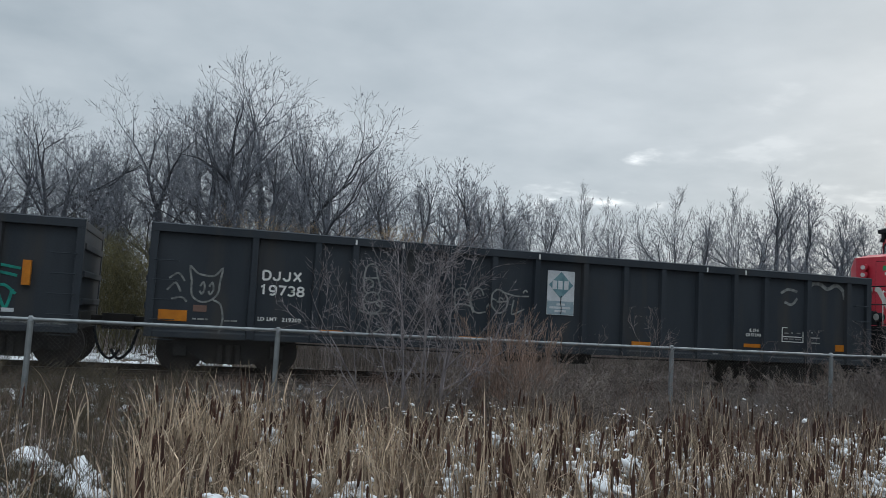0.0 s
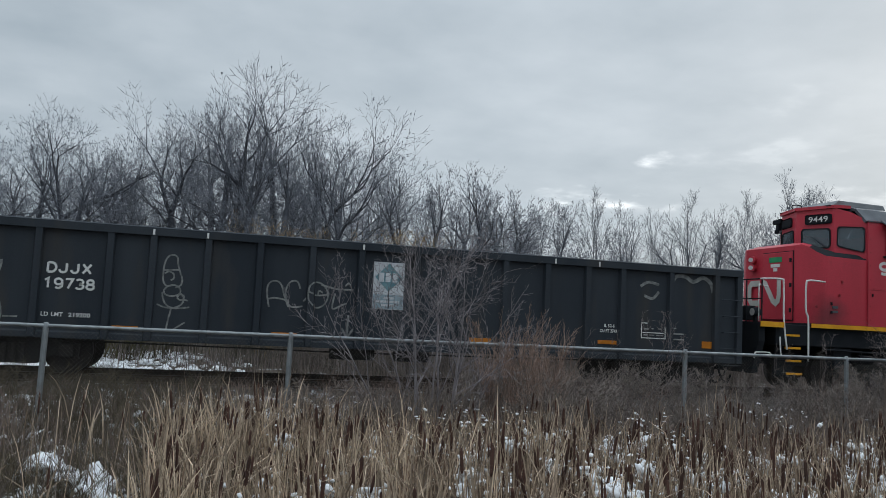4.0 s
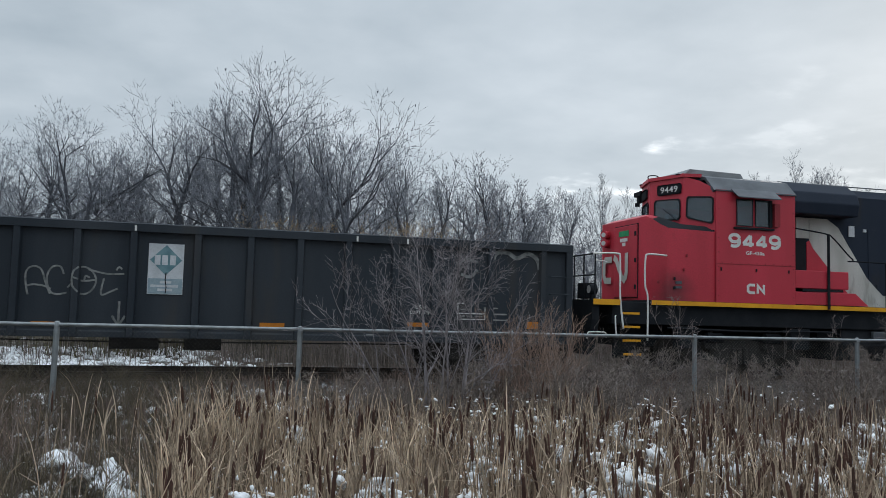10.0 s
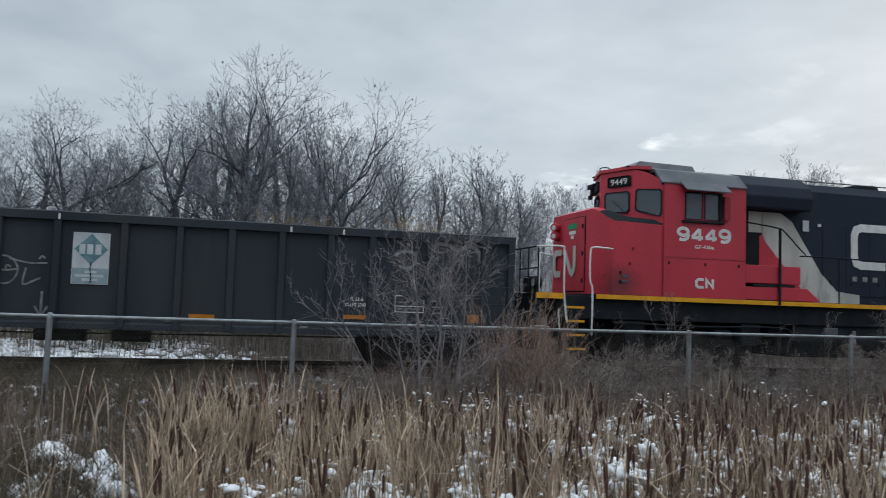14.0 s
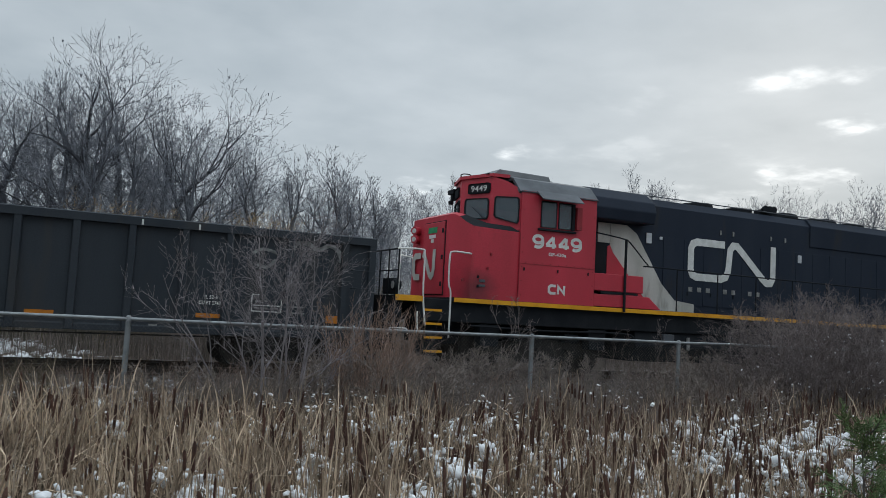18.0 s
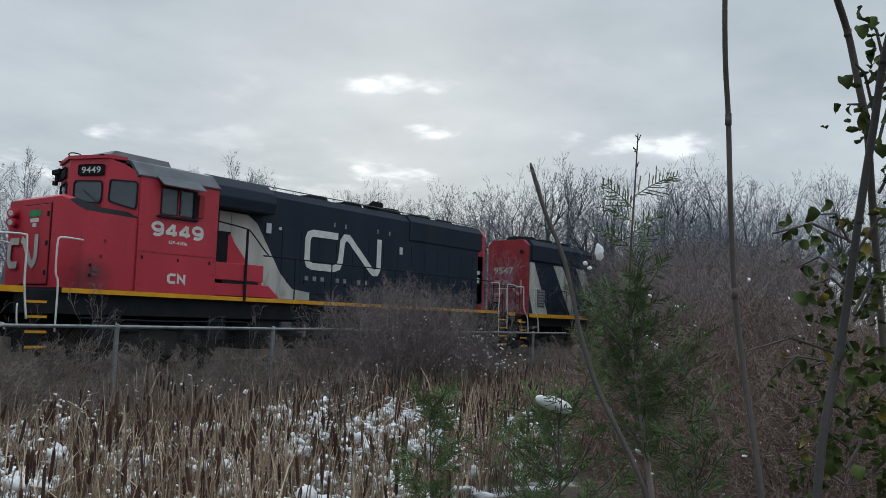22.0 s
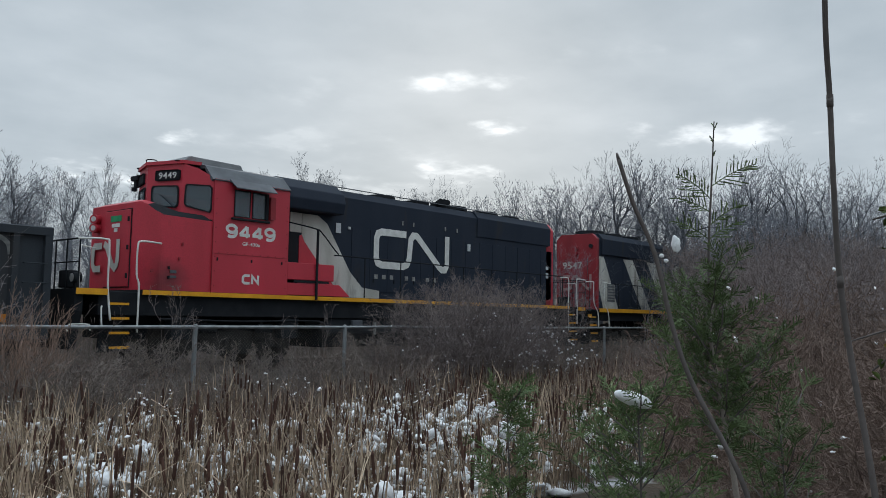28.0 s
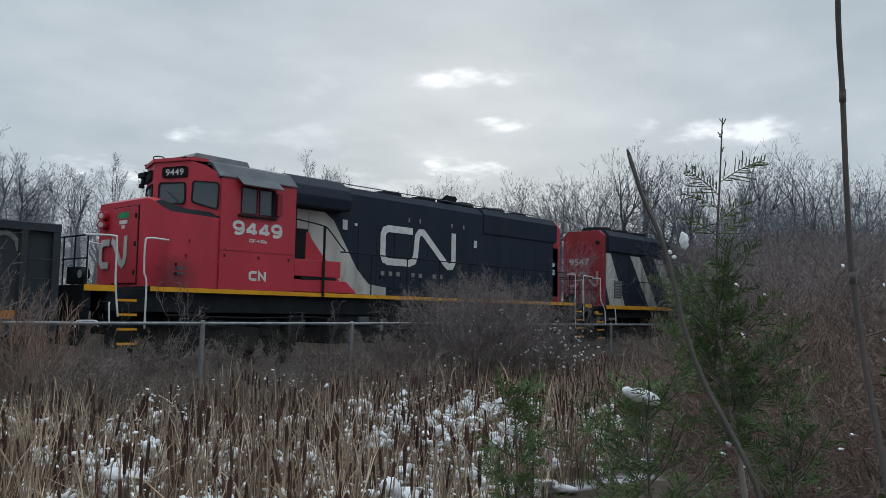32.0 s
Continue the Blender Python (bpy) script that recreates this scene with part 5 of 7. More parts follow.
    lamp = part("ditch_lamp", tube([(X(7.66), -1.1, 1.85), (X(7.50), -1.1, 1.85)], 0.11, 14), MATT_BLACK, car, "round black ditch lamp on the platform")
    part("lens", tube([(X(7.502), -1.1, 1.85), (X(7.492), -1.1, 1.85)], 0.085, 14), LENS, lamp, "pale glass lens")
    part("lamp_bracket", box(X(7.55), X(7.62), -1.14, -1.06, 1.62, 1.76), MATT_BLACK, car)
    part("lower_grab", tube(smooth_line([(X(7.92), -1.54, 1.30), (X(7.90), -1.56, 1.24), (X(7.92), -1.57, 0.92), (X(7.98), -1.56, 0.86)], 4), 0.016, 8), LETTER_WHITE, car, "short white-painted lower grab iron", smooth=True)
    part("uncoupling_lever", tube(smooth_line([(X(7.30), -1.45, 0.80), (X(7.32), -1.46, 0.92), (X(7.40), -1.46, 0.94), (X(7.68), -1.46, 0.94), (X(7.74), -1.45, 0.90), (X(7.75), -1.45, 0.82)], 4), 0.015, 8), LETTER_WHITE, car, "white-painted uncoupling lever", smooth=True)
    # rows of bolt heads and a drip rail along the cab and sill
    bolt = tube([(0, 0.004, 0), (0, -0.010, 0)], 0.014, 6)
    me = bpy.data.meshes.new("bolt")
    bmesh.ops.recalc_face_normals(bolt, faces=bolt.faces)
    bolt.to_mesh(me)
    bolt.free()
    me.materials.append(RED_FADED)
    for z in (1.80, 2.12, 2.44, 2.76, 3.08, 3.40, 3.72):
        for x in (10.40, 12.34):
            part("bolt", me, RED_FADED, car, at=pose(X(x), -1.552, z))
    for k in range(9):
        part("bolt", me, RED_FADED, car, at=pose(X(10.50 + 0.22 * k), -1.552, 2.535))
    part("drip_rail", box(X(10.32), X(12.42), -1.585, -1.548, 4.125, 4.15), ROOF_GREY, car)
    for x in (9.55, 9.62):
        part("nose_latch", box(X(x) - 0.02, X(x) + 0.02, -1.55, -1.515, 2.30 if x < 9.6 else 2.62, 2.36 if x < 9.6 else 2.68), RED_FADED, car)
    part("step_light", tube([(X(9.0), -1.41, 2.05), (X(9.0), -1.44, 2.05)], 0.035, 8), RED_FADED, car)
    # pipes, brake gear and sand boxes below the frame
    for x in (9.75, 12.65, 20.15, 23.05):
        part("sand_box", prism([(X(x) - 0.22, 0.62), (X(x) + 0.22, 0.62), (X(x) + 0.26, 1.10), (X(x) - 0.26, 1.10)], "y", -1.40, -1.12, bevel=0.02), MATT_BLACK, car)
    for x in (10.45, 11.95, 20.85, 22.35):
        part("brake_cylinder", tube([(X(x) - 0.20, -1.32, 0.86), (X(x) + 0.18, -1.32, 0.86)], 0.11, 12), MATT_BLACK, car)
    part("air_pipe", tube(smooth_line([(X(9.2), -1.46, 1.06), (X(11.2), -1.46, 1.02), (X(13.4), -1.46, 1.04), (X(13.7), -1.46, 0.86)], 5), 0.022, 7), MATT_BLACK, car, smooth=True)
    part("fuel_filler", box(X(14.6), X(14.95), -1.47, -1.38, 0.86, 1.08, 0.02), ROOF_GREY, car)
    part("fuel_gauge", box(X(15.4), X(15.48), -1.44, -1.39, 0.70, 1.02, 0.01), FADED_LETTER, car)


def make_second_loco():
    X0 = 35.0
    car = rolling("locomotive", X0, "second locomotive, faded red hood end and white-striped black hood", "locomotive")

    def X(x):
        return x - X0
    part("frame", box(X(26.3), X(44.0), -1.42, 1.42, 1.15, 1.55, 0.02), MATT_BLACK, car)
    part("walkway", box(X(25.95), X(44.0), SIDE + 0.02, 1.53, 1.50, 1.56), MATT_BLACK, car)
    part("sill_stripe", box(X(26.76), X(43.5), SIDE, SIDE + 0.02, 1.47, 1.61), YELLOW, car, "yellow side sill")
    part("sill_stripe", box(X(25.95), X(26.2), SIDE, SIDE + 0.02, 1.29, 1.38), YELLOW, car, "yellow side sill")
    part("pilot", prism([(-1.45, 1.55), (1.45, 1.55), (1.2, 0.45), (-1.2, 0.45)], "x", X(25.98), X(26.12)), MATT_BLACK, car)
    coupler(car, X(26.05), -1)
    stair(car, X(26.25), 0.45, 1.55)
    bogie(car, X(29.8), 0.508, 2.75, heavy=True)
    bogie(car, X(40.2), 0.508, 2.75, heavy=True)
    part("fuel_tank", prism([(-1.35, 1.15), (1.35, 1.15), (1.15, 0.38), (-1.15, 0.38)], "x", X(32.5), X(37.5), bevel=0.04), MATT_BLACK, car)
    hood = [(-0.90, 1.55), (-0.90, 4.28), (-0.70, 4.48), (0.70, 4.48), (0.90, 4.28), (0.90, 1.55)]
    part("long_hood", prism(hood, "x", X(27.75), X(41.0)), LOCO_BLACK, car, "black engine hood with white diagonal stripes")
    part("hood_end", prism([(-0.91, 1.55), (-0.91, 4.30), (-0.70, 4.50), (0.70, 4.50), (0.91, 4.30), (0.91, 1.55)], "x", X(27.60), X(27.76), bevel=0.02), RED_FADED, car, "faded red hood end")
    part("radiator_section", prism([(-0.98, 3.7), (-1.0, 4.3), (-0.8, 4.52), (0.8, 4.52), (1.0, 4.3), (0.98, 3.7)], "x", X(27.9), X(32.2), bevel=0.02), LOCO_BLACK, car)
    part("cab", prism([(-1.5, 1.56), (-1.5, 4.1), (-1.1, 4.5), (1.1, 4.5), (1.5, 4.1), (1.5, 1.56)], "x", X(41.0), X(43.2), bevel=0.03), LOCO_BLACK, car)
    y = -0.905
    for a, b in ((27.95, 28.75), (29.65, 30.42), (31.65, 32.42), (33.75, 34.52), (35.85, 36.62)):
        part("white_stripe", prism([(X(a), 3.62), (X(b), 3.62), (X(b + 1.55), 1.6), (X(a + 1.55), 1.6)] if a > 28 else [(X(27.78), 3.62), (X(28.12), 3.62), (X(29.25), 1.6), (X(28.1), 1.6), (X(27.78), 2.4)], "y", y - 0.012, y), WHITE_PAINT, car, "worn white diagonal stripe")
    for x in [28.2 + 0.72 * k for k in range(10)]:
        part("hood_door", box(X(x), X(x) + 0.62, y - 0.008, y + 0.01, 1.8, 3.5, 0.004), LOCO_BLACK, car)
    part("grille", box(X(28.4), X(28.95), y - 0.03, y, 1.9, 2.6, 0.01), ROOF_GREY, car)
    lettering("end_number", "9547", 0.25, X(27.59), 3.16, 0.62, WHITE_PAINT, car, 0.90, 0.006, turn=-90)
    bm = stroke([[(-0.28, 2.86), (-0.58, 2.86), (-0.66, 2.78), (-0.66, 2.44), (-0.58, 2.36), (-0.30, 2.36), (-0.20, 2.44), (-0.16, 2.78), (-0.08, 2.86), (0.02, 2.86), (0.10, 2.80), (0.46, 2.42), (0.56, 2.36), (0.64, 2.42), (0.64, 2.92)]], 0.10, 0, 0.006)
    part("end_mark", bm, FADED_MARK, car, "faded white band mark", at=pose(X(27.592), 0, 0, 0, 0, -90))
    for z in (3.75, 3.95):
        part("headlight", tube([(X(27.62), 0, z), (X(27.52), 0, z)], 0.09, 14), RED_FADED, car)
    # steps, vents and seams of the faded end
    for yy in (-0.5, 0.5):
        part("end_seam", box(X(27.592), X(27.602), yy - 0.008, yy + 0.008, 1.7, 3.55), MATT_BLACK, car)
    for k in range(6):
        part("louvre", box(X(28.42), X(28.93), y - 0.045, y - 0.028, 1.95 + 0.11 * k, 2.01 + 0.11 * k), FADED_LETTER, car)
    part("class_lamp", tube([(X(27.62), -0.66, 4.02), (X(27.54), -0.66, 4.02)], 0.08, 12), MATT_BLACK, car)
    for x in (28.6, 30.0, 31.4):
        part("roof_fan", tube([(X(x), 0, 4.55), (X(x), 0, 4.66), (X(x), 0, 4.69)], 0.6, 20, None, 0.55), MATT_BLACK, car)
    part("handrail", tube([(X(27.9), -1.5, 2.55), (X(40.8), -1.5, 2.55)], 0.017, 8), MATT_BLACK, car)
    for k in range(9):
        part("stanchion", tube([(X(28.2 + 1.5 * k), -1.5, 1.55), (X(28.2 + 1.5 * k), -1.5, 2.55)], 0.015, 6), MATT_BLACK, car)
    for x0 in (26.35, 27.10):
        a = smooth_line([(X(x0) - 0.5 if x0 < 27 else X(x0) + 0.5, -1.5, 2.55), (X(x0), -1.5, 2.57), (X(x0) + 0.04, -1.5, 2.45), (X(x0) + 0.05, -1.52, 1.8), (X(x0) + 0.25, -1.56, 1.45), (X(x0) + 0.28, -1.58, 0.88)], 5)
        part("grab_iron", tube(a, 0.020, 8), LETTER_WHITE, car, "white-painted grab iron", smooth=True)
    part("end_rail", tube([(X(26.1), -1.5, 1.55), (X(26.1), -1.5, 2.55), (X(26.1), 1.5, 2.55), (X(26.1), 1.5, 1.55)], 0.018, 8), MATT_BLACK, car)


make_gondola()
make_second_gondola()
make_lead_loco()
make_second_loco()


# ---------------------------------------------------------------- plants
class Twigs:
    """Collects tapered bars into one mesh quickly."""

    def __init__(self):
        self.v, self.f = [], []

    def bar(self, a, b, ra, rb, sides=3):
        d = b - a
        if d.length < 1e-5:
            return
        d.normalize()
        s = d.orthogonal().normalized()
        u = d.cross(s)
        n = len(self.v)
        for p, r in ((a, ra), (b, rb)):
            for k in range(sides):
                an = 2 * math.pi * k / sides
                self.v.append(tuple(p + s * (r * math.cos(an)) + u * (r * math.sin(an))))
        for k in range(sides):
            j = (k + 1) % sides
            self.f.append((n + k, n + j, n + sides + j, n + sides + k))

    def strip(self, a, b, ra, rb, rnd):
        """A flat splinter, for twigs too thin to show their roundness."""
        d = b - a
        s = d.cross(Vector((rnd.gauss(0, 1), rnd.gauss(0, 1), rnd.gauss(0, 1)))).normalized()
        n = len(self.v)
        for p in (a - s * ra, a + s * ra, b + s * rb, b - s * rb):
            self.v.append(tuple(p))
        self.f.append((n, n + 1, n + 2, n + 3))

    def fit(self, other, top):
        """Scales both sets of bars so that the whole is top metres high."""
        k = top / max(v[2] for v in self.v + other.v)
        for o in (self, other):
            o.v = [(x * k, y * k, z * k) for x, y, z in o.v]

    def mesh(self, name, mat):
        return mesh_of(name, self.v, self.f, mat)


def turned(rnd, d, spread):
    """A direction that leaves d by about spread degrees, any way round."""
    s = d.orthogonal().normalized()
    u = d.cross(s)
    a, b = rnd.uniform(0, 2 * math.pi), radians(spread)
    return (d * math.cos(b) + (s * math.cos(a) + u * math.sin(a)) * math.sin(b)).normalized()


def grow(rnd, thick, thin, p, d, length, r, level, spec):
    """One branch and what grows on it. spec: per level (pieces, children, spread, shorter, wobble, lift)."""
    pieces, kids, spread, shorter, wobble, lift = spec[level]
    last = level == len(spec) - 1
    step = length / pieces
    nodes = [(p.copy(), d.copy(), r)]
    r_end = r * (0.36 if level else 0.035 if len(spec) == 5 else 0.12) if not last else r * 0.5
    for i in range(pieces):
        d = (d + Vector((rnd.gauss(0, wobble), rnd.gauss(0, wobble), rnd.gauss(0, wobble) + lift))).normalized()
        q = p + d * step
        rn = r + (r_end - r) * (i + 1) / pieces
        if level >= 3:
            thin.strip(p, q, nodes[-1][2], rn, rnd)
        else:
            (thick if level < (3 if len(spec) == 5 else 2) else thin).bar(p, q, nodes[-1][2], rn, 6 if level == 0 else 4 if level == 1 else 3)
        p = q
        nodes.append((p.copy(), d.copy(), rn))
    if last:
        return
    start = (0.40 if len(spec) == 5 else 0.30) if level == 0 else 0.20
    for k in range(kids):
        f = start + (1 - start) * ((k + rnd.random()) / kids) ** (0.75 if level and len(spec) == 5 else 1)
        i = min(int(f * pieces), pieces - 1)
        w = f * pieces - i
        a, b = nodes[i], nodes[i + 1]
        at = a[0].lerp(b[0], w)
        rr = a[2] + (b[2] - a[2]) * w
        nd = turned(rnd, b[1], spread * rnd.uniform(0.75, 1.25) * (1.25 - 0.5 * f if level == 0 and len(spec) == 5 else 1))
        grow(rnd, thick, thin, at, nd, length * shorter * rnd.uniform(0.65, 1.15) * ((1.15 - 0.50 * f) if level else (1.05 - 1.35 * abs(f - 0.56))), max(rr * 0.60, (0.011, 0.0078, 0.0070, 0.0042)[level] if len(spec) == 5 else 0.0033), level + 1, spec)


TREE_SPECS = {
    "upright": ((8, 13, 26, 0.34, 0.03, 0.06), (5, 7, 28, 0.50, 0.05, 0.07), (3, 5, 32, 0.54, 0.06, 0.05), (2, 3, 32, 0.6, 0.07, 0.04), (1, 0, 0, 0, 0.1, 0.02)),
}
# trunk length, limb length, spread of the forks
FORKED = {"broad": (5.7, 1.95, 1.05), "slim": (6.3, 1.20, 0.85)}
FORK_PIECES = (8, 5, 4, 3, 3, 2, 2)


def fork(rnd, thick, thin, p, d, length, limb, r, depth, wide):
    """One limb that divides at its end and carries shoots along its length."""
    pieces = FORK_PIECES[depth]
    end = r * (0.74 if depth < 2 else 0.62)
    wobble, lift = (0.022, 0.03) if depth == 0 else (0.10, 0.055)
    nodes = [(p, r)]
    for i in range(pieces):
        d = (d + Vector((rnd.gauss(0, wobble), rnd.gauss(0, wobble), rnd.gauss(0, wobble) + lift))).normalized()
        q = p + d * (length / pieces)
        rn = r + (end - r) * (i + 1) / pieces
        if depth > 3:
            thin.strip(p, q, nodes[-1][1], rn, rnd)
        else:
            (thick if depth < 4 else thin).bar(p, q, nodes[-1][1], rn, 7 if depth == 0 else 5 if depth == 1 else 3)
        p = q
        nodes.append((p, rn))
    if depth == len(FORK_PIECES) - 1:
        if rnd.random() < 0.025:
            thin.strip(p, p + Vector((rnd.uniform(-0.02, 0.02), 0, -0.10)), 0.035, 0.02, rnd)
        return
    side = d.orthogonal().normalized()
    up = d.cross(side)
    kids = 3 if depth == 0 or rnd.random() < 0.30 else 2
    roll = rnd.uniform(0, 6.283)
    for k in range(kids):
        a = roll + 6.283 * k / kids + rnd.uniform(-0.5, 0.5)
        b = radians(rnd.uniform(16, 40) * wide * (0.45 if k == 0 and depth < 3 else 1))
        nd = d * math.cos(b) + (side * math.cos(a) + up * math.sin(a)) * math.sin(b)
        ahead = (length * rnd.uniform(0.62, 0.86) * (0.88 if depth > 3 else 1)) if depth else limb * rnd.uniform(0.8, 1.1)
        fork(rnd, thick, thin, p, nd, ahead, limb, max(end * (rnd.uniform(0.62, 0.84) if depth else rnd.uniform(0.42, 0.62)), 0.0075), depth + 1, wide)
    shoots = (6, 4, 3, 2, 2, 2)[depth]
    for k in range(shoots):
        f = (0.42 if depth == 0 else 0.18) + (0.55 if depth == 0 else 0.78) * (k + rnd.random()) / shoots
        i = min(int(f * pieces), pieces - 1)
        at = nodes[i][0].lerp(nodes[i + 1][0], f * pieces - i)
        nd = turned(rnd, d, rnd.uniform(40, 66) * min(wide, 1))
        step = 1 if depth == 0 else 2
        ahead = (limb if depth == 0 else length * 0.60) * rnd.uniform(0.55, 1.0)
        fork(rnd, thick, thin, at, nd, ahead, limb, max(nodes[i][1] * (0.30 if depth == 0 else 0.42), 0.0075), min(depth + step, len(FORK_PIECES) - 1), wide)


def tree_thing(seed, spec, trunk_r, label, lean=0.03, mats=(None, None)):
    """A bare tree ten metres high at the origin: trunk with limbs, and the fine crown."""
    rnd = random.Random(seed)
    thick, thin = Twigs(), Twigs()
    d = Vector((rnd.uniform(-lean, lean), rnd.uniform(-lean, lean), 1)).normalized()
    if spec in FORKED:
        trunk, limb, wide = FORKED[spec]
        fork(rnd, thick, thin, Vector((0, 0, -0.2)), d, trunk, limb, trunk_r, 0, wide)
    else:
        grow(rnd, thick, thin, Vector((0, 0, -0.2)), d, 9.3, trunk_r, 0, TREE_SPECS[spec])
    thick.fit(thin, 10.0)
    t = thing("bare_tree", pose(0, 0, 0), label, "tree", "bare trees of the wood")
    part("trunk", thick.mesh("trunk", mats[0] or BARK), BARK, t)
    part("crown", thin.mesh("crown", mats[1] or TWIG), TWIG, t, "leafless crown of fine twigs")
    return t


SKYLINE = ((-30, 10.0), (-20, 10.9), (-13, 11.6), (-8, 12.0), (-4, 11.0), (-1, 14.0), (2, 16.6), (5, 14.5), (8, 13.0), (11, 13.0), (14, 11.8), (18, 11.0), (22, 10.0), (26, 9.7), (30, 8.6), (33, 10.0), (36, 9.4), (39, 10.4),
           (44, 9.6), (48, 9.6), (52, 9.2), (56, 9.8), (60, 10.6), (63, 11.8), (66, 10.8), (70, 11.2), (75, 10.4), (80, 10.5), (92, 10.5))


def place_wood():
    rnd = random.Random(21)
    kinds = {"broad": [], "slim": [], "upright": []}
    for i in range(3):
        kinds["broad"].append(tree_thing(100 + i, "broad", 0.25, "leafless broad-crowned tree with dark grey bark", 0.06))
        kinds["slim"].append(tree_thing(200 + i, "slim", 0.17, "tall slender leafless tree with fine grey twigs"))
        kinds["upright"].append(tree_thing(300 + i, "upright", 0.08, "young leafless tree with upright pale twigs"))
    used = set()

    def put(kind, az, d, h, wide=1.0):
        src = rnd.choice(kinds[kind])
        x, y = d * math.sin(radians(az)), d * math.cos(radians(az))
        k = h / 10
        m = pose(x, y, ground_z(x, y) - 0.05, 0, 0, rnd.uniform(0, 360)) @ Matrix.Diagonal((k * wide, k * wide, k, 1))
        if src.name in used:
            copy_thing(src, m @ Matrix.Diagonal((1 / src.scale.x, 1 / src.scale.y, 1 / src.scale.z, 1)))
        else:
            used.add(src.name)
            src.matrix_basis = m

    def sky(az):
        return float(np.interp(az, [s[0] for s in SKYLINE], [s[1] for s in SKYLINE]))
    # the tall crown that stands out, and its neighbours
    put("broad", 1.3, 40.5, 14.3, 1.12)
    put("broad", 8.2, 39.5, 11.8, 1.05)
    put("broad", -9.7, 40.2, 10.6, 1.05)
    put("slim", 4.6, 41.5, 12.3)
    put("broad", -2.2, 41.0, 12.4, 1.1)
    put("broad", -6.0, 41.5, 10.8, 1.1)
    put("broad", 13.0, 42.0, 11.0, 1.1)
    put("slim", 18.2, 43.0, 10.4, 1.2)
    az = -27.0
    while az < 94:
        d = rnd.uniform(36, 46)
        h = 1.7 + d * math.tan(radians(sky(az))) * rnd.uniform(0.84, 1.06)
        kind = rnd.choice(("broad", "slim", "slim", "upright")) if az < 21 else rnd.choice(("slim", "upright", "upright", "upright")) if az < 45 else rnd.choice(("broad", "slim", "broad"))
        put(kind, az, d, h, rnd.uniform(0.75, 1.05))
        az += rnd.uniform(1.4, 2.7) * (0.62 if az > 44 else 1)
    az = -28.0
    while az < 94:
        d = rnd.uniform(48, 66)
        h = 1.7 + d * math.tan(radians(sky(az))) * rnd.uniform(0.7, 0.95)
        if not 77.5 < az < 84:
            put(rnd.choice(("slim", "upright", "broad")), az, d, h, rnd.uniform(0.9, 1.2))
        az += rnd.uniform(1.6, 3.2)
    # the deeper wood, which closes the gaps between the trunks
    az = -28.0
    while az < 94:
        d = rnd.uniform(66, 95)
        h = 1.7 + d * math.tan(radians(sky(az))) * rnd.uniform(0.55, 0.80)
        if not 77.5 < az < 84:
            put(rnd.choice(("slim", "broad", "broad")), az, d, h, rnd.uniform(1.0, 1.4))
        az += rnd.uniform(3.0, 6.0)
    # nearer low trees past the end of the view, beyond the thicket
    for a, d, h in ((70, 27, 5.6), (68.3, 33, 7.2), (71.5, 35, 7.8), (73.2, 32, 6.6), (75.2, 36, 7.2), (74, 24, 4.9), (84, 17, 4.5), (88, 15, 4.3)):
        put(rnd.choice(("broad", "upright")), a, d, h, 1.2)
    for kind in kinds.values():
        for src in kind:
            if src.name not in used:
                put_at = pose(-70, 60, 0)
                src.matrix_basis = put_at


def shrub_thing(name, seed, stems, height, spread, label, mat, fine=1.0, group="", base=0.25, twig_r=0.011, spec=None):
    """A many-stemmed leafless shrub rising from one foot."""
    rnd = random.Random(seed)
    thick, thin = Twigs(), Twigs()
    spec = spec or ((6, int(9 * fine), 38, 0.46, 0.09, 0.03), (4, int(6 * fine), 40, 0.55, 0.13, 0.05), (3, 5, 38, 0.6, 0.16, 0.04), (2, 0, 0, 0, 0.2, 0.02))
    for i in range(stems):
        a = 2 * math.pi * i / stems + rnd.uniform(-0.4, 0.4)
        tilt = radians(rnd.uniform(6, spread))
        d = Vector((math.cos(a) * math.sin(tilt), math.sin(a) * math.sin(tilt), math.cos(tilt)))
        grow(rnd, thick, thin, Vector((base * rnd.random() * math.cos(a), base * rnd.random() * math.sin(a), -0.15)), d, height * rnd.uniform(0.65, 1.0), twig_r * rnd.uniform(0.7, 1.2), 0, spec)
    t = thing(name, pose(0, 0, 0), label, "shrub", group)
    thick.fit(thin, height)
    tagged(part("framework", thick.mesh("framework", mat), mat, t), kind="stuff")
    tagged(part("crown", thin.mesh("crown", mat), mat, t), kind="stuff")
    return t


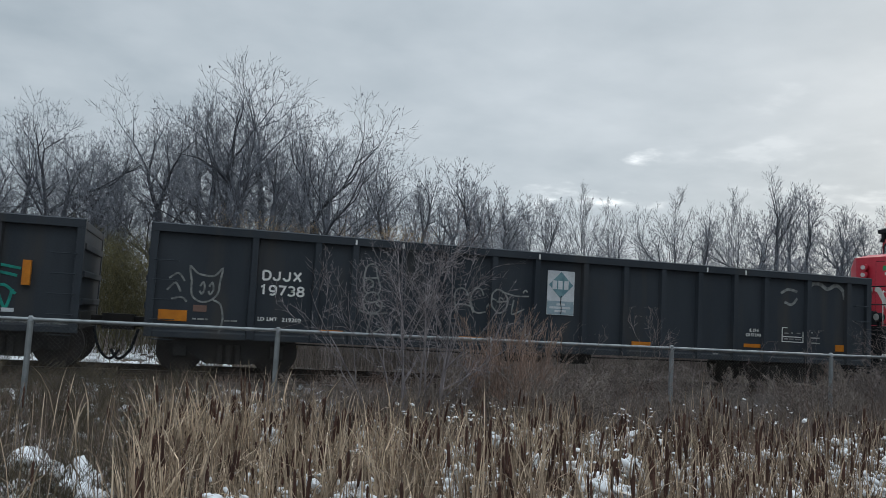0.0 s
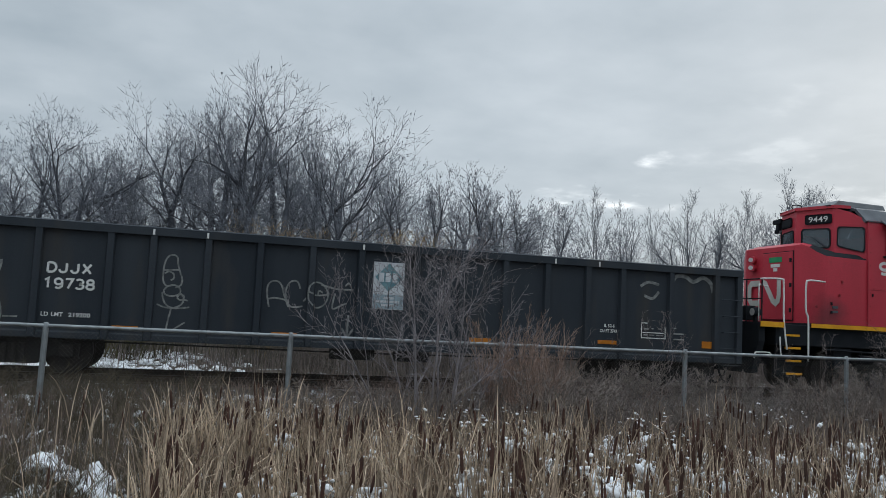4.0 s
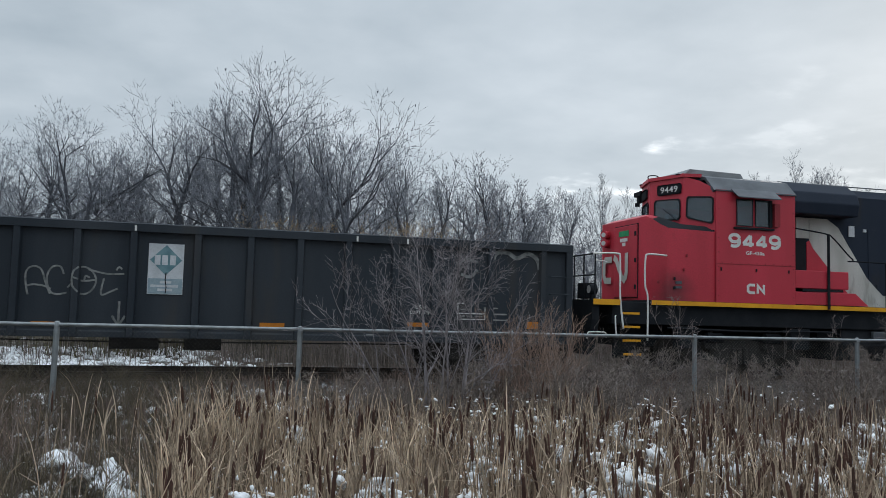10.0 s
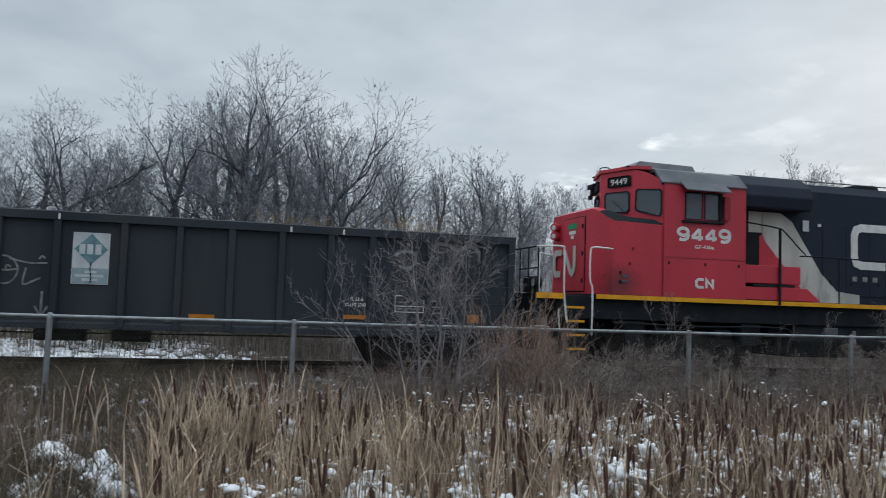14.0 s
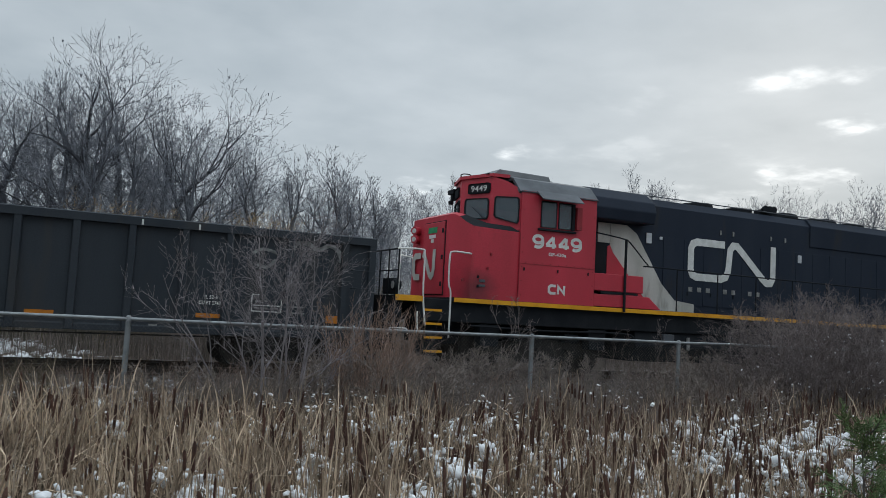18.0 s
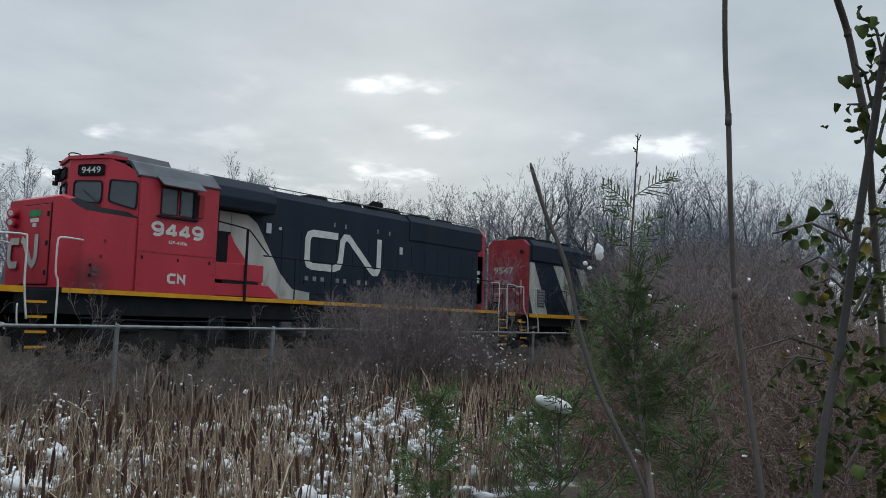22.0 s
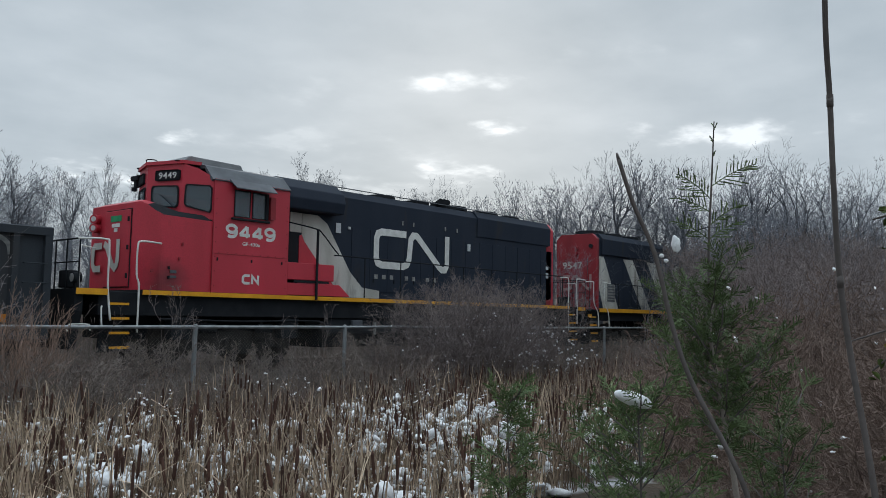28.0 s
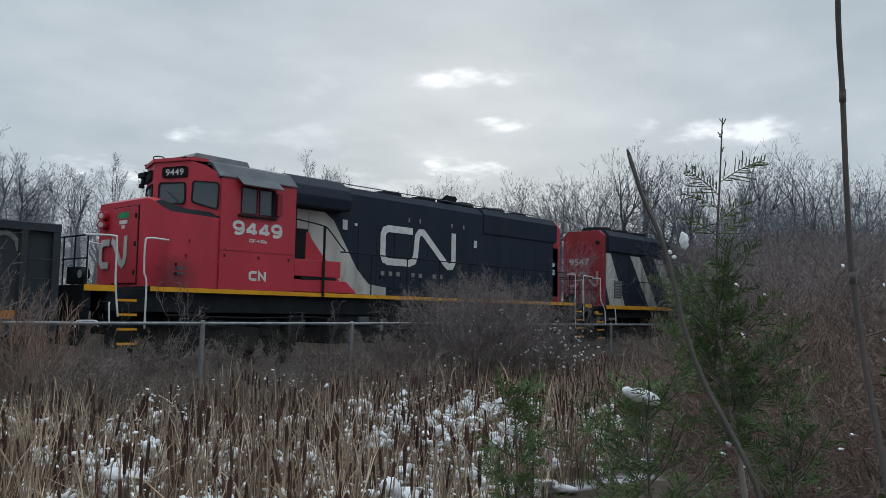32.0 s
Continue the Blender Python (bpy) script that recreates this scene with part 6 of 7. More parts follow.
def snow_flecks(name, spots, label, parent=None, mat=None, sub=1, kind="stuff", rough=0.8):
    """Small lumps of snow: a joined mesh of squashed, uneven balls. spots: x, y, z, size, flatness."""
    bm = bmesh.new()
    bmesh.ops.create_icosphere(bm, subdivisions=sub, radius=1)
    base = np.array([v.co[:] for v in bm.verts])
    tris = [[v.index for v in f.verts] for f in bm.faces]
    bm.free()
    verts, faces = [], []
    rng = np.random.default_rng(len(spots))
    for x, y, z, s, flat in spots:
        n = len(verts)
        ph = rng.uniform(0, 9, 3)
        k = 1 + rough * 0.38 * np.sin(base @ np.array([2.3, 1.7, 1.1]) * 1.7 + ph[0]) * np.cos(base @ np.array([-1.3, 2.1, 0.7]) * 2.1 + ph[1]) + rng.normal(0, 0.05 * rough, len(base))
        k *= 1 + rough * 0.30 * np.sin(base @ np.array([5.1, -3.7, 4.3]) + ph[2]) * np.sin(base @ np.array([-4.3, 5.9, 3.1]) + ph[0])
        stretch = rng.uniform(0.55, 1.6, 3) * np.array([1, 1, flat])
        q = base * k[:, None] * s * stretch
        an = rng.uniform(0, 3.14)
        q = np.stack([q[:, 0] * math.cos(an) - q[:, 1] * math.sin(an), q[:, 0] * math.sin(an) + q[:, 1] * math.cos(an), q[:, 2] + 0.4 * q[:, 0] * math.sin(ph[1])], 1) + np.array([x, y, z])
        verts += q.tolist()
        faces += [[n + i for i in t] for t in tris]
    me = mesh_of(name, verts, faces, mat or SNOW, True)
    if parent:
        return part(name, me, SNOW, parent, label)
    return tagged(new(name, me), label, "snow", kind=kind)


def blades(rng, n, where, height, width, bend, name, mat, label, category, lean=0.10):
    """n dry blades as narrow bent strips. where(rng) gives x, y and a factor for the height."""
    verts, faces = [], []
    for _ in range(n):
        x, y, k = where(rng)
        h = rng.uniform(*height) * k
        w = rng.uniform(*width)
        a = rng.uniform(0, 2 * math.pi)
        la, ll = rng.uniform(0, 2 * math.pi), abs(rng.normal(0, lean)) * h
        b = rng.uniform(*bend) * h * (1 if rng.random() < 0.35 else 0.3)
        z0 = ground_z(x, y) - 0.02
        s = len(verts)
        cw, sw = math.cos(a), math.sin(a)
        cl, sl = math.cos(la), math.sin(la)
        for t, ww in ((0, 1.0), (0.4, 0.95), (0.7, 0.8), (0.88, 0.55), (1.0, 0.12)):
            o = ll * t + b * t ** 4
            zz = z0 + h * t - b * 0.55 * t ** 6
            px, py = x + cl * o, y + sl * o
            verts.append((px - cw * w * ww, py - sw * w * ww, zz))
            verts.append((px + cw * w * ww, py + sw * w * ww, zz))
        for i in range(4):
            faces.append((s + 2 * i, s + 2 * i + 1, s + 2 * i + 3, s + 2 * i + 2))
    return tagged(new(name, mesh_of(name, verts, faces, mat)), label, category, kind="stuff")


def in_marsh(x, y):
    """How thick the reeds stand: 0 outside the bed, up to 1 inside."""
    if y < 2.6 or y > 10.3:
        return 0.0
    edge = noise.noise((x * 0.35, y * 0.35, 7.7))
    if x < -0.35 - 0.05 * (y - 6) + edge * 0.5:
        return 0.012 if y < 8.2 else 0.02
    if y > (8.9 if x < 2.5 else 8.3) + edge * 1.0:
        return 0.18 if x < 0.5 else 0.34
    if x > 9.5 + (y - 4) * 1.3:
        return 0.15
    if x > 0.9 * (y + 0.6) + 1.2 and y < 5:
        return 0.0
    near = min(1.0, max(0.18, (math.hypot(x, y) - 4.1) / 2.6))
    if x > 3.4 and y < 1.05 * x:
        near *= 0.62
    return (0.66 + 0.6 * edge) * near


def reed_bed():
    rng = np.random.default_rng(11)

    # hollows where snow has pressed the reeds down: more of them towards the wet right end
    hollows = []
    while len(hollows) < 300:
        x, y = rng.uniform(-0.2, 10.5), rng.uniform(3.4, 9.0)
        if in_marsh(x, y) > 0.25 and rng.random() < 0.12 + 0.14 * x and noise.noise((x * 0.9, y * 0.9, 51)) > -0.35:
            hollows.append((x, y, 0.025 + 0.085 * rng.random() ** 1.8, rng.uniform(0.24, 0.62)))
    hollows += [(1.29, 6.5, 0.20, 0.32), (1.45, 6.35, 0.14, 0.34), (0.75, 6.7, 0.10, 0.34), (0.35, 6.9, 0.08, 0.34), (2.1, 6.3, 0.14, 0.4), (2.9, 6.0, 0.16, 0.4), (3.6, 6.6, 0.18, 0.45), (2.4, 7.1, 0.10, 0.5), (3.3, 5.0, 0.11, 0.3)]
    hx, hy, hr, _ = (np.array(c) for c in zip(*hollows))

    def spot(r):
        while True:
            x, y = r.uniform(-4.5, 17), r.uniform(2.6, 10.3)
            if r.random() < in_marsh(x, y):
                d = math.hypot(x, y)
                if any(((hx - x * (1 + o / d)) ** 2 + (hy - y * (1 + o / d)) ** 2 < (hr * 1.15) ** 2).any() for o in (0.1, 0.3)) and r.random() < 0.55:
                    continue
                return x, y, (0.90 + 0.40 * noise.noise((x * 0.8, y * 0.8, 1)) - 0.16 * max(0.0, (y - 6.5) / 3.5)) * (1 - 0.012 * min(5, max(0, x - 0.8)))
    def pale_spot(r):
        while True:
            x, y, k = spot(r)
            if r.random() < max(0.22, 1.05 - 0.15 * x):
                return x, y, k
    blades(rng, 8800, pale_spot, (0.45, 1.36), (0.0035, 0.0085), (0.05, 0.55), "cattail_leaves", REED, "dense dry tan cattail leaves with bent tips", "reeds", 0.10)
    blades(rng, 9000, spot, (0.22, 0.70), (0.004, 0.009), (0.3, 1.2), "bent_reed_litter", REED, "broken bent dry reed leaves between the stalks", "reeds", 0.6)
    def dark_spot(r):
        while True:
            x, y, k = spot(r)
            if r.random() < 0.35 + 0.22 * x:
                return x, y, k
    blades(rng, 7600, dark_spot, (0.40, 1.1), (0.003, 0.007), (0.05, 0.5), "brown_reed_leaves", REED_DARK, "dark reddish brown dead reed leaves", "reeds", 0.14)
    tw, heads = Twigs(), Twigs()
    for i in range(1250):
        x, y, k = spot(rng)
        h = rng.uniform(0.85, 1.30) * k
        lean = Vector((rng.normal(0, 0.09), rng.normal(0, 0.09), 1)).normalized()
        a = Vector((x, y, ground_z(x, y)))
        b = a + lean * h
        tw.bar(a, b, 0.005, 0.0025, 3)
        c0 = a + lean * (h * 0.76 - 0.06)
        c1 = c0 + lean * rng.uniform(0.13, 0.25)
        r = rng.uniform(0.009, 0.0145)
        m0, m1 = c0.lerp(c1, 0.12), c0.lerp(c1, 0.88)
        heads.bar(c0, m0, 0.004, r, 6)
        heads.bar(m0, m1, r, r * 0.95, 6)
        heads.bar(m1, c1, r * 0.95, 0.003, 6)
    tagged(new("cattail_stalks", tw.mesh("cattail_stalks", REED)), "thin dry cattail stalks among the leaves", "reeds", kind="stuff")
    tagged(new("cattail_heads", heads.mesh("cattail_heads", REED_HEAD)), "dark brown cattail seed heads on the stalks", "reeds", kind="stuff")
    # snow in the hollows, and flecks caught in the leaves
    lumps, flecks = [], []
    for cx, cy, r, zz in hollows:
        for _ in range(int(3 + 36 * r)):
            x, y = cx + rng.normal(0, r * 0.55), cy + rng.normal(0, r * 0.55)
            lumps.append((x, y, ground_z(x, y) + zz + rng.normal(0, 0.03), rng.uniform(0.25, 0.60) * (0.035 + r * 0.7), rng.uniform(0.45, 0.95)))
        for _ in range(9):
            x, y = cx + rng.normal(0, r * 1.6), cy + rng.normal(0, r * 1.6)
            flecks.append((x, y, ground_z(x, y) + zz + rng.uniform(-0.08, 0.12), rng.uniform(0.006, 0.020), rng.uniform(0.5, 1.1)))
    for _ in range(1500):
        x, y, k = spot(rng)
        if rng.random() < 0.12 + 0.13 * x:
            flecks.append((x, y, ground_z(x, y) + rng.uniform(0.15, 0.85) * k, rng.uniform(0.006, 0.016), rng.uniform(0.3, 0.9)))
    for _ in range(700):
        x, y, k = spot(rng)
        if y < 7.5 and rng.random() < 0.25 + 0.12 * x:
            lumps.append((x, y, ground_z(x, y) + rng.uniform(0.0, 0.12), rng.uniform(0.06, 0.16), rng.uniform(0.2, 0.4)))
    snow_flecks("snow_patches", lumps, "wet rounded snow patches pressed into the reeds", sub=2, rough=0.75)
    snow_flecks("snow_flecks", flecks, "small snow flecks caught in the bent reeds", rough=1.4)


def weeds():
    rng = np.random.default_rng(31)

    def front(r):
        while True:
            x, y = r.uniform(-6, 27), r.uniform(6.6 if r.random() < 0.3 else 8.2, 11.25)
            k = (0.8 if x < 0 else 0.9) * (0.8 + 0.6 * noise.noise((x * 0.6, y * 0.6, 3)))
            return x, y, k

    def back(r):
        x, y = r.uniform(-9, 30), r.uniform(11.4, 15.2)
        k = 0.42 if x < 2.2 else 0.95
        if y > 14.2:
            k *= 0.55
        return x, y, k * (0.8 + 0.6 * noise.noise((x * 0.6, y * 0.6, 5)))

    def far(r):
        while True:
            x, y = r.uniform(-24, 34), r.uniform(19.6, 27)
            if r.random() < (0.22 if x < -1 and y < 24.5 else 0.35 if x < 0 else 0.9):
                if x > 3:
                    return x, y, 1.25
                return x, y, 0.75 + 0.4 * noise.noise((x * 0.5, y * 0.5, 9))
    def left_grass(r):
        x, y = r.uniform(-7.5, 0.3), r.uniform(6.2, 14.6)
        return x, y, 0.8 + 0.7 * noise.noise((x * 1.1, y * 1.1, 12))

    def bank_grass(r):
        x, y = r.uniform(0.5, 26), r.uniform(8.0, 14.8)
        return x, y, 0.8 + 0.7 * noise.noise((x * 1.1, y * 1.1, 12))
    blades(rng, 15000, left_grass, (0.12, 0.46), (0.0025, 0.006), (0.2, 1.0), "low_marsh_grass", MARSH_GRASS, "low matted olive-brown grass at the marsh edge", "grass", 0.5)
    blades(rng, 9000, bank_grass, (0.12, 0.42), (0.0025, 0.006), (0.2, 1.0), "low_bank_grass", MARSH_GRASS, "low dead grass below the fence weeds", "grass", 0.4)
    blades(rng, 15000, front, (0.4, 1.05), (0.0022, 0.005), (0.0, 0.25), "dead_weeds_before_fence", DEAD_WEED, "dark brown dead weed stalks before the fence", "weeds", 0.16)
    blades(rng, 6500, back, (0.45, 1.0), (0.002, 0.0055), (0.0, 0.3), "dead_weeds_by_track", DEAD_WEED, "dark brown dead weeds between fence and track", "weeds", 0.2)
    blades(rng, 7000, far, (0.6, 1.15), (0.004, 0.009), (0.0, 0.25), "dead_weeds_beyond_track", DEAD_WEED, "reddish brown dead weeds beyond the track", "weeds", 0.14)
    def backdrop(r):
        while True:
            x, y = r.uniform(-26, 46), r.uniform(23.5, 32)
            if x < 0.5 and y < 29 and r.random() < 0.93:
                continue
            if x < 4 or r.random() < 0.75:
                return x, y, 0.55 + 0.5 * (y - 23.5) / 7.5 + 0.35 * noise.noise((x * 0.35, y * 0.35, 40))
    blades(rng, 16000, backdrop, (1.2, 3.3), (0.004, 0.010), (0.0, 0.15), "tall_brush_beyond_track", OLIVE_GRASS, "tall dense olive-brown brush stems beyond the track", "brush", 0.16)
    # fine branching tops
    for name, fn, n, h in (("weed_tops_before_fence", front, 900, 0.8), ("weed_tops_by_track", back, 900, 0.75), ("weed_tops_at_marsh_edge", left_grass, 2000, 0.48)):
        tw = Twigs()
        rnd = random.Random(len(name))
        for _ in range(n):
            x, y, k = fn(rng)
            a = Vector((x, y, ground_z(x, y)))
            d = Vector((rnd.gauss(0, 0.15), rnd.gauss(0, 0.15), 1)).normalized()
            b = a + d * (h * k * rnd.uniform(0.8, 1.3))
            tw.bar(a, b, 0.0045, 0.002)
            for _ in range(9):
                p = a.lerp(b, rnd.uniform(0.35, 1))
                q = p + turned(rnd, d, 40) * rnd.uniform(0.08, 0.28)
                tw.bar(p, q, 0.0025, 0.0015)
                tw.bar(q.lerp(p, 0.5), q + turned(rnd, d, 50) * 0.08, 0.002, 0.001)
        tagged(new(name, tw.mesh(name, MARSH_GRASS if fn is left_grass else TWIG_RED)), "branching dead weed tops with dark stems", "weeds", kind="stuff")
    # snow on and under the weeds
    spots = []
    for _ in range(420):
        x, y, k = front(rng)
        spots.append((x, y, ground_z(x, y) + rng.uniform(0.0, 0.75) * k, rng.uniform(0.008, 0.03), 0.8))
    for _ in range(520):
        x, y = rng.uniform(-8, 3), rng.uniform(8.3, 14.8)
        spots.append((x, y, ground_z(x, y) + rng.uniform(0.02, 0.16), rng.uniform(0.03, 0.12), 0.3))
    for _ in range(75):
        x, y = -1.15 + rng.normal(0, 0.35), 8.6 + rng.normal(0, 0.6)
        spots.append((x, y, ground_z(x, y) + rng.uniform(0.0, 0.14), rng.uniform(0.03, 0.09), rng.uniform(0.4, 0.8)))
    for _ in range(1300):
        x, y = rng.uniform(2.5, 10), rng.uniform(7.2, 10.6)
        if noise.noise((x * 0.7, y * 0.7, 21)) > 0.08:
            spots.append((x, y, ground_z(x, y) + rng.uniform(0.30, 0.78), rng.uniform(0.008, 0.026), rng.uniform(0.25, 0.55)))
    for _ in range(420):
        x, y = rng.uniform(-6, 0.4), rng.uniform(8.5, 14)
        if noise.noise((x * 0.8, y * 0.8, 22)) > 0.0:
            spots.append((x, y, ground_z(x, y) + rng.uniform(0.02, 0.2), rng.uniform(0.015, 0.05), rng.uniform(0.4, 0.8)))
    for cx, cy, n, s in ((1.4, 12.9, 40, 0.5), (2.0, 13.2, 20, 0.3), (4.4, 9.6, 26, 0.3), (5.0, 9.3, 20, 0.4)):
        for _ in range(n):
            x, y = cx + rng.normal(0, s), cy + rng.normal(0, s * 0.25)
            spots.append((x, y, ground_z(x, y) + (0.04 if cy > 11 else rng.uniform(0.35, 0.5)), rng.uniform(0.03, 0.09), 0.45))
    drift = [(-0.88, 8.25, -0.04, 0.14, 0.6), (-0.80, 8.05, -0.03, 0.15, 0.6), (-0.72, 7.80, -0.08, 0.16, 0.5), (-0.98, 8.45, -0.04, 0.12, 0.6), (-0.90, 8.42, 0.06, 0.06, 0.9), (-1.33, 8.9, -0.02, 0.15, 0.5), (-1.45, 9.1, -0.02, 0.14, 0.5), (-1.22, 8.65, -0.05, 0.13, 0.5), (-0.70, 7.6, -0.1, 0.14, 0.5)]
    snow_flecks("snow_drift", drift, "smooth rounded snow drift at the edge of the reeds", sub=3, rough=0.35)
    snow_flecks("snow_on_weeds", spots, "flecks and patches of snow on the weeds", rough=1.3)
    spots = []
    for _ in range(9500):
        x, y = rng.uniform(-28, 3.5), 19.3 + 11.5 * rng.random() ** 1.1
        if rng.random() < max(0, (1.5 - x) / 5 if x > -3 else 1) and noise.noise((x * 1.1, y * 1.1, 61)) > -0.12:
            spots.append((x, y, ground_z(x, y) + 0.02, rng.uniform(0.04, 0.17), 0.4))
    for _ in range(900):
        x, y = rng.uniform(-24, 2.5), rng.uniform(16.7, 19.3)
        spots.append((x, y, ground_z(x, y) + 0.01, rng.uniform(0.03, 0.11), 0.4))
    snow_flecks("snow_beyond_track", spots, "broken snow cover on the ground beyond the track")


def place_shrubs():
    a = shrub_thing("fence_shrub", 8, 9, 3.25, 42, "bare grey many-stemmed shrub growing at the fence", BUSH_BARK, 1.0, twig_r=0.023, spec=((10, 9, 40, 0.46, 0.06, 0.022), (6, 7, 42, 0.46, 0.08, 0.035), (3, 4, 40, 0.50, 0.11, 0.03), (2, 0, 0, 0, 0.12, 0.02)))
    a.matrix_basis = pose(2.95, 10.55, -0.15, 0, 0, 20)
    b = shrub_thing("thicket_shrub", 9, 15, 2.75, 44, "dense brown leafless shrub with snow flecks", THICKET, 1.1, "thicket by the fence", 0.5, 0.013)
    b.matrix_basis = pose(13.2, 10.55, -0.1)
    rnd = random.Random(4)
    for x, y, k in ((11.7, 10.7, 0.85), (12.4, 10.2, 0.95), (14.2, 10.4, 0.95), (15.2, 10.6, 0.75), (13.0, 11.0, 1.0)):
        copy_thing(b, pose(x, y, -0.12, 0, 0, rnd.uniform(0, 360)) @ Matrix.Diagonal((k, k, k * rnd.uniform(0.9, 1.1), 1)))
    for az, dd, k in ((67.5, 13, 0.75), (69, 10.5, 0.85), (71, 13, 1.0), (73, 11, 0.98), (75, 14, 0.98), (76.3, 10, 0.85), (79, 12.5, 0.7), (81, 10, 0.62), (84, 12, 0.7), (87, 10, 0.65)):
        copy_thing(b, pose(dd * math.sin(radians(az)), dd * math.cos(radians(az)), -0.15, 0, 0, rnd.uniform(0, 360)) @ Matrix.Diagonal((k, k, k, 1)))
    rng = np.random.default_rng(6)
    snow_flecks("snow_on_thicket", [(13.6 + rng.normal(0, 1.6), 10.3 + rng.normal(0, 0.3), rng.uniform(0.2, 1.7), rng.uniform(0.006, 0.019), 0.8) for _ in range(110)] + [(15.4 + rng.normal(0, 0.7), 10.2 + rng.normal(0, 0.3), rng.uniform(0.3, 1.25), rng.uniform(0.010, 0.030), 0.7) for _ in range(110)], "small snow flecks on the thicket twigs", rough=1.4, sub=2)
    th = shrub_thing("thin_sapling", 52, 3, 2.1, 16, "thin bare sapling stems before the fence", THICKET, 0.6, "thin saplings at the fence", 0.1, 0.008)
    th.matrix_basis = pose(6.15, 10.7, -0.15)
    for x, y, k in ((6.9, 10.8, 1.0), (5.35, 10.5, 0.85), (8.3, 10.7, 0.8), (9.2, 10.9, 0.9)):
        copy_thing(th, pose(x, y, -0.15, 0, 0, rnd.uniform(0, 360)) @ Matrix.Diagonal((k, k, k, 1)))
    # low tangle along the fence
    c = shrub_thing("low_brush", 14, 16, 1.25, 60, "low dark tangle of bare brush stems at the fence", DARK_BRUSH, 1.0, "brush along the fence", 0.6, 0.007)
    c.matrix_basis = pose(4.2, 10.8, -0.15)
    for i in range(34):
        x = 1.9 + i * 0.72 + rnd.uniform(-0.25, 0.25)
        y = rnd.choice((10.3, 10.8, 11.9, 12.5, 13.3))
        if y > 11 and x < 4:
            continue
        k = rnd.uniform(0.7, 1.15) * (0.85 if x < 4 else 1.0 if x < 16 else 0.78)
        copy_thing(c, pose(x, y, ground_z(x, y) - 0.03, 0, 0, rnd.uniform(0, 360)) @ Matrix.Diagonal((k, k, k, 1)))
    for i in range(26):
        x = 3.5 + i * 1.5 + rnd.uniform(-0.4, 0.4)
        k = rnd.uniform(1.1, 1.6)
        copy_thing(c, pose(x, rnd.uniform(20.3, 23.5), 0, 0, 0, rnd.uniform(0, 360)) @ Matrix.Diagonal((k, k, k, 1)))
    d = shrub_thing("tan_brush", 23, 44, 2.05, 14, "tan fine-stemmed brush clump beside a fence post", TAN_GRASS, 0.7, "", 0.42, 0.0055, ((6, 9, 17, 0.32, 0.04, 0.03), (3, 5, 24, 0.5, 0.07, 0.05), (2, 0, 0, 0, 0.1, 0.03)))
    d.matrix_basis = pose(4.30, 10.75, -0.12)
    # brush that shows over and between the cars
    e = shrub_thing("olive_brush", 31, 16, 4.2, 26, "olive-brown brush with clinging dry leaves", OLIVE, 1.2, "brush beyond the track", 0.8, 0.02)
    e.matrix_basis = pose(-2.4, 26.5, 0)
    for x, y, k in ((-4.6, 26.0, 0.9), (3.6, 27.5, 0.95), (4.9, 26.8, 0.9), (6.6, 27.5, 0.95), (-7.5, 27, 0.9), (0.6, 28, 0.8), (9.0, 28.5, 0.85), (-10.5, 27.5, 0.9), (21, 27, 0.9), (16, 28, 0.8), (25, 26, 0.9), (27.5, 24.5, 0.95), (29.5, 26, 0.9), (32, 25, 1.0), (35, 27, 1.0), (38, 26, 1.0), (-3.2, 25.5, 0.9), (-1.6, 27.2, 0.9), (-2.8, 29, 1.0), (-2.0, 25.2, 0.7)):
        copy_thing(e, pose(x, y, 0, 0, 0, rnd.uniform(0, 360)) @ Matrix.Diagonal((k, k, k, 1)))
    gold = shrub_thing("golden_brush", 61, 9, 4.75, 12, "slender brush with yellowed leaves clinging at the top", GOLD_BRUSH, 0.8, "yellowed brush beyond the track", 0.4, 0.014)
    gold.matrix_basis = pose(1.8, 26.6, 0)
    for x, y, k in ((3.1, 26.9, 0.96), (6.0, 26.5, 1.0), (7.0, 26.8, 0.97), (6.5, 27.4, 1.03)):
        copy_thing(gold, pose(x, y, 0, 0, 0, rnd.uniform(0, 360)) @ Matrix.Diagonal((k, k, k, 1)))
    g = shrub_thing("woodland_brush", 37, 12, 5.0, 22, "grey leafless undergrowth below the trees", TWIG, 0.85, "undergrowth of the wood", 1.0, 0.02)
    g.matrix_basis = pose(-9, 33, 0)
    for i in range(18):
        az = -26 + i * 5.6 + rnd.uniform(-1.2, 1.2)
        dd = rnd.uniform(29, 37)
        k = rnd.uniform(0.75, 1.15) * (0.66 if az < 24 else 1)
        copy_thing(g, pose(dd * math.sin(radians(az)), dd * math.cos(radians(az)), 0, 0, 0, rnd.uniform(0, 360)) @ Matrix.Diagonal((k, k, k, 1)))
    for x, y, k in ((11, 30, 1.0), (12.5, 29, 0.9), (14, 30, 1.0), (15.5, 31, 1.0), (9.5, 31, 1.0)):
        copy_thing(g, pose(x, y, 0, 0, 0, rnd.uniform(0, 360)) @ Matrix.Diagonal((k, k, k, 1)))
    for az, dd, k in ((67, 19, 0.55), (68, 23, 0.7), (69.3, 20, 0.66), (70.5, 18, 0.66), (72, 22, 0.8), (70, 25, 0.9), (71.3, 28, 1.0), (73, 25, 0.9), (74.2, 17, 0.68), (74.8, 29, 1.0), (75.6, 21, 0.75), (67.6, 31, 1.05), (69.2, 34, 1.15), (70.6, 31, 1.0), (72.3, 34, 1.15), (73.8, 33, 1.1), (76, 33, 1.05), (86, 15, 0.55)):
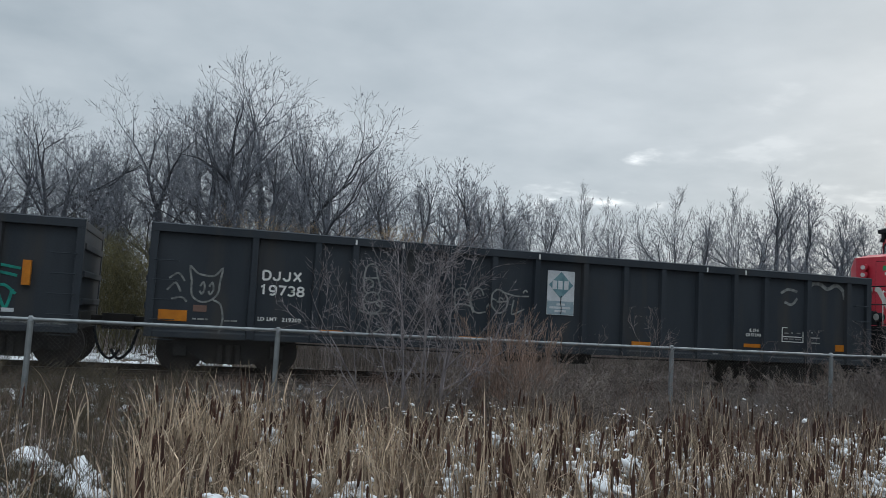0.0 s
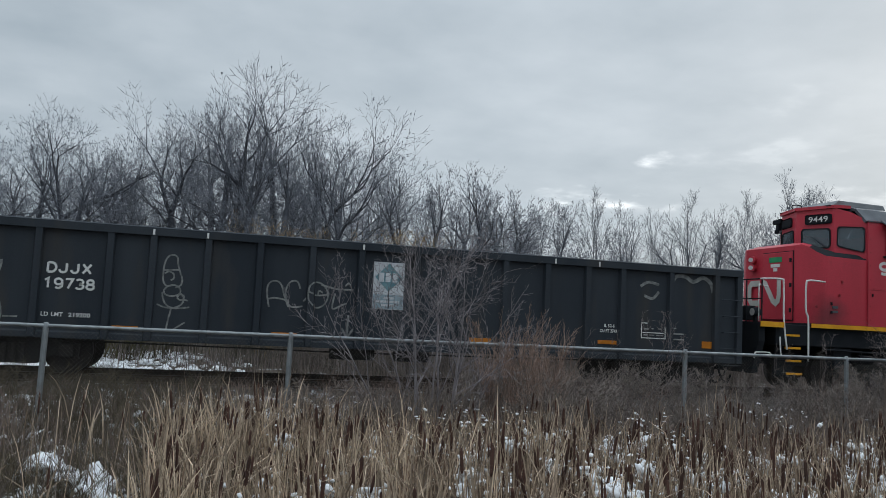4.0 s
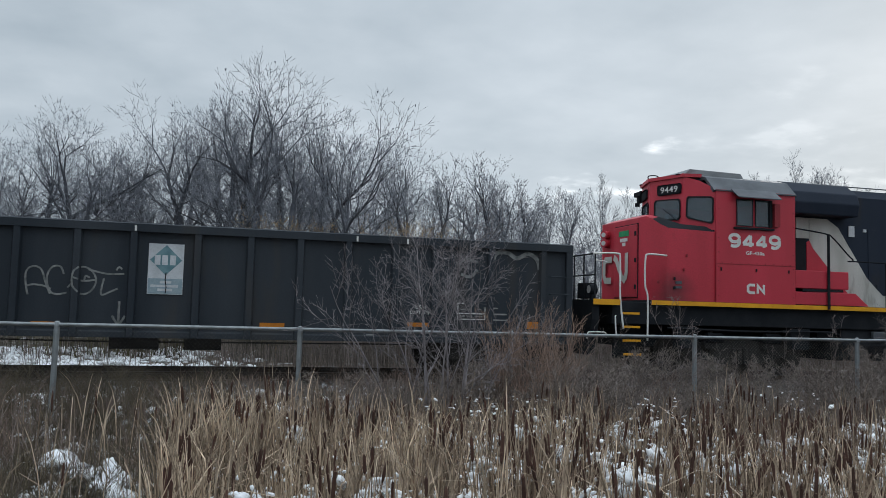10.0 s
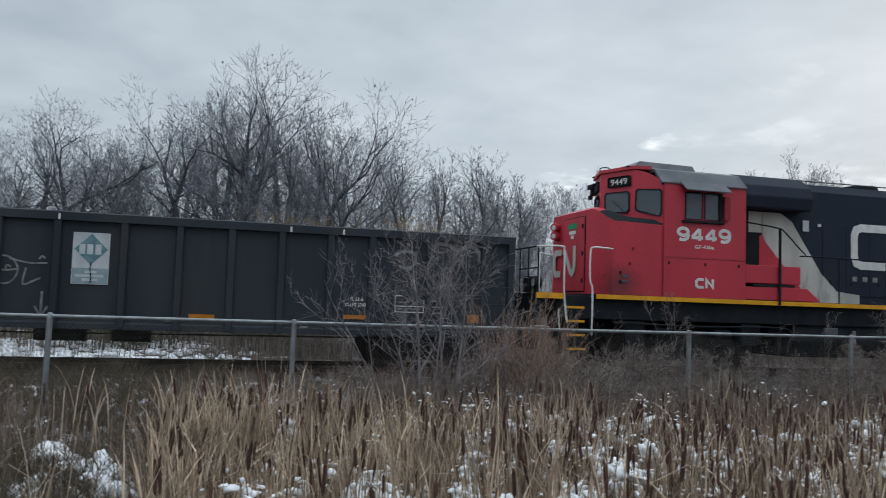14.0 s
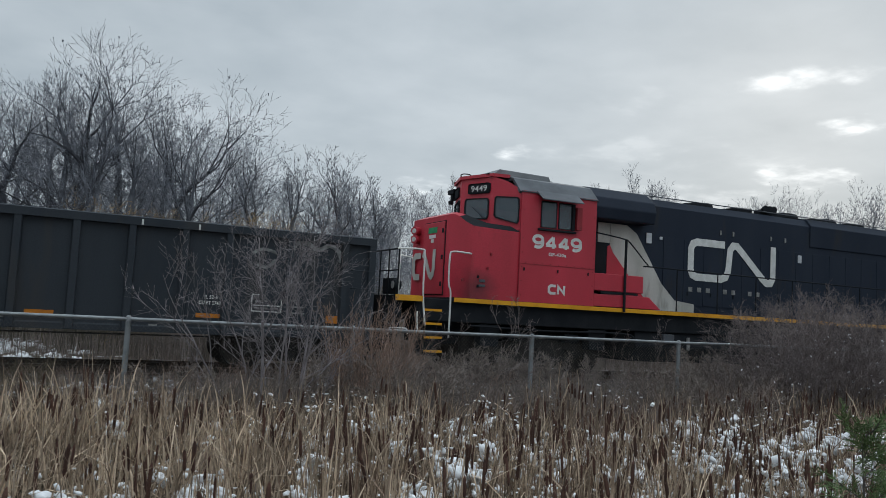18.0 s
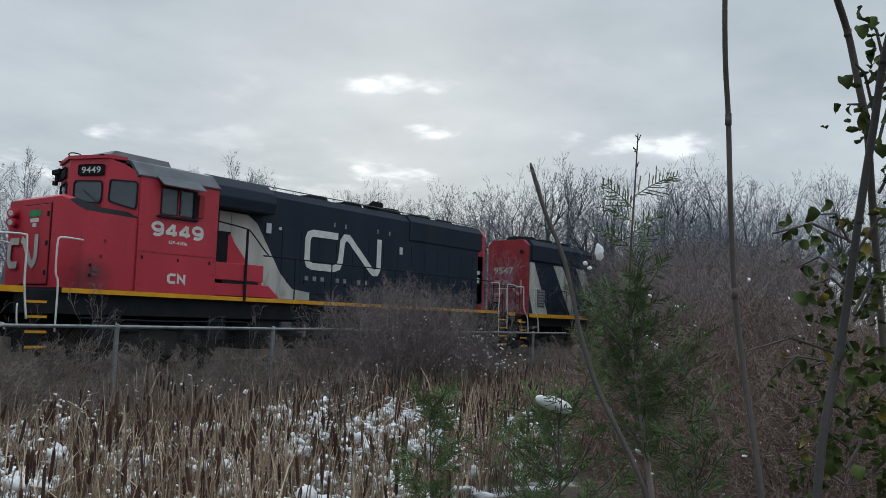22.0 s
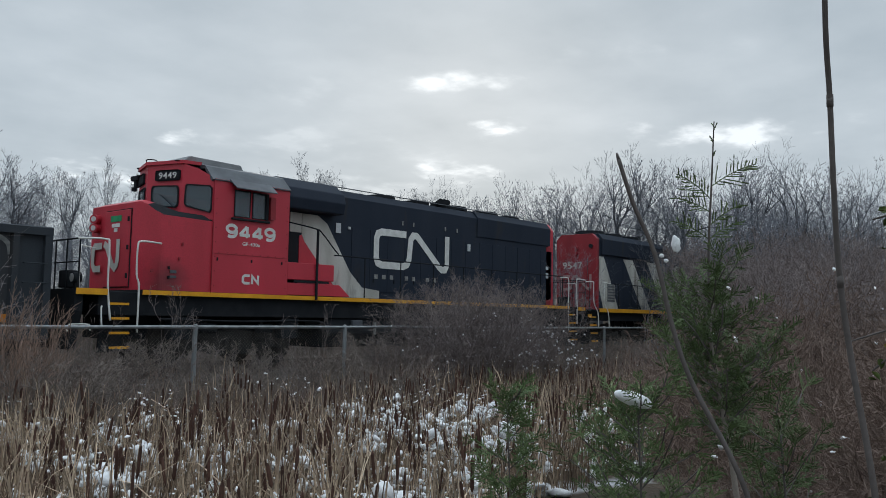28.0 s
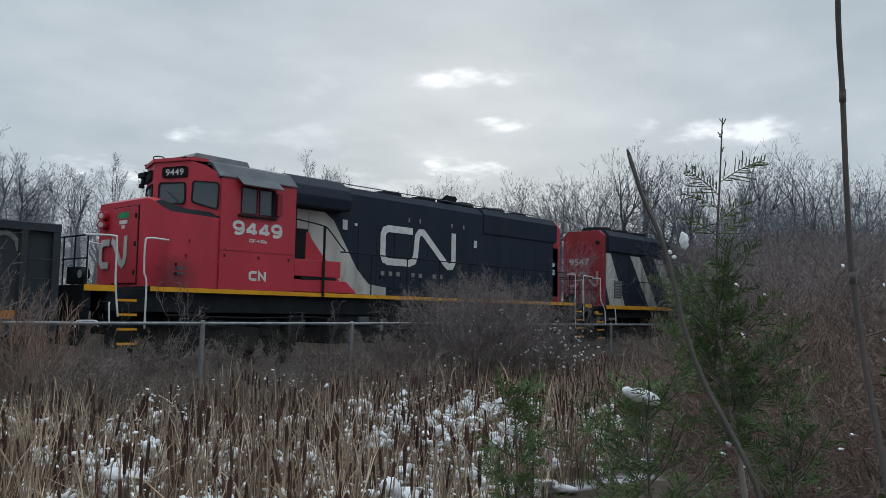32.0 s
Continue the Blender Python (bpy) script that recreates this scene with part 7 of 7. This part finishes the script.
        copy_thing(b, pose(dd * math.sin(radians(az)), dd * math.cos(radians(az)), -0.1, 0, 0, rnd.uniform(0, 360)) @ Matrix.Diagonal((1.7 * k, 1.7 * k, 1.8 * k, 1)))
    # the red-brown thicket beside the reed bed
    h = shrub_thing("red_thicket_shrub", 41, 18, 2.15, 34, "dense reddish brown leafless shrub in the wet hollow", TWIG_RED, 1.3, "thicket beside the reeds", 0.5, 0.009)
    h.matrix_basis = pose(7.2, 2.9, -0.25)
    for az, dd, k in ((67, 8.5, 0.9), (70, 6.5, 0.95), (73, 8.5, 1.1), (75, 5.6, 0.9), (78, 7.5, 1.05), (81, 5.2, 0.9), (84, 7.0, 1.05), (88, 6.0, 1.0), (69, 11, 1.1), (72, 12, 1.2), (77, 11, 1.25), (83, 10, 1.2), (70, 4.6, 0.65), (77, 4.3, 0.7)):
        copy_thing(h, pose(dd * math.sin(radians(az)), dd * math.cos(radians(az)), -0.25, 0, 0, rnd.uniform(0, 360)) @ Matrix.Diagonal((k, k, k, 1)))
    rng = np.random.default_rng(8)
    sp = []
    for _ in range(130):
        az, dd = radians(rng.uniform(66, 88)), rng.uniform(4.2, 9)
        sp.append((dd * math.sin(az), dd * math.cos(az), rng.uniform(0.1, 1.9), rng.uniform(0.004, 0.011), 0.8))
    snow_flecks("snow_on_red_thicket", sp, "small snow flecks in the reddish thicket", rough=1.4, sub=2)


def sliver(v, f, a, b, w, rnd, flat):
    """One scaly twig as a narrow diamond that lies in the plane of its spray."""
    d = b - a
    o = d.cross(flat + Vector((rnd.gauss(0, 0.35), rnd.gauss(0, 0.35), rnd.gauss(0, 0.35)))).normalized() * w
    k = len(v)
    m = a.lerp(b, 0.5)
    for q in (a - o * 0.5, a + o * 0.5, m + o, b, m - o):
        v.append(tuple(q))
    f.append((k, k + 1, k + 2, k + 3, k + 4))


def spray(v, f, rnd, p, d, length, flat, w=0.0021, gap=0.012, wide=0.46):
    """A flat fern-like cedar spray: a rib with side ribs, each with short scaly fingers."""
    side = d.cross(flat).normalized()
    n = max(4, int(length / gap))
    prev = p
    for i in range(1, n + 1):
        t = i / n
        c = p + d * (length * t) - Vector((0, 0, 0.22 * length * t * t))
        sliver(v, f, prev, c + (c - prev) * 0.3, w, rnd, flat)
        prev = c
        for s in (-1, 1):
            if rnd.random() < 0.1:
                continue
            q = (d * rnd.uniform(0.6, 1.0) + side * s * 0.75 + flat * rnd.gauss(0, 0.16)).normalized()
            ln = length * wide * (1.1 - 0.85 * t) * rnd.uniform(0.25, 1.45)
            e = c + q * ln
            sliver(v, f, c, e, w, rnd, flat)
            m = int(ln / (gap * 0.75))
            for j in range(1, m + 1):
                b = c.lerp(e, j / (m + 0.6))
                for z in (-1, 1):
                    h = (q * 0.85 + side * z * 0.45 * s + d * 0.4 * z).normalized()
                    if rnd.random() < 0.8:
                        h = (h + flat * rnd.gauss(0, 0.35)).normalized()
                        sliver(v, f, b, b + h * (gap * rnd.uniform(0.5, 1.7)), w * 0.9, rnd, flat)


def cedar(name, seed, trunk, spread, low, count, label, r0=0.016, top=0.655):
    """A young cedar: a thin leaning stem with rising branches and flat scaly sprays."""
    rnd = random.Random(seed)
    base = Vector(trunk[0])
    t = thing(name, Matrix.Translation(base), label, "cedar tree")
    line = [Vector(p) - base for p in smooth_line(trunk, 5)]
    cut = int(len(line) * 0.62)
    part("stem", tube(line[:cut + 1], r0, 8, None, r0 * 0.45), CEDAR_BARK, t, "thin pale grey-brown stem", smooth=True)
    part("leader", tube(line[cut:], r0 * 0.44, 7, None, 0.0022), STICK_BARK, t, "thin dark leading shoot", smooth=True)
    v, f, tw = [], [], Twigs()
    for i in range(count):
        k = low + (top - low) * (i + rnd.random()) / count
        j = min(int(k * (len(line) - 1)), len(line) - 2)
        p = line[j].lerp(line[j + 1], k * (len(line) - 1) - j)
        a = rnd.uniform(0, 2 * math.pi)
        u = (k - low) / (top - low)
        reach = spread * 0.5 * ((0.55 + 0.55 * math.sin(math.pi * min(1, 0.12 + 0.8 * u))) if len(trunk) > 5 else (1.0 - 0.4 * u)) * rnd.uniform(0.3, 1.15)
        d = Vector((math.cos(a), math.sin(a), rnd.uniform(0.3, 1.1))).normalized()
        prev, q = p, p
        m = 4
        for s in range(m):
            q = prev + d * (reach / m)
            tw.bar(prev, q, 0.0032, 0.0022)
            for _ in range(2):
                flat = (Vector((0, 0, 1)) - d * d.z + Vector((rnd.gauss(0, 0.5), rnd.gauss(0, 0.5), rnd.gauss(0, 0.3)))).normalized()
                dd = turned(rnd, d, 42)
                spray(v, f, rnd, prev.lerp(q, rnd.random()), dd, rnd.uniform(0.05, 0.11), flat)
            prev = q
            d = (d + Vector((rnd.gauss(0, 0.12), rnd.gauss(0, 0.12), 0.10))).normalized()
        spray(v, f, rnd, prev, d, rnd.uniform(0.06, 0.12), d.orthogonal().normalized())
    if len(trunk) > 5:
        # the thin tip with its few fern-like sprays
        tip = line[-1]
        for z, ln, way, up in ((0.30, 0.20, -1, 0.95), (0.28, 0.22, 1, 0.62), (0.38, 0.17, -1, 0.6), (0.40, 0.17, 1, 0.8), (0.48, 0.18, -1, 0.7), (0.50, 0.16, 1, 0.7), (0.03, 0.04, 1, 2.2), (0.08, 0.04, -1, 2.2), (0.14, 0.035, 1, 2.2)):
            d = Vector((0.39 * way, -0.92 * way, up * 1.25)).normalized()
            near = min(line, key=lambda q: abs(q.z - (tip.z - z)))
            spray(v, f, rnd, near, d, ln, Vector((0.92, 0.39, 0)), 0.0028, 0.017, 0.34)
    tagged(part("branchwork", tw.mesh("branchwork", STICK_BARK), STICK_BARK, t), kind="stuff")
    tagged(part("foliage", mesh_of("foliage", v, f, CEDAR), CEDAR, t, "dark green scaly cedar foliage"), kind="stuff")
    return t


def near_plants():
    cedar("young_cedar", 3, [(3.56, 1.42, -0.10), (3.57, 1.45, 0.55), (3.58, 1.50, 0.95), (3.59, 1.555, 1.25), (3.59, 1.59, 1.47), (3.575, 1.59, 1.82), (3.55, 1.565, 2.10), (3.50, 1.53, 2.36)], 0.58, 0.30, 62, "young green cedar with a bare tip and clinging snow")
    cedar("small_cedar", 8, [(2.69, 1.92, -0.1), (2.68, 1.93, 0.4), (2.67, 1.93, 0.80), (2.65, 1.94, 1.24)], 0.26, 0.45, 24, "small green cedar sapling at the edge of the reeds", 0.009, 1.0)
    cedar("low_cedar", 12, [(2.95, 1.55, -0.1), (2.94, 1.56, 0.5), (2.93, 1.56, 0.85), (2.92, 1.57, 1.24)], 0.80, 0.36, 42, "low bushy green cedar with snow on a bough", 0.012, 0.96)
    cedar("low_cedar", 15, [(3.35, 1.15, -0.1), (3.33, 1.17, 0.5), (3.32, 1.20, 0.85), (3.32, 1.22, 1.16)], 0.60, 0.36, 18, "low bushy green cedar beside the taller cedar", 0.012, 1.0)
    snow_flecks("snow_clump", [(3.50, 1.70, 1.860, 0.015, 1.8), (3.47, 1.73, 1.79, 0.010, 1.0), (3.45, 1.74, 1.81, 0.007, 0.8)], "white snow clump on a cedar bough", sub=3, kind="", rough=0.45)
    oval = bmesh.new()
    bmesh.ops.create_icosphere(oval, subdivisions=3, radius=1)
    for v in oval.verts:
        v.co *= 1 + 0.10 * noise.noise(v.co * 1.6) + 0.04 * noise.noise(v.co * 5)
    long = (Vector((2.94, 1.535, 1.245)) - Vector((2.85, 1.605, 1.282))).normalized()
    turn = long.to_track_quat("X", "Z").to_matrix().to_4x4()
    bmesh.ops.transform(oval, matrix=Matrix.Translation((2.895, 1.57, 1.264)) @ turn @ Matrix.Diagonal((0.074, 0.036, 0.025, 1)), verts=oval.verts)
    tagged(part("snow_clump", oval, SNOW, None, smooth=True), "smooth oval snow clump on a low cedar bough", "snow")
    rng = np.random.default_rng(2)
    snow_flecks("snow_on_cedars", [(3.3 + rng.normal(0, 0.3), 1.5 + rng.normal(0, 0.2), rng.uniform(0.5, 1.1), rng.uniform(0.004, 0.010), 0.7) for _ in range(8)], "small snow flecks on the cedar boughs", rough=1.4, sub=2)
    # leaning saplings close to the eye
    eye = Vector((0.288, 0.172, 1.543))

    def sapling(name, pts, k, r, label, top=None, slim=1.0, shift=(0, 0, 0)):
        line = [eye + (Vector(p) - eye) * k + Vector(shift) for p in pts]
        d = (line[-1] - line[-2]).normalized()
        d = (d + Vector((0, 0, -1.2))).normalized()
        while line[-1].z > -0.08:
            line.append(line[-1] + d * 0.14)
        line = ([top] if top else []) + line
        base = Vector(line[-1])
        t = thing(name, Matrix.Translation(base), label, "sapling")
        full = [Vector(p) - base for p in smooth_line([tuple(p) for p in line], 6)]
        part("stem", tube(full, r * 0.46 * slim, 10, None, r * 0.72 * slim), STICK_BARK, t, smooth=True)
        if not top:
            way = (full[0] - full[3]).normalized()
            part("tip", tube([full[0] - way * 0.001, full[0] + way * 0.005, full[0] + way * 0.009 + Vector((0.0006, 0, 0))], r * 0.455 * slim, 8, None, r * 0.2), STICK_BARK, t, "splintered tip", smooth=True)
        for q in ((line[1 + bool(top)], line[3 + bool(top)]) if top else ()):
            n = Vector(q) - base
            part("node", tube([n + Vector((0, 0, 0.006)), n - Vector((0, 0, 0.006))], r * 0.60 * slim, 10), STICK_BARK, t, "swollen bud ring", smooth=True)
        return t
    sapling("bare_sapling", [(1.386, 0.493, 1.963), (1.424, 0.5, 1.837), (1.448, 0.504, 1.711), (1.46, 0.502, 1.597), (1.463, 0.49, 1.484), (1.45, 0.463, 1.32)], 0.90 / 1.22, 0.0055, "smooth bare brown sapling stem with bud rings", Vector((1.066, 0.392, 2.11)), shift=(0.0014, -0.0040, 0))
    sapling("broken_stick", [(1.469, 0.834, 1.803), (1.49, 0.819, 1.732), (1.514, 0.793, 1.649), (1.53, 0.77, 1.53), (1.539, 0.741, 1.441), (1.55, 0.662, 1.284)], 1.06 / 1.38, 0.0060, "grey broken-off stick leaning over the cedars", slim=0.95)


def leafy_shrub():
    """A shrub with stems close to the eye that keeps some green and yellow leaves."""
    foot = Vector((1.45, 0.36, -0.1))
    t = thing("leafy_shrub", Matrix.Translation(foot), "buckthorn-like shrub keeping curled green and yellow leaves", "shrub")
    stems = [[(1.37, 0.43, -0.1), (1.39, 0.40, 0.9), (1.406, 0.388, 1.348), (1.429, 0.362, 1.544), (1.424, 0.341, 1.688), (1.406, 0.319, 1.806), (1.388, 0.305, 1.878), (1.366, 0.284, 1.953), (1.34, 0.26, 2.08)],
             [(1.58, 0.30, -0.1), (1.575, 0.31, 0.9), (1.57, 0.319, 1.332), (1.585, 0.337, 1.506), (1.570, 0.343, 1.640), (1.530, 0.343, 1.752), (1.487, 0.340, 1.820), (1.470, 0.346, 1.870), (1.448, 0.355, 1.940), (1.39, 0.365, 2.0), (1.35, 0.38, 2.10)]]
    for s, r, m in zip(stems, (0.0058, 0.0058), (DARK_STEM, STICK_BARK)):
        part("stem", tube([Vector(p) - foot for p in smooth_line(s, 5)], r, 9, None, r * 0.72), m, t, smooth=True)
        # short side spurs and bud rings
        for a in s[4:-1:2]:
            q = Vector(a) - foot
            part("bud", tube([q - Vector((0, 0, 0.005)), q, q + Vector((0, 0, 0.005))], r * 0.86, 9, None, r * 0.78), m, t, smooth=True)
    rnd = random.Random(17)
    metas = []
    for i, (ln, wd, curl) in enumerate(((0.0200, 0.0088, 1.0), (0.0160, 0.0074, 2.3), (0.0225, 0.0095, 0.7), (0.0180, 0.0066, 1.7), (0.0150, 0.0078, 2.0))):
        v, f = [], []
        n = 6
        for k in range(n + 1):
            u = k / n
            w = wd * math.sin(math.pi * min(1, u * 0.95 + 0.04)) ** 0.6
            a = curl * u * 1.6
            x, z = ln * (math.sin(a) / max(a, 1e-3) * u), -ln * u * (1 - math.cos(a)) / max(a, 1e-3)
            wave = 0.18 * w * math.sin(9 * u + i)
            v += [(x, -w, z + w * 0.45 + wave), (x, 0, z), (x, w * 0.93, z + w * 0.45 - wave)]
        for k in range(n):
            for j in (0, 1):
                b = 3 * k + j
                f.append((b, b + 1, b + 4, b + 3))
        metas.append([mesh_of("leaf", v, f, m, True) for m in (LEAF, LEAF_YELLOW)])
    eye = Vector((0.30, 0.15, 1.54))

    def leaf(p, yellow=False, curled=False):
        m = (rnd.choice((metas[0], metas[1], metas[2])) if curled else rnd.choice(metas))[1 if yellow else 0]
        part("leaf", m, LEAF, t, "yellow dying leaf" if yellow else "", at=Matrix.Translation(p - foot) @ pose(0, 0, 0, rnd.uniform(-50, 50), rnd.uniform(20, 80), rnd.uniform(0, 360)) @ Matrix.Scale(rnd.uniform(0.6, 1.1), 4))

    def spot(az, el, d):
        a, e = radians(az), radians(el)
        return eye + d * Vector((math.sin(a) * math.cos(e), math.cos(a) * math.cos(e), math.sin(e)))
    # twigs with their leaves: azimuth and height angle of both ends, and distance
    runs = [(81.3, 12.6, 79.8, 14.6, 1.2, 9, 0), (81.3, 14, 80.3, 17.0, 1.2, 6, 0), (82, 16.5, 81.0, 19.5, 1.2, 8, 0), (81.5, 12, 83, 16, 1.2, 8, 0), (81.5, 9, 84, 12, 1.2, 9, 0),
            (80, 6, 75.3, 6.6, 1.25, 9, 0.05), (79.5, 4, 76.8, 4.4, 1.25, 7, 0.1), (79.8, 6, 78.2, 7.8, 1.22, 6, 0.1), (80, 2.5, 77.5, 3.2, 1.25, 8, 0.25), (80, 5, 83, 8, 1.22, 12, 0.05), (80, 1, 83, 5, 1.25, 14, 0.15),
            (79, -1, 73.7, -1.1, 1.28, 3, 1), (78.5, -1.5, 75.2, -2.8, 1.25, 5, 0), (80, -1, 78, 1.5, 1.25, 9, 0.2), (81, -2, 84, 1.5, 1.22, 14, 0.2), (79.5, -3, 77.2, -2, 1.28, 9, 0.15), (81, -4, 84, -1.5, 1.25, 16, 0.12),
            (80, -5, 77, -4.4, 1.3, 10, 0.1), (81, -6, 84, -4, 1.25, 16, 0.1), (80, -7, 76.8, -6.4, 1.28, 12, 0.15), (81, -8, 84.5, -6, 1.22, 16, 0.12), (79.5, -9, 76, -8.6, 1.3, 12, 0.1), (81, -10, 84.5, -8, 1.25, 16, 0.08),
            (79, -11, 75, -10.6, 1.3, 11, 0.05), (81, -12, 85, -10, 1.22, 16, 0.05), (79, -13, 74.5, -12.6, 1.35, 10, 0), (81, -14, 85, -12, 1.25, 16, 0), (80, -16, 76, -15, 1.3, 10, 0), (82, -17, 86, -14, 1.25, 14, 0),
            (84.5, 4, 88, 8, 1.25, 10, 0.1), (85, -3, 89, 1, 1.25, 12, 0.1), (85, -9, 89, -6, 1.25, 12, 0.05), (79.5, -4, 81.5, -1, 1.18, 9, 0.2), (79.5, -8, 82, -5, 1.18, 10, 0.1), (80, 1.5, 82, 4, 1.16, 8, 0.1)]
    for a0, e0, a1, e1, d, n, yellow in runs:
        p, q = spot(a0, e0, d), spot(a1, e1, d + rnd.uniform(-0.1, 0.1))
        mid = p.lerp(q, 0.5) + Vector((0, 0, 0.02))
        tw = Twigs()
        tw.bar(p - foot, mid - foot, 0.0022, 0.0018, 5)
        tw.bar(mid - foot, q - foot, 0.0018, 0.0012, 5)
        part("twig", tw.mesh("twig", STICK_BARK), STICK_BARK, t)
        n = int(n * (2.3 if e0 < 4 and a1 > 76.5 else 1.7)) if yellow < 1 else n
        for k in range(n):
            w = (k + 0.6) / n
            c = (p.lerp(mid, w * 2) if w < 0.5 else mid.lerp(q, w * 2 - 1)) + Vector((rnd.gauss(0, 0.014), rnd.gauss(0, 0.014), rnd.gauss(0, 0.014)))
            leaf(c, rnd.random() < yellow * 0.7, e0 > 8)


place_wood()
reed_bed()
weeds()
place_shrubs()
near_plants()
leafy_shrub()


def motions():
    """The train rolls in, slows to a stand and settles back a little; its wheels roll with it."""
    for ob, x in MOVERS:
        walk(ob, [(t, pose(x + s, TRACK_Y, RAIL_Z)) for t, s in ROLL])
    ts = [0.25 * i for i in range(129)]
    at = np.interp(ts, [r[0] for r in ROLL], [r[1] for r in ROLL])
    for w, wx, y, r, turn in WHEELS:
        way = -1 if turn else 1
        walk(w, [(t, pose(wx, y, r, 0, 0, turn) @ pose(0, 0, 0, 0, way * math.degrees(s / r), 0)) for t, s in zip(ts, at)])


motions()
